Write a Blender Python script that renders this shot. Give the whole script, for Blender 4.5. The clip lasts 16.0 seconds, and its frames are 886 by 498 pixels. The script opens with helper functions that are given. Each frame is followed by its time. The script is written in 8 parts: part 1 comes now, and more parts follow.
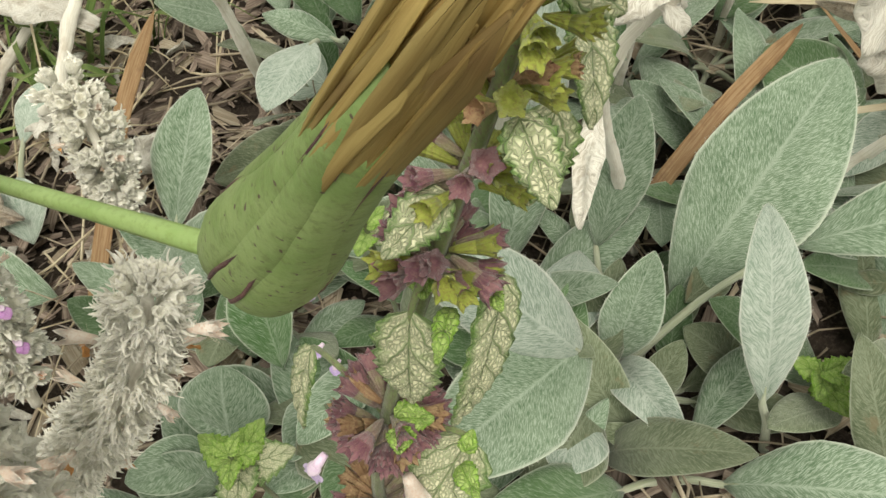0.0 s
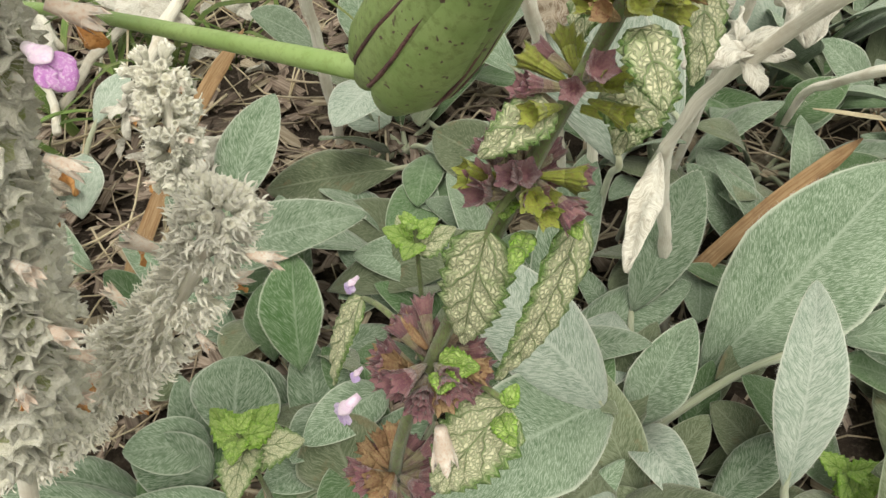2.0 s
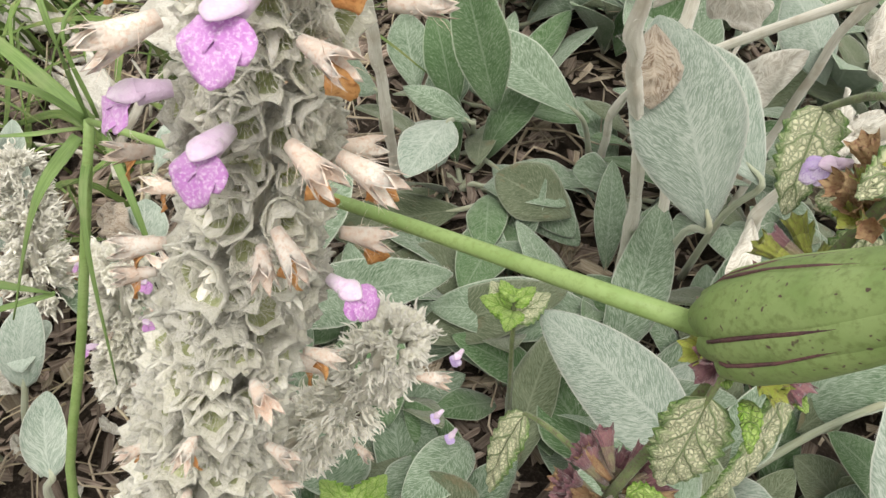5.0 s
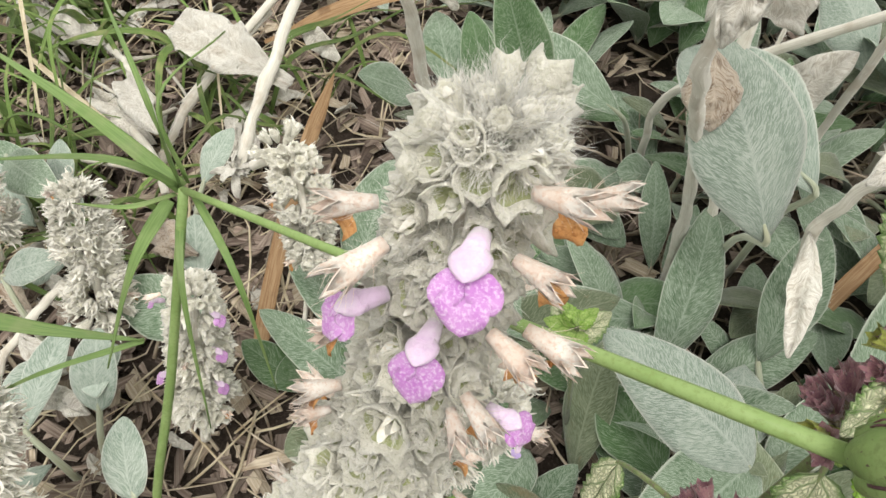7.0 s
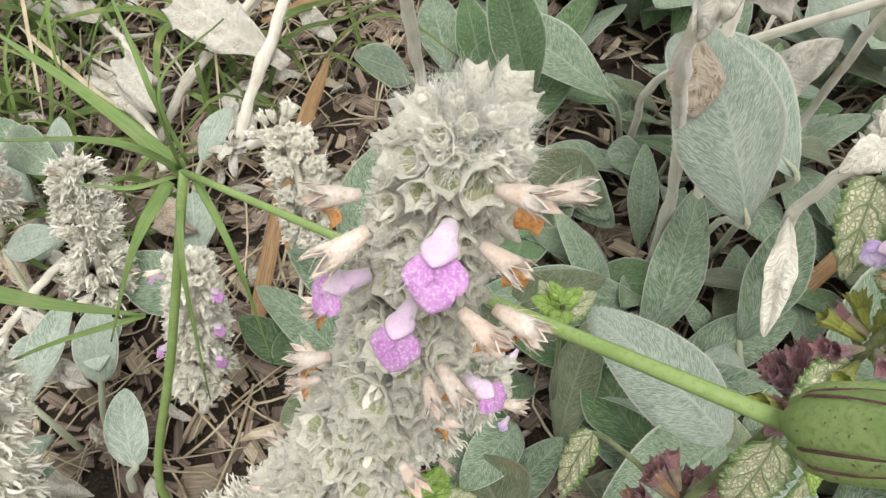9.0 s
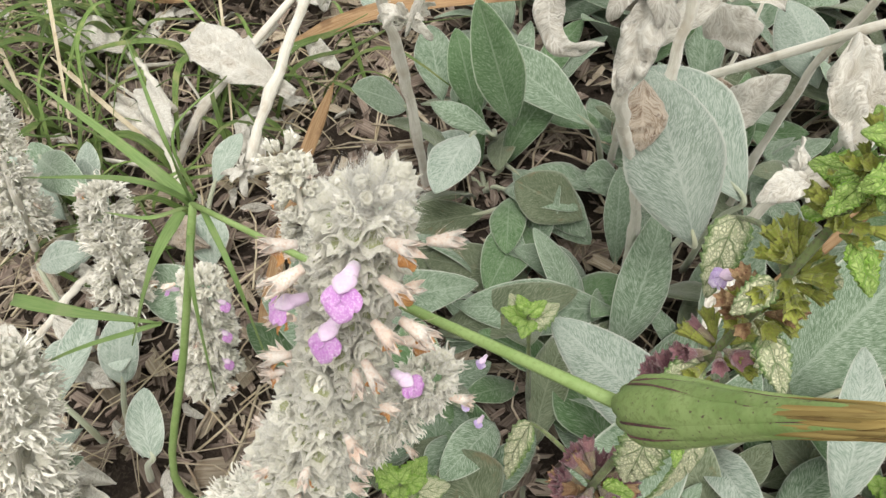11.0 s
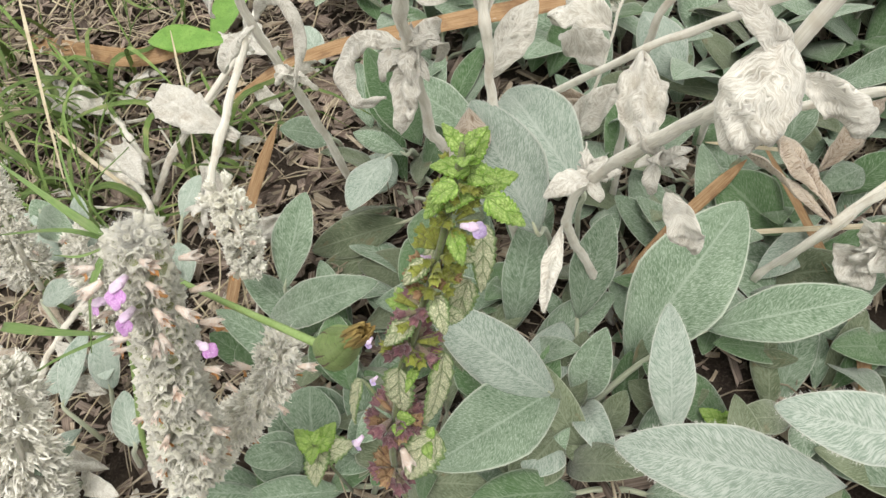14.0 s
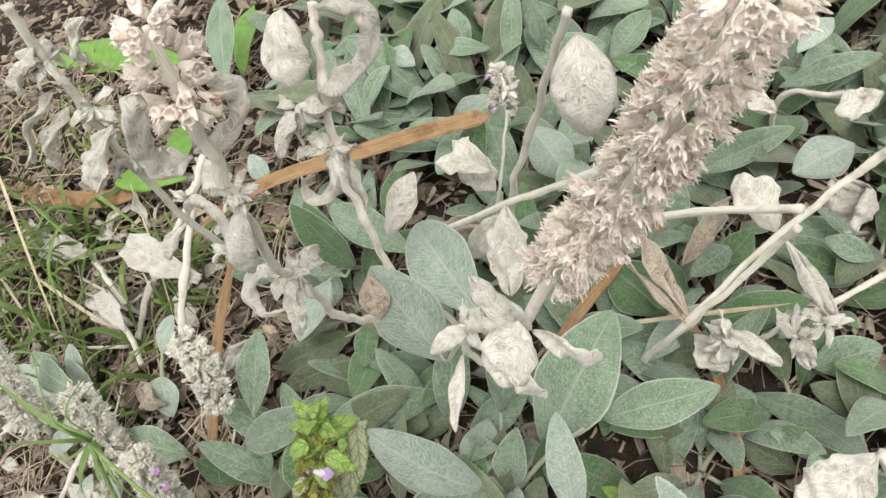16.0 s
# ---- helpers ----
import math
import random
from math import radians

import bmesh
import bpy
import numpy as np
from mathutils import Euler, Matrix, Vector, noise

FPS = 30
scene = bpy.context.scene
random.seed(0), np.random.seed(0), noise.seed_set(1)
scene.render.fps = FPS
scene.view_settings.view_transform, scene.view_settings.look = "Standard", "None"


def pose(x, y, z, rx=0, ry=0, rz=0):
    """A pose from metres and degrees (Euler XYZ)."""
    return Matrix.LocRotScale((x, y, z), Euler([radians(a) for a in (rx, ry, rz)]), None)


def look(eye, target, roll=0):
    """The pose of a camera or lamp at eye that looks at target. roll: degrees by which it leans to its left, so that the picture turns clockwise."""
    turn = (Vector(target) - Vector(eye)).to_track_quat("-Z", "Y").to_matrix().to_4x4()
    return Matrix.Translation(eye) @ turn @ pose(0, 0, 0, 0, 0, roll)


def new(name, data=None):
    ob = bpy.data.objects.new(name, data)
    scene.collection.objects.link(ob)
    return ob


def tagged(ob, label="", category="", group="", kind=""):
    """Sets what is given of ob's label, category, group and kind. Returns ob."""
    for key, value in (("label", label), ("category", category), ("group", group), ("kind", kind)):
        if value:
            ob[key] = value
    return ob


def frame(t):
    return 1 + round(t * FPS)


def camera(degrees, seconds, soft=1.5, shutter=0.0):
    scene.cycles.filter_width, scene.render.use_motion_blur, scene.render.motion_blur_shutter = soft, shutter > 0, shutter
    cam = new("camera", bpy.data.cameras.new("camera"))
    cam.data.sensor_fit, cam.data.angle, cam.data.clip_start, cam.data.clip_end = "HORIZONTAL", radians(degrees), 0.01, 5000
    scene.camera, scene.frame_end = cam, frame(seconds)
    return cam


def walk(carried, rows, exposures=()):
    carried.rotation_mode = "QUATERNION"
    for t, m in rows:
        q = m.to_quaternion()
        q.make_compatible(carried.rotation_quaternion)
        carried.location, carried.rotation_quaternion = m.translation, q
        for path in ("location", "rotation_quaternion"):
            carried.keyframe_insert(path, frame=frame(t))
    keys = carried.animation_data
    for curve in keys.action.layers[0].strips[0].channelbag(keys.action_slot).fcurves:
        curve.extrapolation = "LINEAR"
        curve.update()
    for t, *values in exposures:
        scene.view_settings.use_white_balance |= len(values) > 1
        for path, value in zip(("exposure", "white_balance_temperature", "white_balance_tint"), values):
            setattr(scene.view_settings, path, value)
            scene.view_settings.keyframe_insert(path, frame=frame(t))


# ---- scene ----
cam = camera(62.6, 16.0)
PATH = [
    (0, (0.0360, 0.0281, 0.2961), (-0.1870, 1.1548, -1.3412), -13.22),
    (0.5, (0.0343, 0.0243, 0.2924), (-0.2121, 1.1231, -1.3604), -10.39),
    (1, (0.0335, 0.0166, 0.2875), (-0.1778, 1.2274, -1.2902), -6.45),
    (1.5, (0.0377, 0.0049, 0.2985), (-0.1923, 1.3027, -1.2057), -3.82),
    (2, (0.0272, 0.0050, 0.2822), (-0.2496, 1.3302, -1.1900), -3.23),
    (2.5, (0.0270, 0.0125, 0.2627), (-0.1792, 1.3470, -1.2127), -1.62),
    (3, (0.0188, 0.0173, 0.2533), (-0.0616, 1.3486, -1.2370), 2.79),
    (3.5, (0.0156, 0.0186, 0.2517), (-0.0423, 1.3306, -1.2567), 3.85),
    (4, (0.0047, 0.0150, 0.2676), (-0.0854, 1.3272, -1.2390), 2.19),
    (4.5, (-0.0070, 0.0090, 0.2887), (-0.2011, 1.3171, -1.2117), -0.41),
    (5, (-0.0104, 0.0176, 0.3062), (-0.2733, 1.3204, -1.1883), -3.67),
    (7.5, (-0.0305, 0.0278, 0.3259), (-0.3234, 1.2356, -1.2412), -7.55),
    (8, (-0.0257, 0.0255, 0.3234), (-0.3131, 1.2198, -1.2549), -7.45),
    (8.5, (-0.0264, 0.0246, 0.3277), (-0.3009, 1.2049, -1.2634), -6.70),
    (11, (-0.0038, 0.0070, 0.3632), (-0.3381, 1.1971, -1.2090), -8.45),
    (11.5, (0.0055, 0.0008, 0.3769), (-0.3310, 1.1967, -1.1904), -7.53),
    (12, (0.0201, -0.0076, 0.3899), (-0.3485, 1.1898, -1.1690), -9.63),
    (12.5, (0.0281, -0.0146, 0.3945), (-0.3705, 1.1804, -1.1589), -11.12),
    (13, (0.0413, -0.0186, 0.4017), (-0.3633, 1.1719, -1.1536), -13.01),
    (13.5, (0.0640, -0.0242, 0.4107), (-0.3654, 1.1665, -1.1379), -14.14),
    (14, (0.0885, -0.0292, 0.4120), (-0.3600, 1.1554, -1.1358), -17.97),
    (14.5, (0.1006, -0.0251, 0.4279), (-0.3537, 1.1611, -1.1169), -19.47),
    (15, (0.1253, -0.0188, 0.4443), (-0.3330, 1.1696, -1.0977), -21.95),
    (15.5, (0.1548, 0.0006, 0.4772), (-0.3274, 1.1610, -1.0788), -25.89),
    (16, (0.1727, -0.0021, 0.5050), (-0.3087, 1.1757, -1.0380), -27.33),
]
EXPOSURES = [(0, 0.42, 6950, 5), (3.5, 0.47, 6900, 5), (5, 0.52, 6620, 10), (8.5, 0.42, 6500, 10), (12, 0.47, 6500, 10), (14.5, 0.45, 6470, 10), (16, 0.39, 6450, 10)]
SKY, SUN = 0.1, 1.2
walk(cam, [(t, look(eye, target, roll)) for t, eye, target, roll in PATH], EXPOSURES)

# ---- world, sun, exposure ----
world = bpy.data.worlds.new("overcast_sky")
scene.world = world
world.use_nodes = True
wn, wl = world.node_tree.nodes, world.node_tree.links
sky = wn.new("ShaderNodeTexSky")
sky.sky_type, sky.sun_disc = "NISHITA", False
sky.sun_elevation, sky.sun_rotation = radians(58), radians(160)
sky.dust_density, sky.air_density, sky.ozone_density = 3.0, 1.0, 1.0
soft_grey = wn.new("ShaderNodeMixRGB")
soft_grey.inputs[0].default_value = 0.7
soft_grey.inputs[2].default_value = (9.6, 9.3, 8.0, 1)
wl.new(sky.outputs[0], soft_grey.inputs[1])
wl.new(soft_grey.outputs[0], wn["Background"].inputs[0])
wn["Background"].inputs[1].default_value = SKY

lamp = bpy.data.lights.new("sun", "SUN")
lamp.energy, lamp.angle, lamp.color = SUN, radians(25), (1.0, 0.97, 0.92)
sun = new("sun", lamp)
sun.matrix_world = look((0.3, -0.6, 2.0), (0, 0.15, 0))


# ---- node helpers and materials ----
def rgb(c):
    return (c[0], c[1], c[2], 1.0)


class Nodes:
    """A short hand for one node material."""

    def __init__(self, name, rough=0.7, sheen=0.0, subsurface=0.0, specular=0.3):
        self.m = bpy.data.materials.new(name)
        self.m.use_nodes = True
        self.t = self.m.node_tree
        self.b = self.t.nodes["Principled BSDF"]
        self.b.inputs["Roughness"].default_value = rough
        self.b.inputs["Sheen Weight"].default_value = sheen
        self.b.inputs["Sheen Roughness"].default_value = 0.5
        self.b.inputs["Specular IOR Level"].default_value = specular
        if subsurface:
            self.b.inputs["Subsurface Weight"].default_value = subsurface
            self.b.inputs["Subsurface Radius"].default_value = (0.002, 0.003, 0.001)
            self.b.inputs["Subsurface Scale"].default_value = 0.5

    def add(self, kind, *ins, **props):
        n = self.t.nodes.new("ShaderNode" + kind)
        if "operation" in props:
            n.operation = props["operation"]
        if "blend_type" in props:
            n.blend_type = props["blend_type"]
        if "interpolation_type" in props:
            n.interpolation_type = props["interpolation_type"]
        if "uv_map" in props:
            n.uv_map = props["uv_map"]
        if "feature" in props:
            n.feature = props["feature"]
        for i, v in enumerate(ins):
            self.feed(n, i, v)
        return n

    def feed(self, n, i, v):
        if v is None:
            return
        if isinstance(v, bpy.types.NodeSocket):
            self.t.links.new(v, n.inputs[i])
        elif isinstance(v, bpy.types.Node):
            self.t.links.new(v.outputs[0], n.inputs[i])
        else:
            n.inputs[i].default_value = v

    def math(self, op, a, b=None, c=None):
        return self.add("Math", a, b, c, operation=op).outputs[0]

    def mix(self, f, a, b, kind="MIX"):
        n = self.add("MixRGB", f, rgb(a) if isinstance(a, tuple) else a, rgb(b) if isinstance(b, tuple) else b, blend_type=kind)
        return n.outputs[0]

    def step(self, v, a, b, lo=0.0, hi=1.0):
        return self.add("MapRange", v, a, b, lo, hi, interpolation_type="SMOOTHSTEP").outputs[0]

    def noise(self, vec, scale, detail=3.0, rough=0.55):
        n = self.add("TexNoise", vec)
        n.inputs["Scale"].default_value, n.inputs["Detail"].default_value, n.inputs["Roughness"].default_value = scale, detail, rough
        return n.outputs[0]

    def uv(self, name):
        n = self.add("UVMap", uv_map=name)
        s = self.add("SeparateXYZ", n)
        return s.outputs[0], s.outputs[1]

    def place(self):
        return self.add("TexCoord").outputs["Object"]

    def chance(self):
        return self.add("ObjectInfo").outputs["Random"]

    def vec(self, x, y, z=0.0):
        return self.add("CombineXYZ", x, y, z).outputs[0]

    def bump(self, h, strength, distance):
        n = self.add("Bump")
        n.inputs["Strength"].default_value, n.inputs["Distance"].default_value = strength, distance
        self.t.links.new(h, n.inputs["Height"])
        self.t.links.new(n.outputs[0], self.b.inputs["Normal"])

    def colour(self, c):
        self.t.links.new(c, self.b.inputs["Base Color"])
        return self.m


def fur_leaf(name, green, pale, fur, rim, amount=(0.42, 0.62), slant=1.0, fine=1.0, blotch=None, swirl=0.0022, furrow=0.55):
    """A felted leaf: hairs lie in fine strokes that fan out from the midrib, whiter along the rim."""
    n = Nodes(name, rough=0.85, sheen=0.35, specular=0.15)
    u, v = n.uv("metres")
    s, w = n.uv("share")
    va = n.math("ABSOLUTE", v)
    wa = n.math("ABSOLUTE", w)
    warp = n.noise(n.place(), 130.0, 2.0)
    warp = n.math("MULTIPLY", n.math("SUBTRACT", warp, 0.5), swirl)
    along = n.math("ADD", n.math("ADD", n.math("MULTIPLY", u, 0.75), n.math("MULTIPLY", va, 0.66)), warp)
    across = n.math("ADD", n.math("SUBTRACT", n.math("MULTIPLY", va, 0.75), n.math("MULTIPLY", u, 0.66 * slant)), n.math("MULTIPLY", warp, 1.6))
    side = n.math("MULTIPLY", n.math("SIGN", v), 7.0)
    strokes = n.noise(n.vec(n.math("MULTIPLY", along, 360.0 * fine), n.math("MULTIPLY", across, 3200.0 * fine), n.math("ADD", side, n.math("MULTIPLY", n.chance(), 50.0))), 1.0, 3.0, 0.6)
    fuzz = n.noise(n.place(), 2600.0, 2.0)
    strokes = n.math("ADD", n.math("MULTIPLY", strokes, 0.85), n.math("MULTIPLY", fuzz, 0.15))
    patch = n.noise(n.vec(u, v, n.math("MULTIPLY", n.chance(), 9.0)), 55.0, 3.0)
    base = n.mix(n.step(patch, 0.35, 0.65), green, pale)
    f = n.step(strokes, amount[0], amount[1])
    f = n.math("MULTIPLY", f, n.math("ADD", 0.55, n.math("MULTIPLY", patch, 0.6)))
    col = n.mix(f, base, fur)
    mid = n.step(wa, 0.0, 0.07, 0.55, 0.0)
    col = n.mix(mid, col, fur)
    col = n.mix(n.step(wa, 0.93, 1.0, 0.0, 0.8), col, rim)
    if blotch:
        spots = n.noise(n.vec(u, v, n.math("MULTIPLY", n.chance(), 31.0)), 90.0, 4.0, 0.65)
        col = n.mix(n.step(spots, 0.58, 0.72, 0.0, 0.7), col, blotch)
    tone = n.math("ADD", 0.82, n.math("MULTIPLY", n.chance(), 0.3))
    col = n.mix(1.0, col, n.vec(tone, tone, tone), "MULTIPLY")
    n.bump(strokes, furrow, 0.0008)
    return n.colour(col)


def mottled(name, a, b, c, scale, rough=0.7, bump=0.3, depth=0.001, spot=None, sheen=0.0):
    """Two-scale mottling in object space."""
    n = Nodes(name, rough=rough, sheen=sheen)
    p = n.place()
    big = n.noise(p, scale, 4.0)
    small = n.noise(p, scale * 7.0, 4.0, 0.65)
    col = n.mix(n.step(big, 0.35, 0.65), a, b)
    col = n.mix(n.step(small, 0.45, 0.7, 0.0, 0.8), col, c)
    if spot:
        dots = n.noise(p, scale * 7.5, 1.0, 0.4)
        col = n.mix(n.step(dots, 0.69, 0.74, 0.0, 0.9), col, spot)
    tone = n.math("ADD", 0.8, n.math("MULTIPLY", n.chance(), 0.4))
    col = n.mix(1.0, col, n.vec(tone, tone, tone), "MULTIPLY")
    n.bump(small, bump, depth)
    return n.colour(col)


def fibres(name, a, b, c, rough=0.75, islands=False, fine=1.0, sheen=0.0, spread=(0.85, 0.3)):
    """Lengthwise fibres, for stems, straw, blades and chips."""
    n = Nodes(name, rough=rough, sheen=sheen)
    u, v = n.uv("metres")
    lot = n.add("NewGeometry").outputs["Random Per Island"] if islands else n.chance()
    f = n.noise(n.vec(n.math("MULTIPLY", u, 60.0 * fine), n.math("MULTIPLY", v, 1500.0 * fine), n.math("MULTIPLY", lot, 40.0)), 1.0, 4.0, 0.6)
    g = n.noise(n.vec(u, v, n.math("MULTIPLY", lot, 17.0)), 70.0 * fine, 3.0)
    col = n.mix(n.step(f, 0.35, 0.65), a, b)
    col = n.mix(n.step(g, 0.48, 0.7, 0.0, 0.75), col, c)
    tone = n.math("ADD", spread[0], n.math("MULTIPLY", lot, spread[1]))
    col = n.mix(1.0, col, n.vec(tone, tone, tone), "MULTIPLY")
    n.bump(f, 0.4, 0.0005)
    return n.colour(col)


def veined(name, vein, cell, young, pale=0.6):
    """A puckered leaf: dark network of veins round pale raised cells."""
    n = Nodes(name, rough=0.55, sheen=0.1, specular=0.35)
    u, v = n.uv("metres")
    s, w = n.uv("share")
    va = n.math("ABSOLUTE", v)
    slant = n.math("SUBTRACT", u, n.math("MULTIPLY", va, 0.9))
    lot = n.chance()
    wob = n.math("MULTIPLY", n.math("SUBTRACT", n.noise(n.place(), 300.0, 2.0), 0.5), 0.0012)
    ribs = n.math("PINGPONG", n.math("ADD", slant, wob), 0.0022)
    ribs = n.step(ribs, 0.00008, 0.00042, 1.0, 0.0)
    mid = n.step(va, 0.0001, 0.0004, 1.0, 0.0)
    vor = n.add("TexVoronoi", n.vec(u, v, n.math("MULTIPLY", lot, 3.0)), feature="DISTANCE_TO_EDGE")
    vor.inputs["Scale"].default_value = 1250.0
    net = n.step(vor.outputs["Distance"], 0.03, 0.22, 0.6, 0.0)
    lines = n.math("MAXIMUM", n.math("MAXIMUM", ribs, mid), net)
    patch = n.noise(n.vec(u, v, n.math("MULTIPLY", lot, 11.0)), 190.0, 3.0)
    rim = n.step(n.math("ABSOLUTE", w), 0.6, 0.95, 1.0, 0.0)
    light = n.math("MULTIPLY", n.step(patch, 0.22, 0.44), n.math("MULTIPLY", rim, pale))
    col = n.mix(light, young, cell)
    speck = n.step(n.noise(n.vec(u, v, lot), 1500.0, 2.0), 0.5, 0.62, 0.0, 0.5)
    col = n.mix(n.math("MULTIPLY", speck, n.math("SUBTRACT", 1.0, light)), col, cell)
    col = n.mix(n.math("MULTIPLY", lines, 0.8), col, vein)
    n.bump(n.math("SUBTRACT", 1.0, lines), 0.8, 0.0008)
    return n.colour(col)


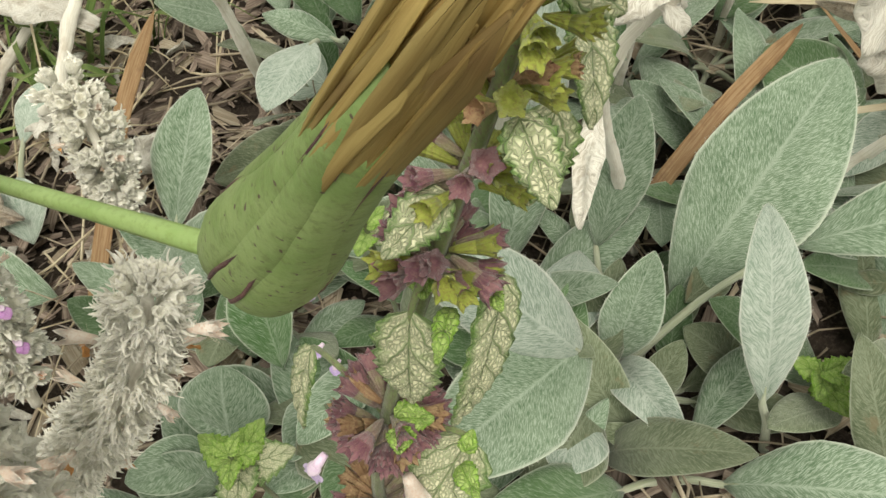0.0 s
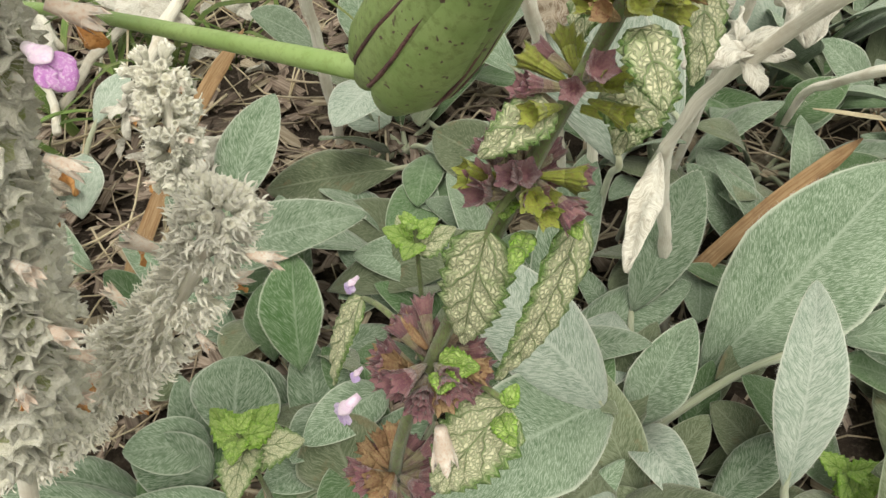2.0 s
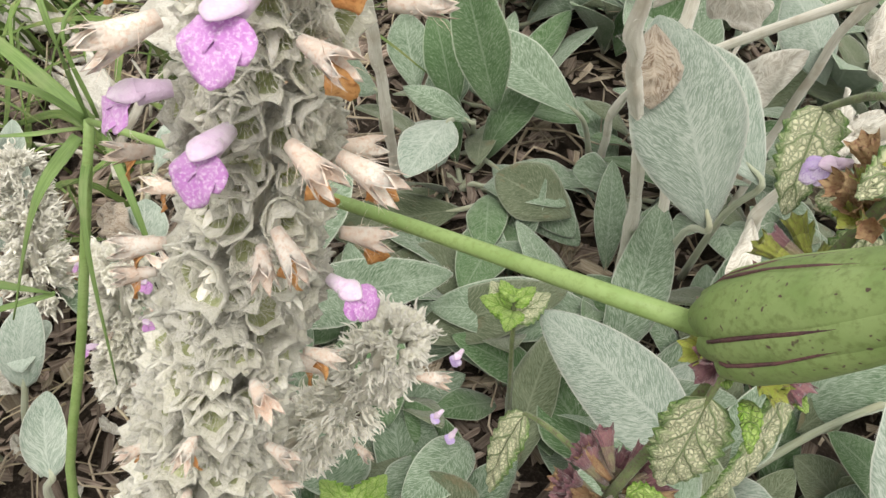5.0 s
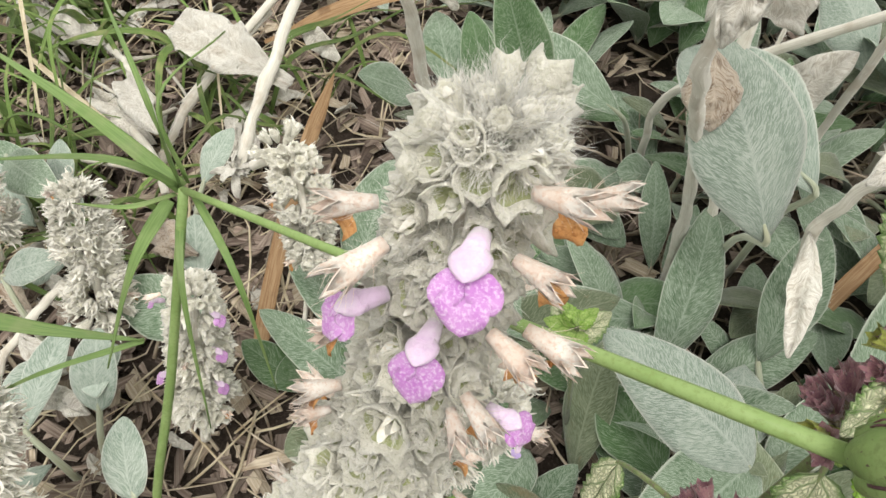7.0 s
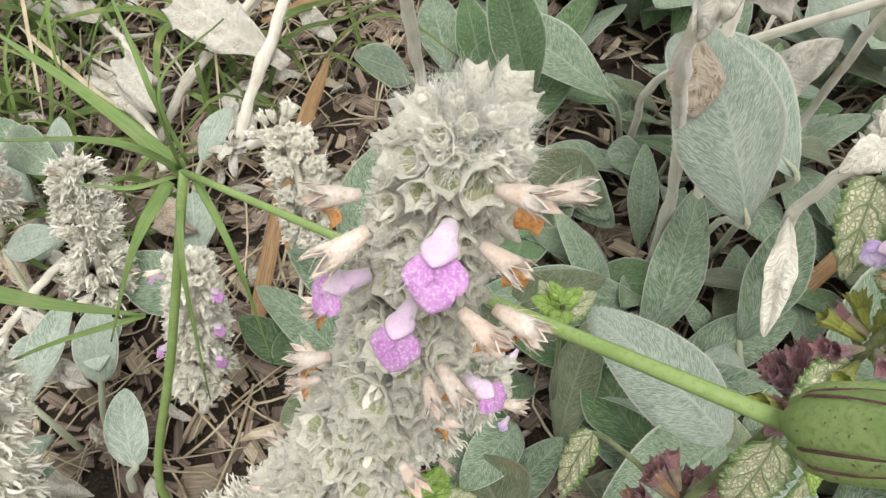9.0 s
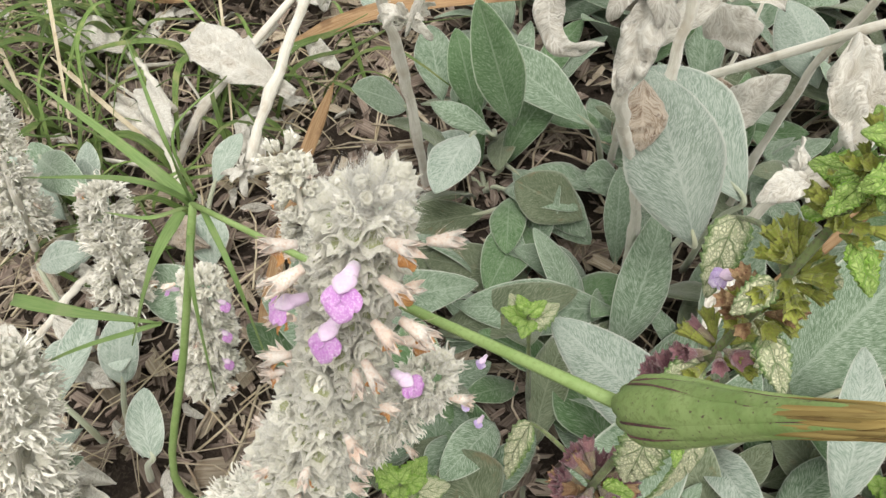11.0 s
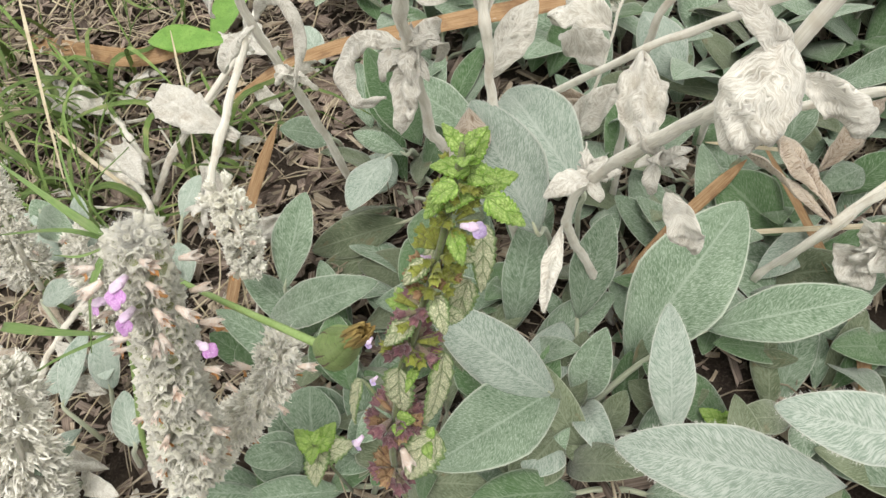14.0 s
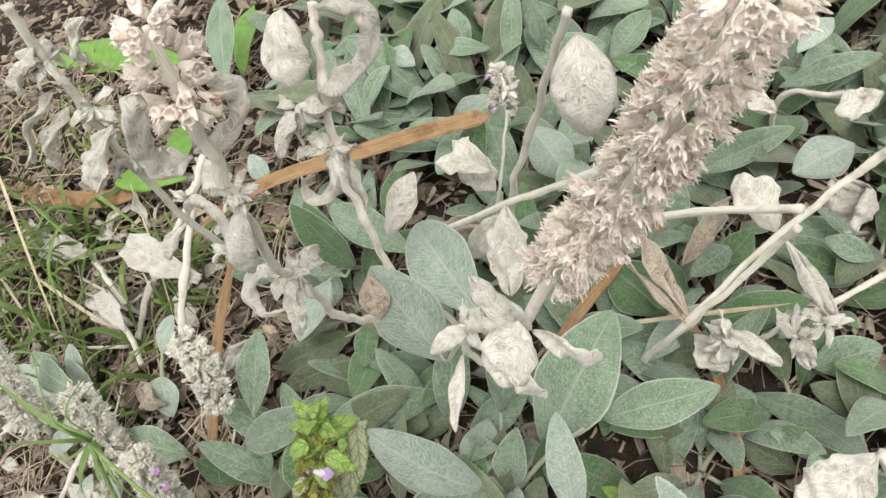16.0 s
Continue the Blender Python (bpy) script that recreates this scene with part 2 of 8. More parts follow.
WOOL = (0.62, 0.60, 0.54)
M = {
    "felt": fur_leaf("felted_leaf", (0.115, 0.190, 0.108), (0.172, 0.255, 0.162), (0.440, 0.520, 0.425), (0.640, 0.700, 0.600), amount=(0.42, 0.62)),
    "felt_white": fur_leaf("white_felted_leaf", (0.22, 0.30, 0.235), (0.30, 0.38, 0.31), (0.58, 0.64, 0.585), (0.72, 0.76, 0.69), amount=(0.40, 0.62)),
    "felt_green": fur_leaf("thin_felted_leaf", (0.070, 0.145, 0.052), (0.110, 0.195, 0.086), (0.300, 0.385, 0.272), (0.500, 0.570, 0.450), amount=(0.45, 0.66)),
    "felt_old": fur_leaf("dull_felted_leaf", (0.098, 0.128, 0.068), (0.150, 0.185, 0.110), (0.310, 0.352, 0.250), (0.403, 0.440, 0.335), amount=(0.40, 0.68), blotch=(0.230, 0.190, 0.112)),
    "dead": fur_leaf("withered_felted_leaf", (0.52, 0.48, 0.41), (0.66, 0.63, 0.56), (0.87, 0.85, 0.79), (0.84, 0.82, 0.75), amount=(0.41, 0.58), fine=0.75, swirl=0.006, furrow=1.0, blotch=(0.50, 0.43, 0.35)),
    "dead_brown": fur_leaf("brown_withered_leaf", (0.22, 0.15, 0.10), (0.34, 0.26, 0.19), (0.60, 0.52, 0.43), (0.58, 0.52, 0.44), amount=(0.38, 0.54), fine=0.75, swirl=0.006, furrow=1.0, blotch=(0.2, 0.13, 0.08)),
    "stalk": fibres("woolly_stalk", (0.68, 0.65, 0.57), (0.82, 0.79, 0.72), (0.56, 0.50, 0.41), rough=0.9, sheen=0.4, fine=1.3),
    "petiole": fibres("felted_petiole", (0.34, 0.38, 0.26), (0.48, 0.51, 0.40), (0.40, 0.40, 0.28), rough=0.85, sheen=0.4),
    "wool": mottled("grey_wool", (0.72, 0.70, 0.60), (0.85, 0.83, 0.75), (0.60, 0.59, 0.46), 220.0, rough=0.95, bump=0.9, sheen=0.5),
    "wool_dry": mottled("dry_wool", (0.80, 0.72, 0.65), (0.88, 0.83, 0.77), (0.66, 0.50, 0.40), 240.0, rough=0.95, sheen=0.4),
    "hair": mottled("wool_hair", (0.84, 0.83, 0.79), (0.88, 0.87, 0.83), (0.80, 0.78, 0.72), 200.0, rough=0.9),
    "wool_white": mottled("white_wool", (0.84, 0.82, 0.75), (0.91, 0.89, 0.84), (0.76, 0.72, 0.61), 300.0, rough=0.95, sheen=0.4),
    "wool_green": mottled("green_wool", (0.36, 0.39, 0.19), (0.52, 0.53, 0.34), (0.24, 0.30, 0.09), 260.0, rough=0.95, sheen=0.3),
    "pink": mottled("pink_petal", (0.52, 0.20, 0.58), (0.60, 0.30, 0.65), (0.82, 0.68, 0.86), 420.0, rough=0.6, sheen=0.3),
    "pale_pink": mottled("pale_petal", (0.74, 0.56, 0.77), (0.80, 0.67, 0.83), (0.70, 0.50, 0.74), 250.0, rough=0.6, sheen=0.6),
    "lilac": mottled("lilac_petal", (0.56, 0.42, 0.76), (0.74, 0.64, 0.86), (0.42, 0.25, 0.66), 250.0, rough=0.6, sheen=0.3),
    "rust": mottled("dried_corolla", (0.56, 0.25, 0.08), (0.68, 0.38, 0.16), (0.36, 0.13, 0.04), 300.0, rough=0.7),
    "cream": mottled("faded_corolla", (0.80, 0.66, 0.57), (0.90, 0.84, 0.78), (0.72, 0.50, 0.38), 250.0, rough=0.7, sheen=0.3),
    "mint": veined("puckered_leaf", (0.10, 0.19, 0.045), (0.72, 0.72, 0.50), (0.15, 0.28, 0.065), pale=1.0),
    "mint_young": veined("young_leaf", (0.14, 0.30, 0.025), (0.62, 0.70, 0.32), (0.25, 0.46, 0.05), pale=0.4),
    "mint_stem": mottled("square_stem", (0.12, 0.17, 0.06), (0.20, 0.26, 0.10), (0.14, 0.08, 0.08), 220.0, rough=0.6, sheen=0.3),
    "calyx_purple": mottled("purple_calyx", (0.17, 0.065, 0.095), (0.27, 0.13, 0.15), (0.30, 0.19, 0.16), 420.0, rough=0.6, sheen=0.4),
    "calyx_rib": mottled("ribbed_calyx", (0.20, 0.13, 0.11), (0.26, 0.24, 0.13), (0.33, 0.27, 0.22), 420.0, rough=0.6, sheen=0.4),
    "calyx_green": mottled("green_calyx", (0.25, 0.30, 0.05), (0.36, 0.40, 0.08), (0.22, 0.17, 0.06), 300.0, rough=0.55, sheen=0.2),
    "calyx_tan": mottled("tan_calyx", (0.32, 0.20, 0.11), (0.42, 0.30, 0.17), (0.22, 0.09, 0.07), 300.0, rough=0.65),
    "sal_stem": mottled("smooth_green_stem", (0.24, 0.36, 0.12), (0.30, 0.42, 0.16), (0.22, 0.30, 0.10), 150.0, rough=0.45, bump=0.1),
    "sal_bract": mottled("green_bract", (0.20, 0.30, 0.10), (0.28, 0.38, 0.15), (0.17, 0.23, 0.08), 160.0, rough=0.45, bump=0.15, spot=(0.09, 0.05, 0.05)),
    "sal_edge": mottled("dark_bract_edge", (0.10, 0.05, 0.06), (0.16, 0.08, 0.08), (0.06, 0.03, 0.03), 400.0, rough=0.5),
    "sal_tuft": fibres("dry_tuft", (0.34, 0.24, 0.08), (0.46, 0.35, 0.13), (0.20, 0.11, 0.045), rough=0.7, islands=True, spread=(0.6, 0.6)),
    "grass": fibres("grass_blade", (0.10, 0.175, 0.040), (0.18, 0.27, 0.075), (0.30, 0.32, 0.13), rough=0.5, islands=True, spread=(0.55, 0.7)),
    "blade": fibres("broad_blade", (0.14, 0.23, 0.07), (0.20, 0.30, 0.10), (0.24, 0.30, 0.13), rough=0.5),
    "straw": fibres("dry_straw", (0.52, 0.44, 0.30), (0.68, 0.61, 0.46), (0.42, 0.32, 0.20), rough=0.6, islands=True),
    "reed": fibres("brown_dry_blade", (0.30, 0.175, 0.085), (0.44, 0.29, 0.16), (0.17, 0.09, 0.045), rough=0.55),
    "broadleaf": mottled("bright_broad_leaf", (0.15, 0.30, 0.06), (0.20, 0.36, 0.08), (0.11, 0.22, 0.04), 90.0, rough=0.45),
    "chips": fibres("bark_chips", (0.185, 0.138, 0.112), (0.38, 0.31, 0.262), (0.075, 0.052, 0.042), rough=0.9, islands=True, fine=0.6, spread=(0.45, 1.0)),
    "soil": mottled("dark_soil", (0.035, 0.026, 0.020), (0.06, 0.045, 0.035), (0.105, 0.082, 0.066), 90.0, rough=0.95, bump=0.8, depth=0.004),
    "litter": fibres("dry_litter", (0.36, 0.29, 0.21), (0.56, 0.49, 0.39), (0.20, 0.14, 0.09), rough=0.85, islands=True, spread=(0.55, 0.75)),
    "bug": mottled("dark_shell", (0.02, 0.02, 0.02), (0.03, 0.03, 0.03), (0.05, 0.05, 0.05), 400.0, rough=0.3),
}


# ---- mesh pieces: (vertices, faces, metres, share) ----
def unit(v):
    v = np.asarray(v, float)
    return v / (np.linalg.norm(v, axis=-1, keepdims=True) + 1e-12)


def part(name, pieces, material, parent, label="", kind=""):
    """Links pieces as ONE mesh under a thing or a part."""
    vs, fs, us, ss, k = [], [], [], [], 0
    for V, F, U, S in pieces:
        vs.append(V), us.append(U), ss.append(S)
        fs.extend([[i + k for i in f] for f in F])
        k += len(V)
    vs, us, ss = np.concatenate(vs), np.concatenate(us), np.concatenate(ss)
    me = bpy.data.meshes.new(name)
    me.from_pydata(vs.tolist(), [], fs)
    idx = np.zeros(len(me.loops), int)
    me.loops.foreach_get("vertex_index", idx)
    for layer, data in (("metres", us), ("share", ss)):
        me.uv_layers.new(name=layer).data.foreach_set("uv", data[idx].astype(np.float32).ravel())
    me.polygons.foreach_set("use_smooth", np.ones(len(me.polygons), bool))
    me.materials.append(M[material])
    me.update()
    ob = new(name, me)
    ob.parent = parent
    if parent is not None:
        ob.matrix_parent_inverse = Matrix.Translation(parent.location).inverted() if parent.type == "EMPTY" else Matrix()
        if parent.type == "EMPTY":
            ob.location = (0, 0, 0)
    return tagged(ob, label, kind=kind)


def thing(name, at, label, category, group="", kind=""):
    ob = new(name)
    ob.empty_display_size = 0.01
    ob.location = at
    return tagged(ob, label, category, group, kind)


def quads(n, m, start=0, wrap=False):
    out = []
    for i in range(n - 1):
        for j in range(m if wrap else m - 1):
            k = (j + 1) % m
            out.append([start + i * m + j, start + i * m + k, start + (i + 1) * m + k, start + (i + 1) * m + j])
    return out


def sheet(P, thick, length, width):
    """A thin closed body round a grid of points (n along, m across)."""
    n, m = P.shape[:2]
    N = unit(np.cross(np.gradient(P, axis=0), np.gradient(P, axis=1)))
    s, v = np.meshgrid(np.linspace(0, 1, n), np.linspace(-1, 1, m), indexing="ij")
    h = (thick / 2 * (0.15 + 0.85 * np.sqrt(np.clip(1 - v ** 4, 0, 1))))[..., None]
    V = np.concatenate([(P + N * h).reshape(-1, 3), (P - N * h).reshape(-1, 3)])
    a = quads(n, m)
    F = a + [[i + n * m for i in reversed(f)] for f in a]
    ring = [i * m for i in range(n)] + [(n - 1) * m + j for j in range(1, m)] + [i * m + m - 1 for i in range(n - 2, -1, -1)] + [j for j in range(m - 2, 0, -1)]
    F += [[ring[i], ring[(i + 1) % len(ring)], ring[(i + 1) % len(ring)] + n * m, ring[i] + n * m] for i in range(len(ring))]
    U = np.stack([s * length, v * width / 2], -1).reshape(-1, 2)
    S = np.stack([s, v], -1).reshape(-1, 2)
    return V, F, np.concatenate([U, U]), np.concatenate([S, S])


def tube(points, radii, k=8, smooth=4):
    """A tapered tube along a smooth curve through the points, with closed ends."""
    P = np.asarray(points, float)
    r = np.interp(np.linspace(0, 1, len(P)), np.linspace(0, 1, len(radii)), radii) if not np.isscalar(radii) else np.full(len(P), radii)
    if smooth > 1 and len(P) > 2:
        t = np.arange(len(P))
        tt = np.linspace(0, len(P) - 1, (len(P) - 1) * smooth + 1)
        tang = np.gradient(P, axis=0)
        i = np.clip(tt.astype(int), 0, len(P) - 2)
        f = (tt - i)[:, None]
        h = [2 * f ** 3 - 3 * f ** 2 + 1, f ** 3 - 2 * f ** 2 + f, -2 * f ** 3 + 3 * f ** 2, f ** 3 - f ** 2]
        r = np.interp(tt, t, r)
        P = h[0] * P[i] + h[1] * tang[i] + h[2] * P[i + 1] + h[3] * tang[i + 1]
    n = len(P)
    T = unit(np.gradient(P, axis=0))
    ref = np.array([0.31, 0.2, 0.93]) if abs(T[0][2]) < 0.9 else np.array([1.0, 0.1, 0])
    A = unit(np.cross(T, ref))
    B = np.cross(T, A)
    ang = np.linspace(0, 2 * np.pi, k, endpoint=False)
    V = P[:, None] + r[:, None, None] * (np.cos(ang)[None, :, None] * A[:, None] + np.sin(ang)[None, :, None] * B[:, None])
    d = np.concatenate([[0], np.cumsum(np.linalg.norm(np.diff(P, axis=0), axis=1))])
    U = np.stack(np.broadcast_arrays(d[:, None], r[:, None] * np.minimum(ang, 2 * np.pi - ang)[None]), -1).reshape(-1, 2)
    S = np.stack(np.broadcast_arrays((d / (d[-1] + 1e-9))[:, None], np.cos(ang)[None] * 0.6), -1).reshape(-1, 2)
    F = quads(n, k, 0, True) + [list(range(k - 1, -1, -1)), [(n - 1) * k + j for j in range(k)]]
    return V.reshape(-1, 3), F, U, S


def hairs(roots, ways, length, width, rng, droop=0.4):
    """Fine curved hairs, two thin triangles long."""
    n = len(roots)
    roots, ways = np.asarray(roots), unit(np.asarray(ways) + rng.normal(0, 0.35, (n, 3)))
    L = (length * rng.uniform(0.5, 1.2, n))[:, None]
    side = unit(np.cross(ways, rng.normal(0, 1, (n, 3)))) * width / 2
    mid = roots + ways * L * 0.55
    end = roots + ways * L + rng.normal(0, 0.3, (n, 3)) * L * droop
    V = np.stack([roots - side, roots + side, mid - side * 0.7, mid + side * 0.7, end], 1).reshape(-1, 3)
    F = []
    for i in range(n):
        k = i * 5
        F += [[k, k + 1, k + 3, k + 2], [k + 2, k + 3, k + 4]]
    Z = np.tile(np.array([[0.0, 0.0]]), (len(V), 1))
    return V, F, Z, Z


PROFILES = {
    "ear": lambda s: np.clip(np.sin(np.pi * np.clip(s, 0, 1) ** 0.96), 0, 1) ** 0.66 * (0.5 + 0.5 * np.clip(s / 0.5, 0, 1) ** 0.8),
    "oval": lambda s: np.sin(np.pi * np.clip(s, 0, 1) ** 0.9) ** 0.6,
    "blade": lambda s: np.clip(1 - s, 0, 1) ** 0.6 * (0.75 + 0.25 * np.clip(s * 6, 0, 1)),
    "strip": lambda s: np.clip(s * 8, 0.25, 1) * np.clip((1 - s) * 6, 0.02, 1) ** 0.6,
    "heart": lambda s: np.clip(np.sin(np.pi * np.clip(s, 0, 1) ** 0.62), 0, 1) ** 0.7,
    "tongue": lambda s: np.clip(s * 2.2, 0.3, 1) * np.clip((1 - s) * 4, 0, 1) ** 0.5,
    "spoon": lambda s: 0.18 + 0.82 * np.sin(np.pi * np.clip((s - 0.1) / 0.9, 0, 1) ** 1.3) ** 0.8 * (s < 1),
}


def blade_grid(base, tip, width, bend=30.0, roll=0.0, fold=0.15, cup=0.0, twist=0.0, wave=0.0, shape="ear", n=16, m=9, up=(0, -0.45, 0.9), seed=0, teeth=0, rugose=0.0, crumple=0.0, groove=0.0):
    B, T = np.array(base, float), np.array(tip, float)
    d = T - B
    L = np.linalg.norm(d)
    x = d / L
    z = np.array(up, float)
    z = unit(z - x * (z @ x))
    y = np.cross(z, x)
    a = radians(roll)
    z, y = z * math.cos(a) + y * math.sin(a), y * math.cos(a) - z * math.sin(a)
    rng = np.random.default_rng(seed + 17)
    s = 1 - (1 - np.linspace(0, 1, n)) ** 1.4
    v = np.linspace(-1, 1, m)
    th = radians(bend) if abs(bend) > 1 else radians(1)
    R = L / (2 * math.sin(th / 2))
    ph = th * (s - 0.5)
    C = B + x * (L / 2 + R * np.sin(ph))[:, None] + z * (R * (np.cos(ph) - math.cos(th / 2)))[:, None]
    Z = z * np.cos(ph)[:, None] + x * np.sin(ph)[:, None]
    tw = np.radians(twist) * s
    Y = y * np.cos(tw)[:, None] + Z * np.sin(tw)[:, None]
    Z2 = Z * np.cos(tw)[:, None] - y * np.sin(tw)[:, None]
    w = width / 2 * PROFILES[shape](s)
    w = np.maximum(w, width * 0.012)
    if crumple:
        for fx in (9, 21, 37):
            w = w * (1 + 0.07 * crumple * np.sin(s * fx + rng.uniform(0, 6.28)))
    if teeth:
        ph2 = (s * teeth) % 1.0
        w = w * (1 - 0.23 * ph2 * np.clip(np.sin(np.pi * s) * 3, 0, 1))
    off = fold * np.abs(v)[None] * w[:, None] + cup * (v ** 2)[None] * w[:, None]
    if wave:
        p1, p2 = rng.uniform(0, 6.28, 2)
        off = off + wave * w[:, None] * (v ** 2)[None] * np.sin(s[:, None] * 9 + np.where(v > 0, p1, p2)[None])
    off = off - groove * w[:, None] * np.exp(-(v / 0.14) ** 2)[None]
    if crumple:
        for q in range(5):
            fx, fy, p3 = rng.uniform(4, 34), rng.uniform(1, 7), rng.uniform(0, 6.28)
            off = off + crumple * width * (0.2 if fx < 12 else 0.05) * np.sin(s[:, None] * fx + v[None] * fy * rng.choice([-1, 1]) + p3) * np.clip(w[:, None] / width * 3, 0, 1)
    if rugose:
        ss, vv = np.meshgrid(s * L, v, indexing="ij")
        va = np.abs(vv) * w[:, None]
        off = off + rugose * np.abs(np.sin((ss - va * 0.9) / 0.0044 * np.pi)) * np.clip(1 - np.abs(vv) ** 6, 0, 1) * np.clip(np.abs(vv) * 6, 0, 1)
    lat = w[:, None] * v[None]
    P = C[:, None] + Y[:, None] * lat[..., None] + Z2[:, None] * off[..., None]
    return P, abs(L * th / 2 / math.sin(th / 2))


def leaf(parent, base, tip, width, material="felt", thick=0.0011, fringe=0, name="leaf", label="", root=None, stalk_r=0.0016, seed=0, **form):
    """A leaf blade; root gives it a petiole from there; fringe: number of rim hairs."""
    P, length = blade_grid(base, tip, width, seed=seed, **form)
    ob = part(name, [sheet(P, thick, length, width)], material, parent, label)
    if fringe:
        rng = np.random.default_rng(seed + 5)
        n, m = P.shape[:2]
        i = rng.uniform(1, n - 1.001, fringe)
        j = np.where(rng.random(fringe) < 0.5, 0, m - 1)
        k = i.astype(int)
        f = (i - k)[:, None]
        E = P[k, j] * (1 - f) + P[k + 1, j] * f
        out = unit(P[k, j] - P[k, (m - 1) // 2]) + unit(P[k + 1, j] - P[k, j]) * 0.6
        part("rim_hair", [hairs(E, out, 0.0012, 0.00009, rng)], "hair", ob, "fine white rim hairs", "stuff")
    if root is not None:
        b, r = np.array(base, float), np.array(root, float)
        side = P[1, P.shape[1] // 2] - P[0, P.shape[1] // 2]
        mid = (b + r) / 2 + np.array([0, 0, 0.15]) * np.linalg.norm(b - r)
        part("petiole", [tube([r, mid, b, b + unit(side) * length * 0.12], [stalk_r * 1.3, stalk_r, stalk_r * 0.9, stalk_r * 0.4])], "petiole" if material.startswith("felt") else "stalk" if material.startswith("dead") else "mint_stem", ob, "")
    return ob


# ---- builders of things ----
def frame_of(axis):
    z = unit(axis)
    ref = np.array([0.2, 0.9, 0.3]) if abs(z[1]) < 0.8 else np.array([0.9, 0.1, 0.2])
    x = unit(np.cross(ref, z))
    return x, np.cross(z, x), z


def cup(at, axis, length, r0, r1, teeth=5, tooth=0.35, flare=0.3, k=20, wall=0.0002, spin=0.0):
    """A ribbed funnel with pointed teeth round its mouth, open at the end."""
    x, y, z = frame_of(axis)
    ang = np.linspace(0, 2 * np.pi, k, endpoint=False) + spin
    saw = np.abs(((ang - spin) * teeth / (2 * np.pi)) % 1.0 - 0.5) * 2
    rows = []
    for s in (0.0, 0.25, 0.55, 0.8, 1.0):
        r = r0 + (r1 - r0) * s ** 1.2
        r = r * (1 + 0.07 * np.cos(ang * teeth * 2)) * np.ones(k)
        h = np.full(k, length * s)
        if s == 1.0:
            h = h + length * tooth * saw
            r = r * (1 + flare * saw)
        rows.append(np.array(at) + x * (r * np.cos(ang))[:, None] + y * (r * np.sin(ang))[:, None] + z * h[:, None])
    inner = [rows[4] * 0.999 + np.array(at) * 0.001 - z * 1e-4]
    for s in (0.7, 0.2):
        r = (r0 + (r1 - r0) * s ** 1.2) * 0.82
        inner.append(np.array(at) + x * (r * np.cos(ang))[:, None] + y * (r * np.sin(ang))[:, None] + z * (length * s))
    V = np.concatenate(rows + inner)
    F = quads(8, k, 0, True) + [list(range(k - 1, -1, -1)), [7 * k + j for j in range(k)]]
    U = np.zeros((len(V), 2))
    return V, F, U, U


def wool_calyx(at, axis, length, rng, shaggy=0.0):
    """One woolly calyx: a plump tube with an inrolled rim; shaggy: longer narrow teeth."""
    x, y, z = frame_of(axis)
    k = 14
    ang = np.linspace(0, 2 * np.pi, k, endpoint=False)
    saw = (np.abs((ang * 5 / (2 * np.pi)) % 1.0 - 0.5) * 2) ** 2.5
    spin = rng.uniform(0, 6)
    lump = 1 + 0.08 * np.sin(ang * 3 + spin) + 0.05 * np.sin(ang * 7)
    rows = [(0.0, 0.12, 0), (0.3, 0.24, 0), (0.65, 0.30, 0), (0.88, 0.31, 0.4), (0.97, 0.27, 1), (0.92, 0.20, 0.5), (0.7, 0.14, 0), (0.5, 0.05, 0)]
    V = []
    for h, r, f in rows:
        rr = length * r * lump * (1 + 0.25 * shaggy * saw * f)
        hh = length * (h + (0.12 + 0.6 * shaggy) * saw * f)
        V.append(np.array(at) + x * (rr * np.cos(ang + spin))[:, None] + y * (rr * np.sin(ang + spin))[:, None] + z * (hh * np.ones(k))[:, None])
    V = np.concatenate(V)
    F = quads(len(rows), k, 0, True) + [list(range(k - 1, -1, -1)), [(len(rows) - 1) * k + j for j in range(k)]]
    U = np.zeros((len(V), 2))
    return V, F, U, U


def open_calyx(at, axis, length, rng):
    """A gaping woolly calyx with five broad teeth, and its throat as a second piece."""
    x, y, z = frame_of(axis)
    k = 20
    ang = np.linspace(0, 2 * np.pi, k, endpoint=False)
    saw = np.abs((ang * 5 / (2 * np.pi)) % 1.0 - 0.5) * 2
    saw = np.maximum(0.0, saw - 0.15) ** 1.2 * rng.uniform(0.75, 1.25)
    spin, gape = rng.uniform(0, 6), rng.uniform(0.9, 1.3)
    lump = 1 + 0.09 * np.sin(ang * 2 + spin) + 0.05 * np.sin(ang * 7)

    def rings(rows, last):
        V = []
        for h, r, f in rows:
            rr = length * r * lump * (1 + 0.22 * saw * f) * (gape if f else 1)
            hh = length * (h + 0.27 * saw * f) + 0 * ang
            V.append(np.array(at) + x * (rr * np.cos(ang + spin))[:, None] + y * (rr * np.sin(ang + spin))[:, None] + z * hh[:, None])
        V = np.concatenate(V)
        F = quads(len(rows), k, 0, True) + ([[(len(rows) - 1) * k + j for j in range(k)]] if last else [])
        U = np.zeros((len(V), 2))
        return V, F, U, U

    outer = rings([(0.0, 0.12, 0), (0.3, 0.27, 0), (0.6, 0.36, 0), (0.8, 0.41, 0.4), (0.95, 0.45, 1), (0.97, 0.41, 1), (0.78, 0.35, 0.35)], False)
    throat = rings([(0.80, 0.36, 0.35), (0.6, 0.31, 0), (0.45, 0.24, 0), (0.42, 0.14, 0), (0.62, 0.10, 0), (0.66, 0.03, 0)], True)
    return outer, throat


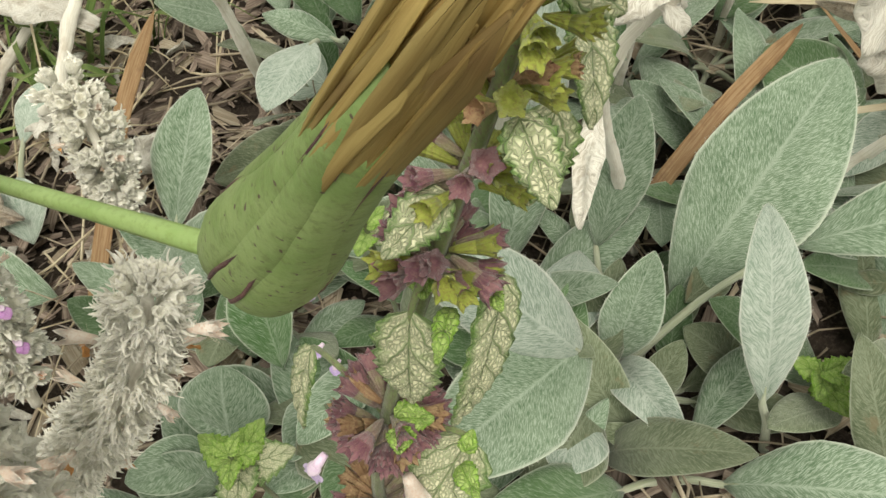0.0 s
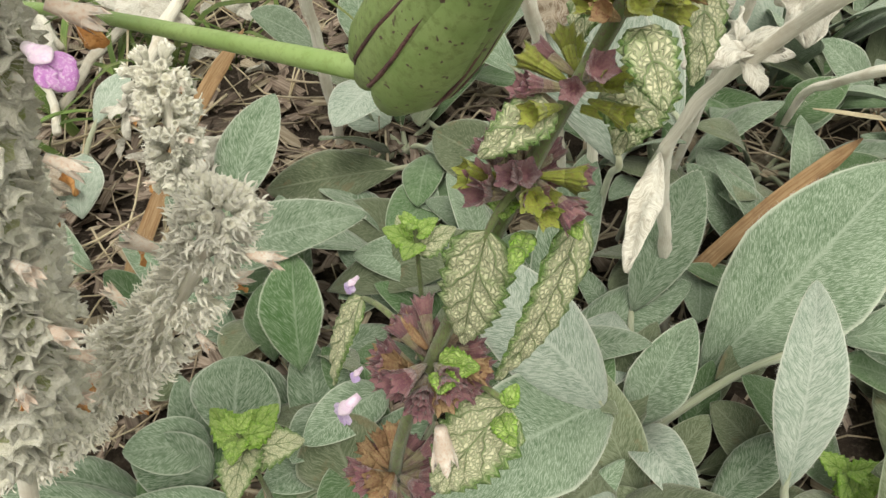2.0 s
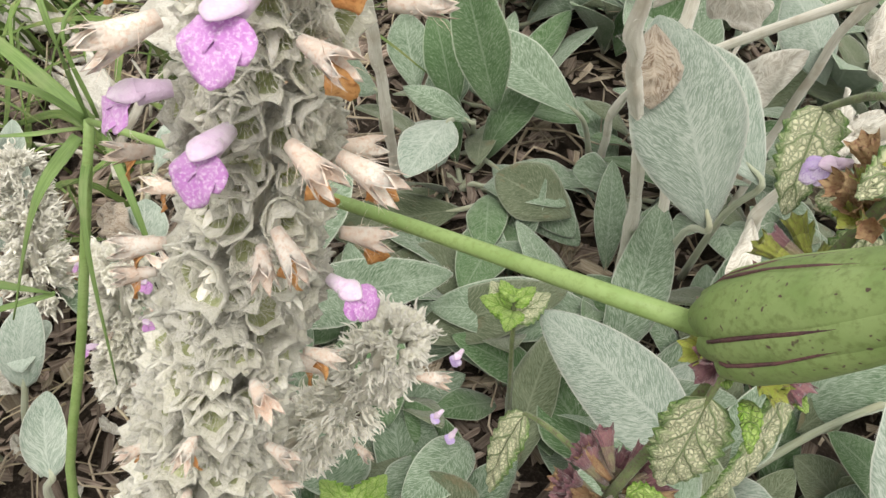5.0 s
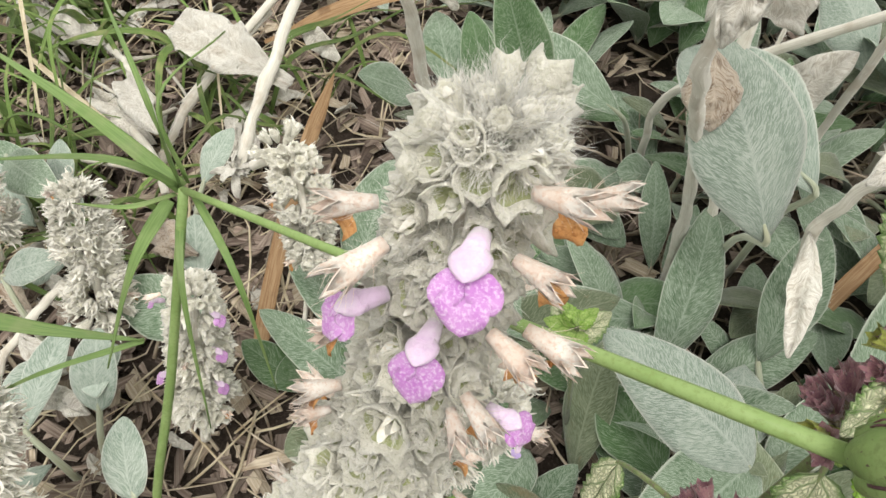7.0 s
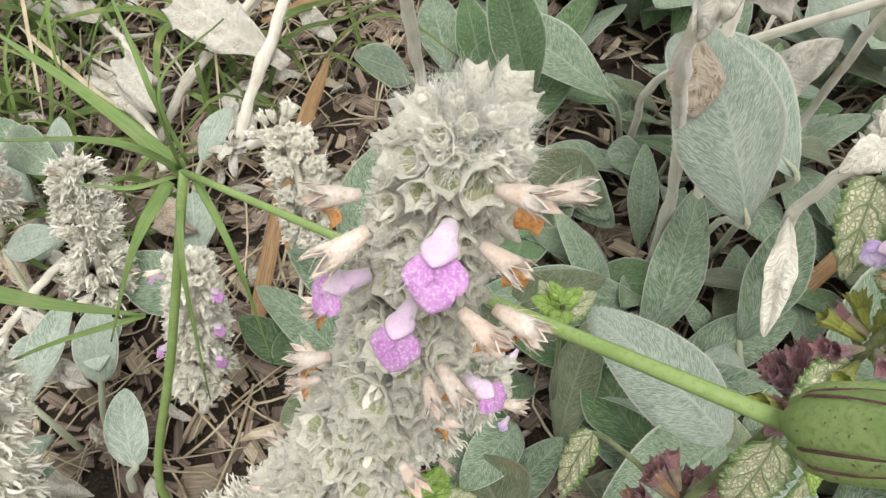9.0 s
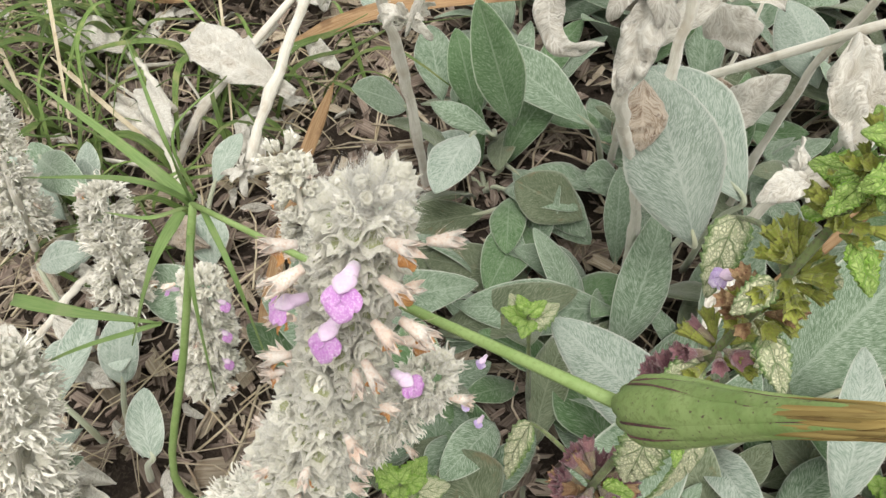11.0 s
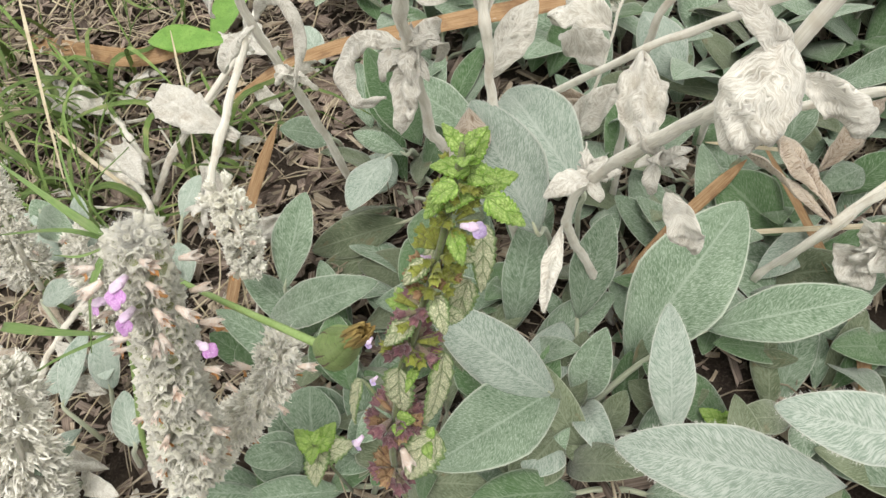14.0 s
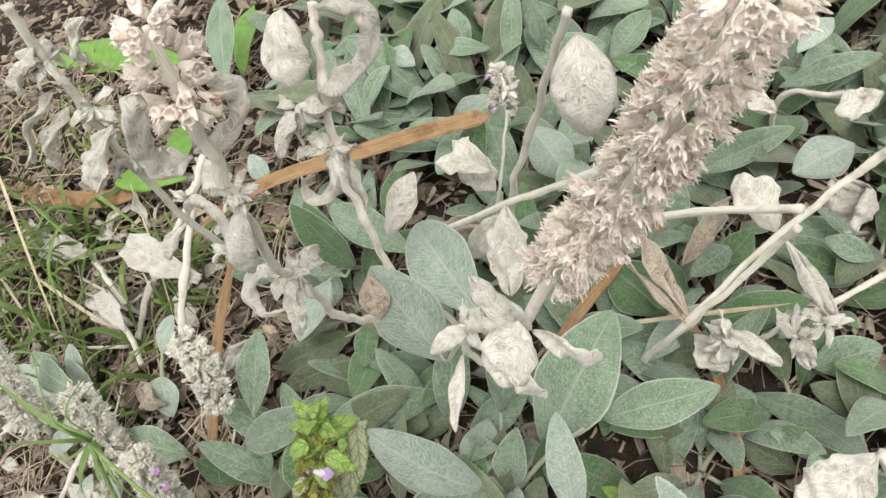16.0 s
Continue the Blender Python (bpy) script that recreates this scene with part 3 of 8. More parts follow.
def labiate_flower(parent, at, axis, up, size, lip="pink", hood="pale_pink"):
    """A two-lipped flower: a hood above and a three-lobed lip below."""
    x = unit(axis)
    u = np.array(up, float)
    u = unit(u - x * (u @ x))
    at = np.array(at, float)
    fl = part("flower", [tube([at - x * size * 0.45, at + x * size * 0.15], [size * 0.16, size * 0.24], k=10)], hood, parent, "two-lipped flower")
    P, l = blade_grid(at - x * size * 0.1 + u * size * 0.12, at + x * size * 0.6 - u * size * 0.02, size * 0.62, bend=60, shape="oval", cup=-0.45, up=u, n=9, m=9)
    part("upper_lip", [sheet(P, size * 0.05, l, size * 0.7)], hood, fl, "pale downy hood")
    pieces = []
    y = np.cross(u, x)
    for k, w in ((-1, 0.5), (0, 0.75), (1, 0.5)):
        tip = at + x * size * (0.62 if k else 0.8) - u * size * (0.5 if k else 0.8) + y * k * size * 0.42
        P, l = blade_grid(at + x * size * 0.15 - u * size * 0.05, tip, size * w, bend=50, shape="tongue", fold=0.05, up=x + u, n=8, m=7, wave=0.25, seed=k + 3)
        pieces.append(sheet(P, size * 0.045, l, size * w))
    part("lower_lip", pieces, lip, fl, "spotted lower lip")
    return fl


def dried_flower(parent, at, axis, size, rng, rust=True):
    x = unit(axis)
    at = np.array(at, float)
    ob = part("faded_flower", [cup(at, x, size * 0.8, size * 0.13, size * 0.25, tooth=0.55, flare=0.35, k=20, spin=rng.uniform(0, 6)), hairs(at + x * size * rng.uniform(0.2, 0.9, 60)[:, None] + unit(np.cross(rng.normal(0, 1, (60, 3)), x)) * size * 0.2, np.cross(rng.normal(0, 1, (60, 3)), x) * 0.5 + x, size * 0.5, 0.00007, rng, 0.5)], "cream", parent, "faded papery flower tube")
    if rust:
        e = at + x * size * 0.7 + np.array([0, 0, -0.75]) * size + rng.normal(0, 0.12, 3) * size
        P, l = blade_grid(at + x * size * 0.5 - np.array([0, 0, 0.12]) * size, e, size * 0.55, bend=60, twist=50, shape="tongue", n=8, m=5, wave=0.4, seed=int(rng.integers(99)))
        part("shrivelled_lip", [sheet(P, size * 0.06, l, size * 0.4)], "rust", ob, "shrivelled rust-brown lip")
    return ob


def calyx_pieces(b, way, L, rng, teeth=0.35, shaggy=0.0):
    """One woolly calyx: a plump tube and five pointed teeth round its mouth."""
    body = wool_calyx(b, way, L, rng, shaggy)
    x, y, z = frame_of(way)
    loose = 1.0 if teeth > 0.5 else 0.35
    tips = []
    spin = rng.uniform(0, 6)
    for k in range(7):
        a = spin + k * 0.9 + rng.uniform(-0.3, 0.3)
        o = x * math.cos(a) + y * math.sin(a)
        s = b + z * L * rng.uniform(0.6, 0.85) + o * L * 0.27
        e = s + unit(z + o * rng.uniform(-0.3, 0.8) + rng.normal(0, 0.3 * loose, 3)) * L * teeth * rng.uniform(0.6, 1.3)
        P, l = blade_grid(s, e, L * rng.uniform(0.18, 0.34), bend=rng.uniform(-160, 160) * loose, twist=rng.uniform(-90, 90) * loose, shape="blade", n=6, m=4, up=o, fold=0.5)
        tips.append(sheet(P, 0.0002, l, L * 0.3))
    return body, tips


def flower_spike(points, radius, whorls, label, seed=0, start=0.15, wool="wool", per=17, flowers=(), faded=12, size=0.007, group="woolly flower spikes", dense=16, tip=True, crowd=1.0, stem_r=0.0022, teeth=0.35, clump=0.0, bracts=3, taper=0.2, shaggy=0.0, gaping=False):
    """A woolly flower spike on a square felted stem: whorls of calyces, some flowers. flowers: (share of height, degrees, size)."""
    rng = np.random.default_rng(seed)
    P = np.array(points, float)
    sp = thing("flower_spike", tuple(P[0]), label, "flower spike", group)
    d = np.concatenate([[0], np.cumsum(np.linalg.norm(np.diff(P, axis=0), axis=1))])

    def at(s):
        q = np.array([np.interp(s * d[-1], d, P[:, i]) for i in range(3)])
        e = np.array([np.interp(min(1, s + 0.03) * d[-1], d, P[:, i]) for i in range(3)]) - np.array([np.interp(max(0, s - 0.03) * d[-1], d, P[:, i]) for i in range(3)])
        return q, unit(e)

    stop = 1 - radius * 0.8 / d[-1] if tip else 1.0
    stem = [at(s * stop)[0] for s in np.linspace(0, 1, 9)]
    part("stem", [tube(stem, [stem_r * 1.1, stem_r, stem_r * 0.6])], "stalk", sp, "pale felted stem")
    pale = "wool_white" if wool == "wool" else "wool_dry"
    for w in range(whorls + (2 if tip else 0)):
        crown = w - whorls + 1 if w >= whorls else 0
        f = min(1.0, w / max(1, whorls - 1))
        s = start + (stop - start) * f ** crowd
        q, ax = at(min(s, 1.0))
        x, y, z = frame_of(ax)
        r = radius * (1.0 - taper * f * (1 if tip else 0.3)) * rng.uniform(0.9, 1.12)
        if clump:
            r *= 1.0 - clump * (w % 2)
        n = per if not crown else ((8, 4) if teeth < 0.5 else (11, 5))[crown - 1]
        body, edge, inside, roots, ways = [], [], [], [], []
        for i in range(n):
            a = 2 * np.pi * (i + rng.uniform(-0.35, 0.35)) / n + w * 0.9
            out = x * math.cos(a) + y * math.sin(a)
            lift = rng.uniform(-0.25, 0.75) if not crown else (0.9, 2.5)[crown - 1]
            way = unit(out + z * lift + rng.normal(0, 0.14, 3))
            L = r * rng.uniform(0.4, 0.62) * (0.8 if teeth > 0.5 else 1.0)
            b = q + way * (r * rng.uniform(0.85, 1.08) - L) + z * rng.uniform(-0.6, 0.4) * radius * 0.6
            if crown:
                L = r * rng.uniform(0.52, 0.7) * (0.75 if teeth > 0.5 else 1.0)
                b = q + out * r * (0.34, 0.14)[crown - 1] + z * r * (0.1, 0.3)[crown - 1]
            c, t = calyx_pieces(b, way, L, rng, teeth if not crown else min(teeth, 0.3), 0.0 if crown else shaggy)
            if gaping and not crown:
                c, throat = open_calyx(b, way, L * 1.12, rng)
                inside.append(throat)
                t = t[:2]
            body.append(c)
            edge += t
            if i % bracts == 0 and not crown:
                e = b + unit(out + z * (lift - 0.6)) * L * rng.uniform(1.0, 1.5)
                P2, l2 = blade_grid(b, e, L * 0.32, bend=80, shape="ear", n=8, m=5, up=z, wave=0.3, seed=i, fold=0.3)
                edge.append(sheet(P2, 0.0004, l2, L * 0.4))
            m = dense * 3 if crown else dense
            tt = rng.uniform(0.1, 1.0, m)[:, None] ** 0.6
            rr = unit(np.cross(rng.normal(0, 1, (m, 3)), way))
            roots.append(b + way * L * tt * 0.9 + rr * L * (0.12 + 0.18 * tt)), ways.append(rr * 0.8 + way * 0.9)
        wh = part("whorl", body, wool, sp, "whorl of woolly calyces")
        part("calyx_teeth", edge, pale, wh, "pale pointed calyx teeth")
        if inside:
            part("calyx_throat", inside, "wool_green", wh, "grey-green hollow calyx throats")
        part("wool_hair", [hairs(np.concatenate(roots), np.concatenate(ways), radius * 0.26, 0.00006, rng, 0.9)], "hair" if wool == "wool" else "wool_dry", wh, "loose white wool", "stuff")
    for s, deg, sz in flowers:
        q, ax = at(s)
        x, y, z = frame_of(ax)
        a = radians(deg)
        out = np.array([math.cos(a), math.sin(a), 0.0])
        out = unit(out - z * (out @ z) * 0.7)
        labiate_flower(sp, q + out * radius * 0.85, out + z * 0.15, z, sz)
    for i in range(faded):
        s = start + 0.05 + (0.9 - start) * (i + rng.uniform(0, 1)) / faded
        q, ax = at(s)
        x, y, z = frame_of(ax)
        a = i * 2.4 + rng.uniform(-0.5, 0.5)
        out = x * math.cos(a) + y * math.sin(a)
        dried_flower(sp, q + out * radius * (0.84 if gaping else 0.78), out + z * rng.uniform(-0.35, 0.4), size * rng.uniform(0.7, 1.1), rng, rust=i % 5 < 3)
    return sp


def dead_stalk(points, r, label, group="withered stalks", name="withered_stalk"):
    """A felted stalk: uneven, swollen at its nodes, with loose wool along it."""
    P = np.array(points, float)
    rng = np.random.default_rng(int(abs(P[0][0]) * 1e5) % 9973)
    n = len(P)
    t = np.linspace(0, n - 1, (n - 1) * 5 + 1)
    Q = np.stack([np.interp(t, np.arange(n), P[:, i]) for i in range(3)], -1)
    for _ in range(2):
        Q[1:-1] = Q[1:-1] * 0.5 + (Q[:-2] + Q[2:]) * 0.25
    Q[1:-1] += rng.normal(0, 0.0005, (len(Q) - 2, 3))
    rad = np.interp(np.linspace(0, 1, len(Q)), np.linspace(0, 1, len(r)), r) * rng.uniform(0.86, 1.08, len(Q))
    rad[::5] *= 1.22
    st = thing(name, tuple(P[0]), label, "dry stalk", group)
    body = tube(Q, rad * 0.76, k=12, smooth=3)
    ring = body[0].reshape(-1, 12, 3)
    core = ring.mean(1, keepdims=True)
    square = 1 + 0.14 * np.cos(np.arange(12) / 12 * 8 * np.pi)[None, :, None] + rng.normal(0, 0.05, ring.shape[:2])[..., None]
    body = ((core + (ring - core) * square).reshape(-1, 3),) + tuple(body[1:])
    stem = part("stem", [body], "stalk", st, "")
    pick = rng.integers(0, len(body[0]), 420)
    k = pick // 12
    mid = body[0].reshape(-1, 12, 3).mean(1)
    part("wool_hair", [hairs(body[0][pick], unit(body[0][pick] - mid[k]) + unit(Q[-1] - Q[0]) * 0.8, 0.0028, 0.00012, rng, 0.8)], "hair", stem, "loose white wool", "stuff")
    return st


def knot(parent, at, size, seed, material="dead", n=7):
    """A withered tuft at a node: small crumpled leaves and empty calyces."""
    rng = np.random.default_rng(seed)
    body = []
    for i in range(n):
        out = unit(rng.normal(0, 1, 3) + np.array([0, 0, -0.3]))
        b = np.array(at) + out * size * 0.12
        P, l = blade_grid(b, b + out * size * rng.uniform(0.6, 1.1), size * rng.uniform(0.25, 0.5), bend=rng.uniform(40, 170), twist=rng.uniform(-120, 120), n=9, m=6, wave=0.6, shape="oval", seed=seed + i)
        body.append(sheet(P, 0.0007, l, size * 0.4))
        if i % 2:
            body.append(cup(np.array(at), out + rng.normal(0, 0.4, 3), size * 0.4, size * 0.06, size * 0.12, k=10))
    return part("withered_tuft", body, material, parent, "crumpled withered tuft")


def mint_leaf(parent, base, tip, width, material="mint", seed=0, root=None, **form):
    form.setdefault("shape", "heart")
    form.setdefault("bend", 35)
    form.setdefault("fold", 0.12)
    return leaf(parent, base, tip, width, material, thick=0.0006, seed=seed, root=root, stalk_r=0.0007, n=37, m=15, teeth=form.pop("teeth", 9), rugose=form.pop("rugose", 0.0008), **form)


def mint_calyx(at, axis, L, spin):
    """A ribbed funnel, and the frilled five-pointed limb that it opens into."""
    x, y, z = frame_of(axis)
    k = 40
    ang = np.linspace(0, 2 * np.pi, k, endpoint=False)
    saw = np.abs((ang * 5 / (2 * np.pi)) % 1.0 - 0.5) * 2
    rib = 1 + 0.12 * np.cos(ang * 10)

    def rings(rows):
        V = []
        for h, r, limb in rows:
            rr = L * r * (rib if not limb else (0.86 + 0.32 * saw ** 1.3))
            hh = L * (h + (0.11 * saw ** 1.5 if limb else 0) + (0.02 * np.cos(ang * 10) if limb else 0))
            V.append(np.array(at) + x * (rr * np.cos(ang + spin))[:, None] + y * (rr * np.sin(ang + spin))[:, None] + z * (hh * np.ones(k))[:, None])
        V = np.concatenate(V)
        U = np.zeros((len(V), 2))
        return V, quads(len(rows), k, 0, True) + [list(range(k - 1, -1, -1)), [(len(rows) - 1) * k + j for j in range(k)]], U, U

    return rings([(0.0, 0.05, 0), (0.25, 0.10, 0), (0.5, 0.135, 0), (0.62, 0.15, 0)]), rings([(0.6, 0.146, 0), (0.8, 0.185, 0), (0.92, 0.23, 0), (1.0, 0.27, 1), (0.985, 0.262, 1), (0.85, 0.18, 0), (0.63, 0.09, 0)])


def mint_whorl(parent, at, axis, reach, n, colours, seed, arc=(0, 360), droop=0.3, size=0.009):
    """Funnel-shaped calyces round a node, each its own part with its coloured limb."""
    rng = np.random.default_rng(seed)
    x, y, z = frame_of(axis)
    for i in range(n):
        a = radians(arc[0] + (arc[1] - arc[0]) * (i + rng.uniform(0.2, 0.8)) / n)
        out = x * math.cos(a) + y * math.sin(a)
        way = unit(out + z * rng.uniform(-0.1, 1.2) * (1 - droop) + rng.normal(0, 0.1, 3))
        b = np.array(at) + out * 0.0012 + z * rng.uniform(-0.6, 0.6) * reach
        L = size * rng.uniform(0.85, 1.15)
        tone = colours[int(rng.integers(len(colours)))]
        tube_, limb = mint_calyx(b + way * reach * rng.uniform(0.0, 0.25), way, L, rng.uniform(0, 6))
        cal = part("calyx", [tube_], "calyx_rib" if tone == "calyx_purple" else tone, parent)
        part("limb", [limb], tone, cal)


def ribbon(parent, points, width, material, name="blade", seed=0, fold=0.25, twist=0.0, label="", shape="blade", thick=0.0005, n_per=6, up=(0, -0.2, 1), ragged=0.0):
    """A long narrow blade along a curve."""
    C = np.array(points, float)
    t = np.arange(len(C))
    tt = np.linspace(0, len(C) - 1, (len(C) - 1) * n_per + 1)
    tang = np.gradient(C, axis=0)
    i = np.clip(tt.astype(int), 0, len(C) - 2)
    f = (tt - i)[:, None]
    C = (2 * f ** 3 - 3 * f ** 2 + 1) * C[i] + (f ** 3 - 2 * f ** 2 + f) * tang[i] + (-2 * f ** 3 + 3 * f ** 2) * C[i + 1] + (f ** 3 - f ** 2) * tang[i + 1]
    n = len(C)
    T = unit(np.gradient(C, axis=0))
    s = np.linspace(0, 1, n)
    Z = np.array(up, float)
    Z = unit(Z - T * (T @ Z)[:, None])
    Y = np.cross(Z, T)
    a = np.radians(twist) * s
    Y2 = Y * np.cos(a)[:, None] + Z * np.sin(a)[:, None]
    Z2 = Z * np.cos(a)[:, None] - Y * np.sin(a)[:, None]
    w = np.maximum(width / 2 * PROFILES[shape](s), width * 0.03)
    v = np.linspace(-1, 1, 9 if ragged else 5)
    if ragged:
        rng = np.random.default_rng(seed)
        for fx in (7, 17, 31):
            w = w * (1 + 0.16 * ragged * np.sin(s * fx + rng.uniform(0, 6.28)))
            C = C + Z2 * (ragged * width * 0.05 * np.sin(s * fx * 1.3 + rng.uniform(0, 6.28)))[:, None]
    P = C[:, None] + Y2[:, None] * (w[:, None] * v)[..., None] + Z2[:, None] * (w[:, None] * np.abs(v) * fold)[..., None]
    if ragged:
        for fx, fv in ((23, 2), (41, -3), (13, 4)):
            P = P + Z2[:, None] * (ragged * width * 0.06 * np.sin(s[:, None] * fx + v[None] * fv + rng.uniform(0, 6.28)))[..., None]
    L = np.linalg.norm(np.diff(C, axis=0), axis=1).sum()
    piece = sheet(P, thick, L, width)
    return part(name, [piece], material, parent, label) if parent is not None else piece


def height(x, y):
    """The ground's height."""
    x, y = np.asarray(x, float), np.asarray(y, float)
    h = 0.004 * np.sin(x * 37 + 1) * np.cos(y * 29) + 0.003 * np.sin(x * 83 + y * 61) + 0.006 * np.sin(x * 11 - y * 9)
    rise = 0.10 * np.clip(y - 0.30, 0, 0.35) * np.clip(0.2 - x, 0, 0.6) / 0.4
    return h + rise - 0.006


def ground_sheet():
    g = np.concatenate([[-400, -60, -12, -4, -2, -1.2], np.linspace(-0.8, 0.9, 120), [1.3, 2, 4, 12, 60, 400]])
    X, Y = np.meshgrid(g, g, indexing="ij")
    near = np.exp(-((X / 1.2) ** 2 + ((Y - 0.2) / 1.2) ** 2))
    P = np.stack([X, Y, height(X, Y) * near], -1)
    n = len(g)
    ob = part("ground", [(P.reshape(-1, 3), [list(reversed(f)) for f in quads(n, n)], P[..., :2].reshape(-1, 2), P[..., :2].reshape(-1, 2))], "soil", None)
    return tagged(ob, "dark crumbly garden soil under bark mulch", "ground", kind="structure")


def scatter_chips(name, count, box, size, material, seed, label, category, lift=0.0):
    """Loose flat chips lying on the ground, one mesh of stuff."""
    rng = np.random.default_rng(seed)
    pieces = []
    cube = np.array([[x, y, z] for x in (-1, 1) for y in (-1, 1) for z in (-1, 1)], float)
    F = [[0, 1, 3, 2], [4, 6, 7, 5], [0, 4, 5, 1], [2, 3, 7, 6], [0, 2, 6, 4], [1, 5, 7, 3]]
    for i in range(count):
        L = size[0] + (size[1] - size[0]) * rng.random() ** 2
        W, H = L * rng.uniform(0.15, 0.5), L * rng.uniform(0.03, 0.11)
        V = cube * (L / 2, W / 2, H / 2) * rng.uniform(0.3, 1.15, (8, 3)) + rng.normal(0, 0.05, (8, 3)) * L * (1, 0.5, 0.3)
        U = np.stack([V[:, 0] + i * 0.01, V[:, 1]], -1)
        m = np.array(Euler((rng.normal(0, 0.35), rng.normal(0, 0.35), rng.uniform(0, 6.28))).to_matrix())
        x, y = rng.uniform(box[0], box[1]), rng.uniform(box[2], box[3])
        V = V @ m.T + (x, y, float(height(x, y)) + rng.uniform(0.0, 0.006) + lift)
        pieces.append((V, F, U, U))
    ob = part(name, pieces, material, None)
    ob.data.polygons.foreach_set("use_smooth", np.zeros(len(ob.data.polygons), bool))
    return tagged(ob, label, category, kind="stuff")


def grass_tuft(at, count, reach, seed, label, spread=0.02, material="grass", width=0.003, lean=(0, 0)):
    """A loose tuft of thin blades, uncountable."""
    rng = np.random.default_rng(seed)
    pieces = []
    for i in range(count):
        a = rng.uniform(0, 6.28)
        b = np.array([at[0] + rng.normal(0, spread), at[1] + rng.normal(0, spread), 0])
        b[2] = float(height(b[0], b[1])) - 0.002
        L = reach * rng.uniform(0.5, 1.2)
        out = np.array([math.cos(a) + lean[0], math.sin(a) + lean[1], 0])
        pts = [b, b + out * L * 0.25 + (0, 0, L * 0.4), b + out * L * 0.6 + (0, 0, L * rng.uniform(0.3, 0.6)), b + out * L + (0, 0, L * rng.uniform(0.0, 0.5))]
        pieces.append(ribbon(None, pts, width * rng.uniform(0.4, 1.3), material, n_per=4, twist=rng.uniform(-60, 60)))
    return tagged(part("grass_tuft", pieces, material, None), label, "grass", "grass", "stuff")


def young_rosette(at, n, size, seed, label):
    """A small low rosette of felted leaves."""
    rng = np.random.default_rng(seed)
    z0 = float(height(at[0], at[1]))
    ro = thing("lambs_ear_rosette", (at[0], at[1], z0), label, "foliage plant", "felted rosettes")
    a0 = rng.uniform(0, 6.28)
    for i in range(n):
        a = a0 + i * 2.4 + rng.normal(0, 0.25)
        L = size * rng.uniform(0.65, 1.1) * (1 + 0.45 * min(1.0, max(0.0, (at[1] - 0.33) / 0.2)))
        out = np.array([math.cos(a), math.sin(a), 0.0])
        b = np.array([at[0], at[1], z0]) + out * L * 0.25 + (0, 0, 0.004 + 0.0015 * i)
        e = b + out * L * 0.8 + (0, 0, L * rng.uniform(0.15, 0.9))
        leaf(ro, b, e, L * rng.uniform(0.3, 0.4), material=("felt_green", "felt", "felt_old", "felt")[int(rng.integers(4))], bend=rng.uniform(15, 70), fold=rng.uniform(-0.05, 0.3), roll=rng.uniform(-25, 25), root=(at[0], at[1], z0 - 0.002), seed=seed + i, n=13, m=7, up=(0, 0, 1), wave=0.08)
    return ro


def twig_litter(count, box, seed, label, material="litter", reach=(0.02, 0.08), name="dry_stems"):
    """Thin dry stems and roots lying about, one mesh of stuff."""
    rng = np.random.default_rng(seed)
    pieces = []
    for i in range(count):
        x, y, a, L = rng.uniform(box[0], box[1]), rng.uniform(box[2], box[3]), rng.uniform(0, 6.28), rng.uniform(reach[0], reach[1])
        d = np.array([math.cos(a), math.sin(a), 0.0])
        p = np.array([x, y, 0.0])
        pts = []
        for t in (0, 0.33, 0.66, 1.0):
            q = p + d * L * t + rng.normal(0, L * 0.05, 3)
            q[2] = float(height(q[0], q[1])) + rng.uniform(0.004, 0.018)
            pts.append(q)
        pieces.append(tube(pts, [rng.uniform(0.0004, 0.0012), 0.0003], k=5, smooth=2))
    return tagged(part(name, pieces, material, None), label, "litter", kind="stuff")


def leaf_litter(count, box, seed, label):
    """Small curled dead leaves lying about, one mesh of stuff."""
    rng = np.random.default_rng(seed)
    pieces = []
    for i in range(count):
        x, y, a, L = rng.uniform(box[0], box[1]), rng.uniform(box[2], box[3]), rng.uniform(0, 6.28), rng.uniform(0.012, 0.034)
        z = float(height(x, y)) + 0.006
        P, l = blade_grid((x, y, z), (x + L * math.cos(a), y + L * math.sin(a), z + rng.uniform(0, 0.01)), L * rng.uniform(0.25, 0.5), bend=rng.uniform(30, 110), roll=rng.uniform(-40, 40), twist=rng.uniform(-60, 60), wave=0.3, n=12, m=7, up=(0, 0, 1), seed=seed * 100 + i, crumple=0.5)
        pieces.append(sheet(P, 0.0007, l, L * 0.4))
    return tagged(part("dead_leaf_litter", pieces, "dead", None), label, "litter", kind="stuff")


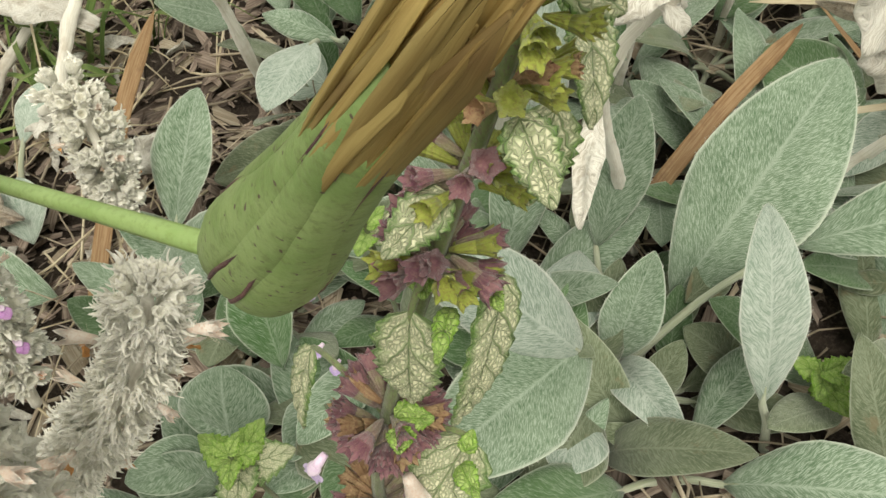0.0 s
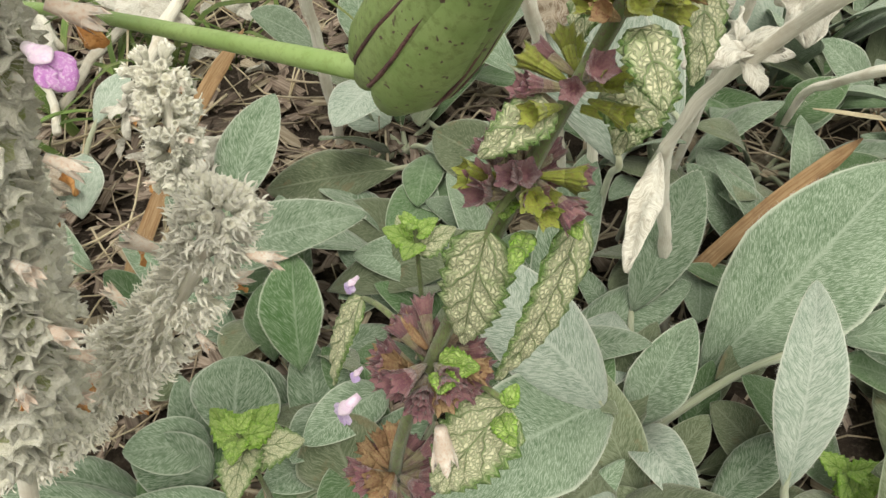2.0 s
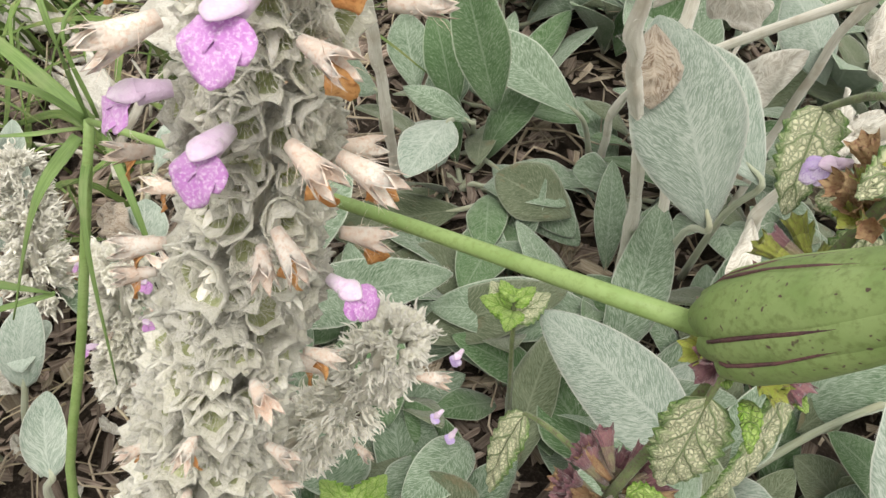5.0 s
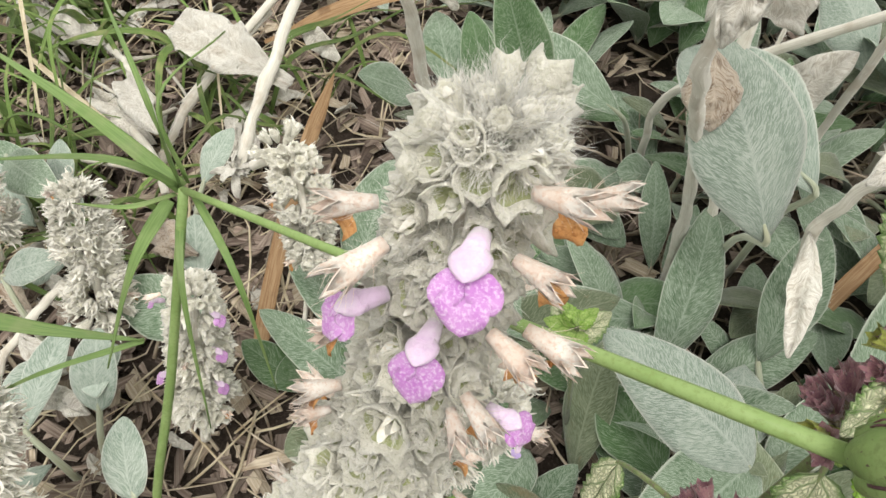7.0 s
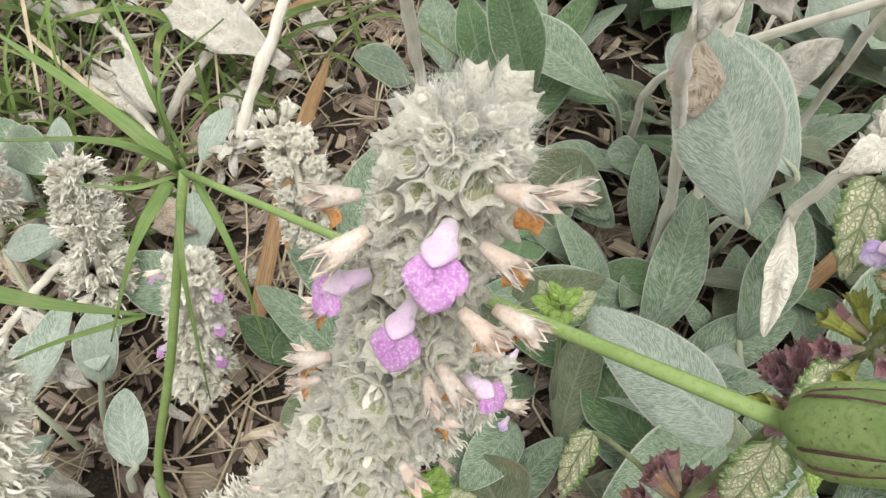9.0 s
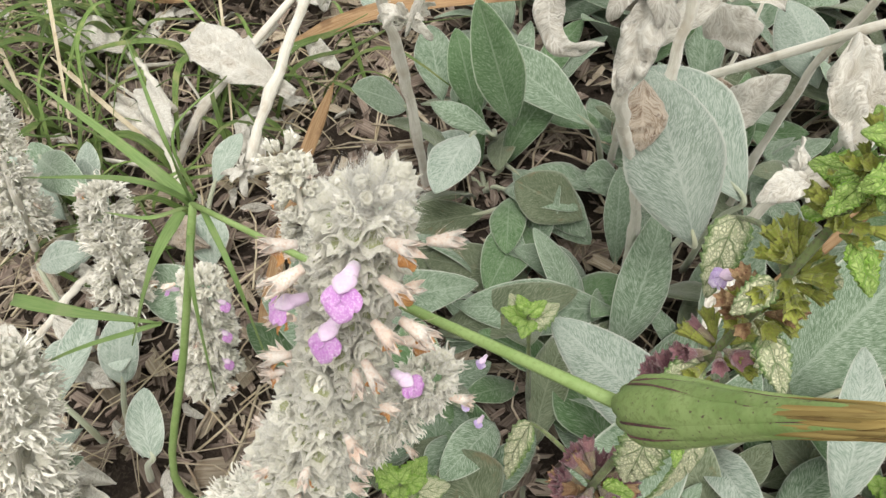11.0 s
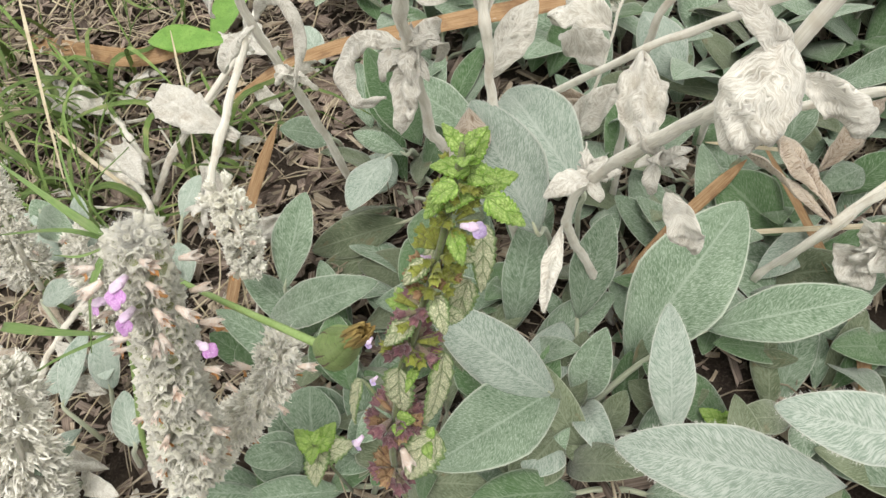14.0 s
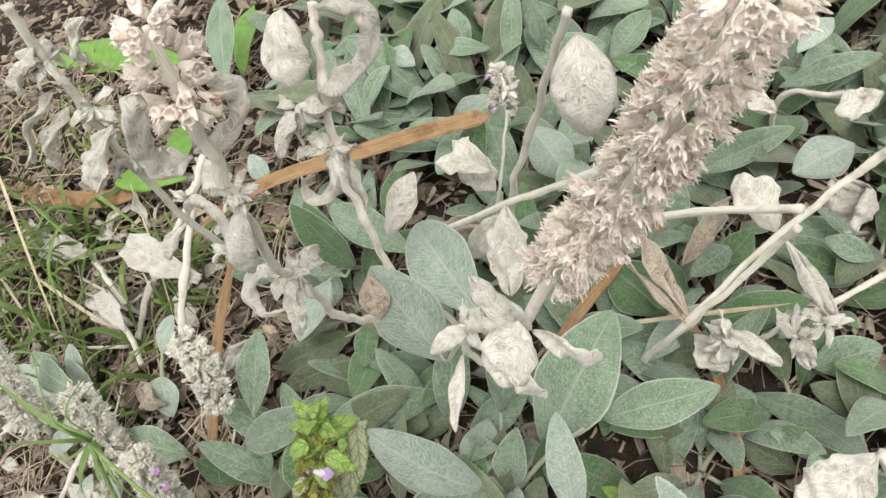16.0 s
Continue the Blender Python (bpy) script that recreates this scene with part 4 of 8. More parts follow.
def seed_head(parent, base, tip):
    """A closed salsify head: swollen base, long overlapping bracts with dark edges, dry tuft at the end."""
    B, T = np.array(base, float), np.array(tip, float)
    L = np.linalg.norm(T - B)
    x, y, z = frame_of(T - B)
    R = 0.0054
    rng = np.random.default_rng(3)
    prof = [(0.0, 0.5), (0.03, 0.86), (0.1, 1.0), (0.22, 1.0), (0.36, 0.86), (0.5, 0.68), (0.64, 0.54), (0.78, 0.44), (0.9, 0.36)]
    part("receptacle", [tube([B + z * L * s for s, r in prof[:7]], [R * 0.84 * r for s, r in prof[:7]], k=18, smooth=2)], "sal_bract", parent, "swollen green head")
    for i in range(8):
        a = i * np.pi / 4 + 0.2
        inner = i % 2
        stop = 1.04 if inner else 0.96
        P = []
        for q, (s, r) in enumerate(prof):
            w = (0.62 if s < 0.4 else 0.62 - 0.5 * (s - 0.4)) * (0.8 if inner else 1.0)
            v = np.linspace(-1, 1, 9)
            c = B + z * L * (s * stop - 0.035 * (1 - np.exp(-s * 30)) * 0)
            rr = R * r * ((1.0 if inner else 1.07) + 0.07 * np.cos(v * 1.6))
            dip = L * 0.045 * v ** 2 * (1 if s < 0.08 else 0)
            P.append([c + z * dip[j] + rr[j] * (x * math.cos(a + w * v[j] + 0.12 * math.sin(s * 7 + i)) + y * math.sin(a + w * v[j] + 0.12 * math.sin(s * 7 + i))) for j in range(9)])
        P = np.array(P)
        br = part("bract", [sheet(P, R * 0.05, L, R)], "sal_bract", parent, "long green bract")
        for j in (0, 8):
            part("edge", [tube(P[:, j], [R * 0.05, R * 0.045, R * 0.02], k=5, smooth=2)], "sal_edge", br, "dark purplish rim")
    core = [(0.55, 0.42), (0.66, 0.38), (0.8, 0.32), (0.92, 0.27), (1.0, 0.1)]
    straws = [tube([B + z * L * s for s, r in core], [R * r for s, r in core], k=12, smooth=2)]
    for i in range(46):
        a, q = rng.uniform(0, 6.28), rng.uniform(0.75, 1.1)
        o = x * math.cos(a) + y * math.sin(a)
        straws.append(ribbon(None, [B + z * L * 0.64 + o * R * 0.46 * q, B + z * L * 0.8 + o * R * 0.42 * q, B + z * L * rng.uniform(0.95, 1.1) + o * R * 0.3 * q + rng.normal(0, R * 0.05, 3)], R * rng.uniform(0.15, 0.4), "sal_tuft", n_per=3, shape="strip", twist=rng.uniform(-40, 40), up=tuple(o)))
    part("dry_tuft", straws, "sal_tuft", parent, "withered yellow-brown petals")


# ---- felted rosettes ----
ground_sheet()
rosette = thing("lambs_ear_rosette", (0.0665, 0.1587, 0.0000), "silvery green felted leaves in a low open rosette", "foliage plant", "felted rosettes")
leaf(rosette, (0.0955, 0.1835, 0.0200), (0.1580, 0.2395, 0.0946), 0.0520, root=(0.0666, 0.1560, 0.0020), groove=0.1, cup=0.12, fringe=420, bend=35, fold=0.12, wave=0.06, seed=1)
leaf(rosette, (0.1379, 0.1880, 0.0488), (0.2117, 0.1848, 0.0845), 0.0290, root=(0.0666, 0.1560, 0.0020), groove=0.1, cup=0.12, fringe=300, bend=30, fold=0.1, seed=2)
leaf(rosette, (0.1165, 0.1300, 0.0360), (0.1160, 0.1760, 0.0945), 0.0229, root=(0.1238, 0.1256, 0.0000), material='felt_white', groove=0.1, cup=0.12, fringe=350, bend=45, fold=0.1, wave=0.05, seed=3)
leaf(rosette, (0.0673, 0.2106, 0.0235), (0.0887, 0.2536, 0.0716), 0.0270, root=(0.0666, 0.1560, 0.0020), groove=0.1, cup=0.12, fringe=200, bend=20, fold=0.25, seed=4)
leaf(rosette, (0.0680, 0.1630, 0.0080), (0.0851, 0.1843, 0.0575), 0.0238, root=(0.0666, 0.1560, 0.0020), groove=0.1, cup=0.12, fringe=200, bend=25, fold=0.45, seed=5)
leaf(rosette, (0.0712, 0.1620, 0.0040), (0.0884, 0.1180, 0.0325), 0.0195, root=(0.0666, 0.1560, 0.0020), material='felt_white', groove=0.1, cup=0.12, fringe=100, bend=90, fold=0.2, seed=6)
leaf(rosette, (0.0593, 0.1626, 0.0300), (-0.0035, 0.0991, 0.0650), 0.0427, root=(0.0666, 0.1560, 0.0020), groove=0.1, cup=0.12, fringe=250, bend=30, fold=0.1, seed=8)
leaf(rosette, (0.0585, 0.1395, 0.0200), (0.0343, 0.1035, 0.0300), 0.0319, root=(0.0666, 0.1560, 0.0020), material='felt_old', bend=30, seed=9)
leaf(rosette, (0.0899, 0.1566, 0.0050), (0.0984, 0.1857, 0.0300), 0.0154, root=(0.0666, 0.1560, 0.0020), material='felt_green', bend=20, seed=10)
leaf(rosette, (0.1730, 0.1591, 0.0000), (0.1742, 0.2082, 0.0300), 0.0196, material='felt_old', bend=20, fold=-0.2, seed=11)
leaf(rosette, (-0.0313, 0.1120, 0.0200), (-0.0501, 0.1370, 0.0350), 0.0364, material='felt_old', bend=20, seed=12)
leaf(rosette, (0.0236, 0.1531, 0.0200), (-0.0017, 0.1895, 0.0300), 0.0317, material='felt_green', bend=20, seed=13)
rosette = thing("lambs_ear_rosette", (-0.0742, 0.2120, 0.0000), "grey-green felted leaves, some lying flat on the soil", "foliage plant", "felted rosettes")
leaf(rosette, (-0.1380, 0.2080, 0.0250), (-0.0445, 0.2037, 0.0781), 0.0288, root=(-0.1540, 0.1913, 0.0000), groove=0.1, cup=0.12, fringe=250, bend=40, fold=0.05, seed=14)
leaf(rosette, (-0.1240, 0.2250, 0.0400), (-0.1067, 0.2755, 0.0799), 0.0300, root=(-0.1296, 0.2318, 0.0000), groove=0.1, cup=0.12, fringe=200, bend=25, fold=0.05, seed=15)
leaf(rosette, (-0.0546, 0.2974, 0.0200), (-0.1270, 0.2785, 0.0120), 0.0324, root=(-0.0324, 0.3155, 0.0000), material='felt_old', bend=15, seed=16)
leaf(rosette, (-0.0641, 0.2789, 0.0080), (-0.1218, 0.2623, 0.0060), 0.0227, material='felt_old', bend=15, seed=17)
leaf(rosette, (-0.0281, 0.2986, 0.0180), (-0.0457, 0.2326, 0.0280), 0.0300, root=(-0.0386, 0.2350, 0.0000), material='felt_green', bend=20, fold=0.2, seed=18)
leaf(rosette, (-0.0420, 0.3350, 0.0200), (0.0099, 0.2810, 0.0160), 0.0300, root=(-0.0694, 0.3624, 0.0000), bend=40, fold=0.1, seed=19)
leaf(rosette, (-0.0714, 0.2075, 0.0200), (0.0036, 0.2268, 0.0450), 0.0269, material='felt_old', bend=35, seed=20)
leaf(rosette, (-0.0650, 0.3300, 0.0550), (-0.0765, 0.2665, 0.0700), 0.0290, root=(-0.0578, 0.3746, 0.0000), material='felt_white', bend=25, fold=0.1, seed=21)
leaf(rosette, (-0.0530, 0.3346, 0.0500), (-0.0944, 0.3508, 0.0600), 0.0164, root=(-0.0578, 0.3746, 0.0000), material='felt', bend=50, fold=-0.3, seed=22)
leaf(rosette, (-0.1080, 0.3450, 0.0600), (-0.1322, 0.3224, 0.0940), 0.0250, root=(-0.1169, 0.3744, 0.0000), material='felt', bend=20, seed=23)
leaf(rosette, (-0.0684, 0.3711, 0.0300), (-0.0828, 0.3934, 0.0850), 0.0248, material='felt_green', bend=20, fold=0.3, seed=24)
leaf(rosette, (-0.0400, 0.3330, 0.0600), (-0.0590, 0.3406, 0.1418), 0.0290, material='felt_green', bend=20, fold=0.3, groove=0.1, cup=0.12, fringe=100, seed=25)
leaf(rosette, (0.0510, 0.2150, 0.1033), (0.0225, 0.2500, 0.1700), 0.0430, root=(0.0506, 0.2756, 0.0000), material='felt_white', groove=0.1, cup=0.12, fringe=300, bend=50, fold=-0.25, seed=26)
leaf(rosette, (0.0215, 0.2440, 0.1700), (0.0223, 0.2241, 0.1505), 0.0205, material='dead_brown', crumple=0.2, n=24, m=11, bend=60, fold=-0.3, name='withered_tip', label='pinkish brown withered leaf tip', seed=27)
leaf(rosette, (0.0750, 0.2450, 0.1000), (0.0285, 0.3260, 0.1100), 0.0460, root=(0.0649, 0.2781, 0.0000), material='felt_white', groove=0.1, cup=0.12, fringe=300, bend=40, fold=0.1, seed=28)
leaf(rosette, (0.0054, 0.3467, 0.0500), (-0.0654, 0.3952, 0.0700), 0.0322, root=(0.0157, 0.3599, 0.0000), material='felt', groove=0.1, cup=0.12, fringe=100, bend=30, seed=29)
leaf(rosette, (0.0044, 0.2882, 0.0300), (-0.0371, 0.3062, 0.0400), 0.0343, material='felt_old', bend=20, seed=30)
leaf(rosette, (0.0560, 0.1560, 0.0300), (-0.0085, 0.1800, 0.0900), 0.0340, root=(0.0650, 0.1560, 0.0000), material='felt_white', groove=0.1, cup=0.12, fringe=300, bend=95, fold=-0.35, seed=31)
leaf(rosette, (-0.0666, 0.1570, 0.0300), (-0.0764, 0.1938, 0.0600), 0.0271, material='felt_green', groove=0.1, cup=0.12, fringe=200, bend=30, fold=0.3, seed=32)
leaf(rosette, (-0.0908, 0.1335, 0.0150), (-0.0891, 0.1549, 0.0400), 0.0392, material='felt', bend=30, fold=0.05, shape='oval', seed=33)
leaf(rosette, (-0.0337, 0.1598, 0.0200), (-0.0527, 0.1207, 0.0400), 0.0214, material='felt', bend=30, shape='oval', seed=34)
leaf(rosette, (-0.0989, 0.1283, 0.0150), (-0.1213, 0.1102, 0.0350), 0.0224, material='felt', bend=30, shape='oval', seed=35)
leaf(rosette, (-0.0497, 0.1293, 0.0150), (-0.0664, 0.1071, 0.0300), 0.0189, material='felt', bend=20, shape='oval', seed=36)
leaf(rosette, (-0.0319, 0.1290, 0.0150), (-0.0433, 0.1005, 0.0300), 0.0187, material='felt_green', bend=20, shape='oval', seed=37)
leaf(rosette, (-0.1021, 0.1935, 0.0100), (-0.1048, 0.1643, 0.0200), 0.0226, material='felt_old', bend=20, shape='oval', seed=38)
leaf(rosette, (-0.0283, 0.3225, 0.0300), (0.0065, 0.2831, 0.0200), 0.0256, material='felt', bend=20, seed=39)
rosette = thing("lambs_ear_rosette", (-0.2619, 0.1856, 0.0000), "small pale felted leaves among grass and dry litter", "foliage plant", "felted rosettes")
leaf(rosette, (-0.2340, 0.1849, 0.0400), (-0.2213, 0.1522, 0.0500), 0.0223, material='felt_white', bend=30, seed=40)
leaf(rosette, (-0.2580, 0.1811, 0.0300), (-0.2815, 0.1509, 0.0300), 0.0216, material='felt_white', bend=30, seed=41)
leaf(rosette, (-0.3402, 0.2927, 0.0200), (-0.3598, 0.3087, 0.0500), 0.0261, material='felt', bend=30, seed=42)
leaf(rosette, (-0.3108, 0.2849, 0.0300), (-0.3199, 0.3120, 0.0500), 0.0176, material='felt_white', bend=30, seed=43)
leaf(rosette, (-0.2974, 0.2457, 0.0200), (-0.3181, 0.2179, 0.0300), 0.0204, material='felt_white', bend=40, seed=44)
leaf(rosette, (-0.2029, 0.1171, 0.0300), (-0.2022, 0.1427, 0.0500), 0.0181, material='felt_white', bend=30, seed=45)
leaf(rosette, (-0.2216, 0.2465, 0.0100), (-0.2287, 0.2764, 0.0300), 0.0298, material='felt_white', bend=20, seed=46)
leaf(rosette, (-0.2416, 0.1277, 0.0300), (-0.2535, 0.0981, 0.0400), 0.0137, material='felt_white', bend=40, seed=47)
rosette = thing("lambs_ear_rosette", (0.1883, 0.3463, 0.0000), "dense silvery felted leaves behind withered stalks", "foliage plant", "felted rosettes")
leaf(rosette, (0.2355, 0.3921, 0.0300), (0.3018, 0.3755, 0.0800), 0.0245, root=(0.2168, 0.3812, 0.0000), groove=0.1, cup=0.12, fringe=120, bend=20, fold=0.2, seed=48)
leaf(rosette, (0.1936, 0.2738, 0.0200), (0.1586, 0.3100, 0.0400), 0.0422, material='felt_green', bend=20, seed=49)
leaf(rosette, (0.2065, 0.3441, 0.0200), (0.2176, 0.3706, 0.0600), 0.0261, bend=20, seed=50)
leaf(rosette, (0.2129, 0.2632, 0.0200), (0.2863, 0.2642, 0.0300), 0.0271, material='felt_green', bend=20, seed=51)
leaf(rosette, (0.2359, 0.2102, 0.0100), (0.2870, 0.1756, 0.0200), 0.0207, material='felt', bend=20, seed=52)
leaf(rosette, (0.2760, 0.2198, 0.0200), (0.3157, 0.2186, 0.0400), 0.0282, material='felt', bend=25, seed=53)
leaf(rosette, (0.3258, 0.3343, 0.1000), (0.2790, 0.3033, 0.1200), 0.0298, material='felt_white', bend=60, fold=-0.3, seed=54)
leaf(rosette, (-0.1992, 0.5849, 0.0800), (-0.2041, 0.6844, 0.1200), 0.0348, bend=15, seed=55)
leaf(rosette, (0.0806, 0.5656, 0.0600), (0.0268, 0.5751, 0.0700), 0.0193, bend=25, seed=56)
leaf(rosette, (0.0959, 0.5301, 0.0500), (0.1142, 0.5894, 0.1100), 0.0205, bend=15, fold=0.3, seed=57)
leaf(rosette, (0.0762, 0.5127, 0.0500), (0.0377, 0.4931, 0.0400), 0.0294, material='felt_white', bend=20, seed=58)
leaf(rosette, (0.0127, 0.4969, 0.0400), (0.0041, 0.5380, 0.0600), 0.0225, bend=20, seed=59)
leaf(rosette, (-0.0511, 0.5085, 0.0400), (-0.0654, 0.6083, 0.0700), 0.0317, bend=20, material='felt', seed=60)
leaf(rosette, (-0.0021, 0.4735, 0.0600), (-0.0468, 0.4778, 0.0800), 0.0239, bend=20, seed=61)
leaf(rosette, (-0.0949, 0.3863, 0.0300), (-0.1130, 0.4452, 0.0500), 0.0288, bend=20, seed=62)
leaf(rosette, (0.0094, 0.5042, 0.0300), (-0.0303, 0.4888, 0.0300), 0.0202, bend=10, material='felt_old', seed=63)
leaf(rosette, (0.2170, 0.2728, 0.0300), (0.1720, 0.2350, 0.0300), 0.0218, material='felt_white', bend=40, seed=64)
leaf(rosette, (0.2460, 0.3166, 0.0300), (0.2122, 0.2843, 0.0500), 0.0205, material='felt', bend=80, fold=-0.3, seed=65)
rosette = thing("lambs_ear_shoot", (0.1631, 0.0473, 0.0000), "pale downy shoot of broad felted leaves on a stem", "foliage plant")
part("stem", [tube([(0.1631, 0.0473, -0.005), (0.1631, 0.0473, 0.2)], [0.0028, 0.002])], "petiole", rosette)
leaf(rosette, (0.1457, 0.0449, 0.2100), (0.0879, 0.0481, 0.2250), 0.0210, material='felt_white', groove=0.1, cup=0.12, fringe=300, bend=35, fold=0.05, seed=66)
leaf(rosette, (0.1695, 0.0540, 0.2150), (0.1265, 0.0550, 0.2350), 0.0174, material='felt_white', groove=0.1, cup=0.12, fringe=300, bend=35, fold=0.05, seed=67)
leaf(rosette, (0.1826, 0.0686, 0.2100), (0.1698, 0.0815, 0.2500), 0.0108, material='felt_white', groove=0.1, cup=0.12, fringe=200, bend=20, fold=0.3, seed=68)
rosette = thing("lambs_ear_rosette", (0.0232, 0.4869, -0.0000), "crowded felted leaves at the back of the bed", "foliage plant", "felted rosettes")
leaf(rosette, (-0.1543, 0.4734, 0.0300), (-0.1741, 0.5046, 0.0500), 0.0209, material='felt_white', bend=28, seed=69)
leaf(rosette, (-0.1188, 0.5824, 0.0300), (-0.1664, 0.6195, 0.0400), 0.0286, material='felt', bend=28, seed=70)
leaf(rosette, (-0.0294, 0.6105, 0.0500), (0.0032, 0.5681, 0.0600), 0.0240, material='felt_white', bend=90, fold=-0.3, seed=71)
leaf(rosette, (-0.0505, 0.5408, 0.0400), (-0.0196, 0.5643, 0.0700), 0.0188, material='felt', bend=120, seed=72)
leaf(rosette, (0.0006, 0.5108, 0.0300), (0.0070, 0.5370, 0.0600), 0.0228, material='felt', bend=28, seed=73)
leaf(rosette, (0.0208, 0.4969, 0.0300), (-0.0187, 0.5026, 0.0400), 0.0181, material='felt_old', bend=28, seed=74)
leaf(rosette, (0.0796, 0.4618, 0.0400), (0.0898, 0.4746, 0.0700), 0.0209, material='felt', bend=28, seed=75)
leaf(rosette, (0.0290, 0.4521, 0.0200), (0.0458, 0.4765, 0.0500), 0.0240, material='felt_green', bend=28, seed=76)
leaf(rosette, (-0.0571, 0.4590, 0.0300), (-0.0701, 0.4864, 0.0600), 0.0218, material='felt', bend=28, seed=77)
leaf(rosette, (-0.0764, 0.3769, 0.0200), (-0.0762, 0.4068, 0.0400), 0.0282, material='felt', bend=28, seed=78)
leaf(rosette, (0.1243, 0.4065, 0.0200), (0.0848, 0.4123, 0.0400), 0.0269, material='felt_old', bend=28, seed=79)
leaf(rosette, (0.0675, 0.3521, 0.0200), (0.0493, 0.3769, 0.0400), 0.0305, material='felt_green', bend=28, seed=80)
leaf(rosette, (0.1504, 0.2817, 0.0200), (0.1187, 0.2435, 0.0300), 0.0228, material='felt_old', bend=28, seed=81)
leaf(rosette, (0.1472, 0.3578, 0.0200), (0.1775, 0.3609, 0.0500), 0.0248, material='felt_green', bend=28, seed=82)
leaf(rosette, (0.1653, 0.2991, 0.0200), (0.1769, 0.3087, 0.0400), 0.0195, material='felt_white', bend=28, seed=83)
leaf(rosette, (0.3104, 0.4477, 0.0500), (0.3759, 0.4296, 0.0800), 0.0209, material='felt', bend=28, seed=84)
leaf(rosette, (0.3616, 0.4790, 0.0500), (0.3273, 0.4507, 0.0600), 0.0209, material='felt', bend=28, seed=85)
leaf(rosette, (0.2654, 0.4006, 0.0200), (0.2798, 0.3577, 0.0300), 0.0245, material='felt_green', bend=28, seed=86)
leaf(rosette, (0.3144, 0.2889, 0.0200), (0.2798, 0.3015, 0.0400), 0.0219, material='felt_green', bend=28, seed=87)
leaf(rosette, (0.3338, 0.2873, 0.0300), (0.3033, 0.2985, 0.0500), 0.0177, material='felt', bend=28, seed=88)
leaf(rosette, (0.2356, 0.3054, 0.0200), (0.2623, 0.3209, 0.0400), 0.0229, material='felt_green', bend=28, seed=89)
leaf(rosette, (0.2516, 0.1549, 0.0100), (0.2238, 0.1760, 0.0200), 0.0228, material='felt_old', bend=28, seed=90)
leaf(rosette, (0.3039, 0.1890, 0.0100), (0.2703, 0.2034, 0.0300), 0.0197, material='felt_old', bend=28, seed=91)
leaf(rosette, (0.1934, 0.1801, -0.0000), (0.1903, 0.2160, 0.0200), 0.0210, material='felt_old', bend=28, seed=92)
leaf(rosette, (-0.1402, 0.1834, 0.0100), (-0.1752, 0.1974, 0.0300), 0.0200, material='felt_green', bend=28, seed=93)
leaf(rosette, (-0.1216, 0.1859, 0.0100), (-0.1167, 0.2088, 0.0400), 0.0197, material='felt', bend=28, seed=94)
leaf(rosette, (-0.1964, 0.2118, 0.0100), (-0.2550, 0.2249, 0.0300), 0.0339, material='felt', bend=28, seed=95)
leaf(rosette, (-0.3298, 0.2691, 0.0200), (-0.3818, 0.3029, 0.0400), 0.0282, material='felt_white', bend=28, seed=96)
leaf(rosette, (-0.2958, 0.2645, 0.0200), (-0.3158, 0.2960, 0.0500), 0.0205, material='felt_white', bend=28, seed=97)
leaf(rosette, (0.0239, 0.2331, 0.0200), (-0.0581, 0.2139, 0.0400), 0.0308, material='felt', bend=28, seed=98)
leaf(rosette, (-0.0226, 0.2590, 0.0050), (-0.0895, 0.2664, 0.0100), 0.0295, material='felt_old', bend=28, seed=99)
leaf(rosette, (-0.1123, 0.5287, 0.0300), (-0.1331, 0.5653, 0.0500), 0.0217, material='felt_green', bend=28, seed=100)
leaf(rosette, (0.3045, 0.3439, 0.2000), (0.2735, 0.3015, 0.2200), 0.0126, material='felt_white', bend=28, fold=0.1, seed=101)
leaf(rosette, (0.1874, 0.5460, 0.0300), (0.2295, 0.5671, 0.0600), 0.0293, material='felt', bend=28, seed=102)
leaf(rosette, (0.1277, 0.5604, 0.0500), (0.1261, 0.5774, 0.0900), 0.0197, material='felt', bend=28, seed=103)
leaf(rosette, (0.0556, 0.5787, 0.0500), (0.0470, 0.6159, 0.0800), 0.0235, material='felt', bend=28, seed=104)
leaf(rosette, (0.1414, 0.3883, 0.0500), (0.1150, 0.4209, 0.0900), 0.0357, material='felt_white', bend=60, fold=-0.3, seed=105)
leaf(rosette, (0.0450, 0.4323, 0.0300), (0.0732, 0.4577, 0.0800), 0.0280, material='felt_green', bend=25, seed=106)
leaf(rosette, (0.2071, 0.3910, 0.0200), (0.1698, 0.4004, 0.0500), 0.0250, material='felt', bend=25, seed=107)
leaf(rosette, (0.1045, 0.3340, 0.0200), (0.1232, 0.2734, 0.0300), 0.0235, material='felt', bend=25, seed=108)
leaf(rosette, (0.0986, 0.1766, 0.0300), (0.1199, 0.1952, 0.0300), 0.0169, material='felt_old', bend=25, seed=109)
leaf(rosette, (-0.0256, 0.2292, 0.0100), (0.0120, 0.2087, 0.0200), 0.0258, material='felt_old', bend=25, seed=110)
leaf(rosette, (-0.1073, 0.2245, 0.0100), (-0.1242, 0.1939, 0.0300), 0.0233, material='felt_green', bend=25, shape='oval', seed=111)
leaf(rosette, (-0.0879, 0.1726, 0.0100), (-0.0925, 0.1937, 0.0400), 0.0220, material='felt_green', bend=25, seed=112)
leaf(rosette, (-0.0762, 0.1850, 0.0100), (-0.0769, 0.2025, 0.0400), 0.0190, material='felt_green', bend=25, seed=113)
leaf(rosette, (-0.0721, 0.1483, 0.0100), (-0.1109, 0.1460, 0.0300), 0.0332, material='felt', bend=25, shape='oval', seed=114)
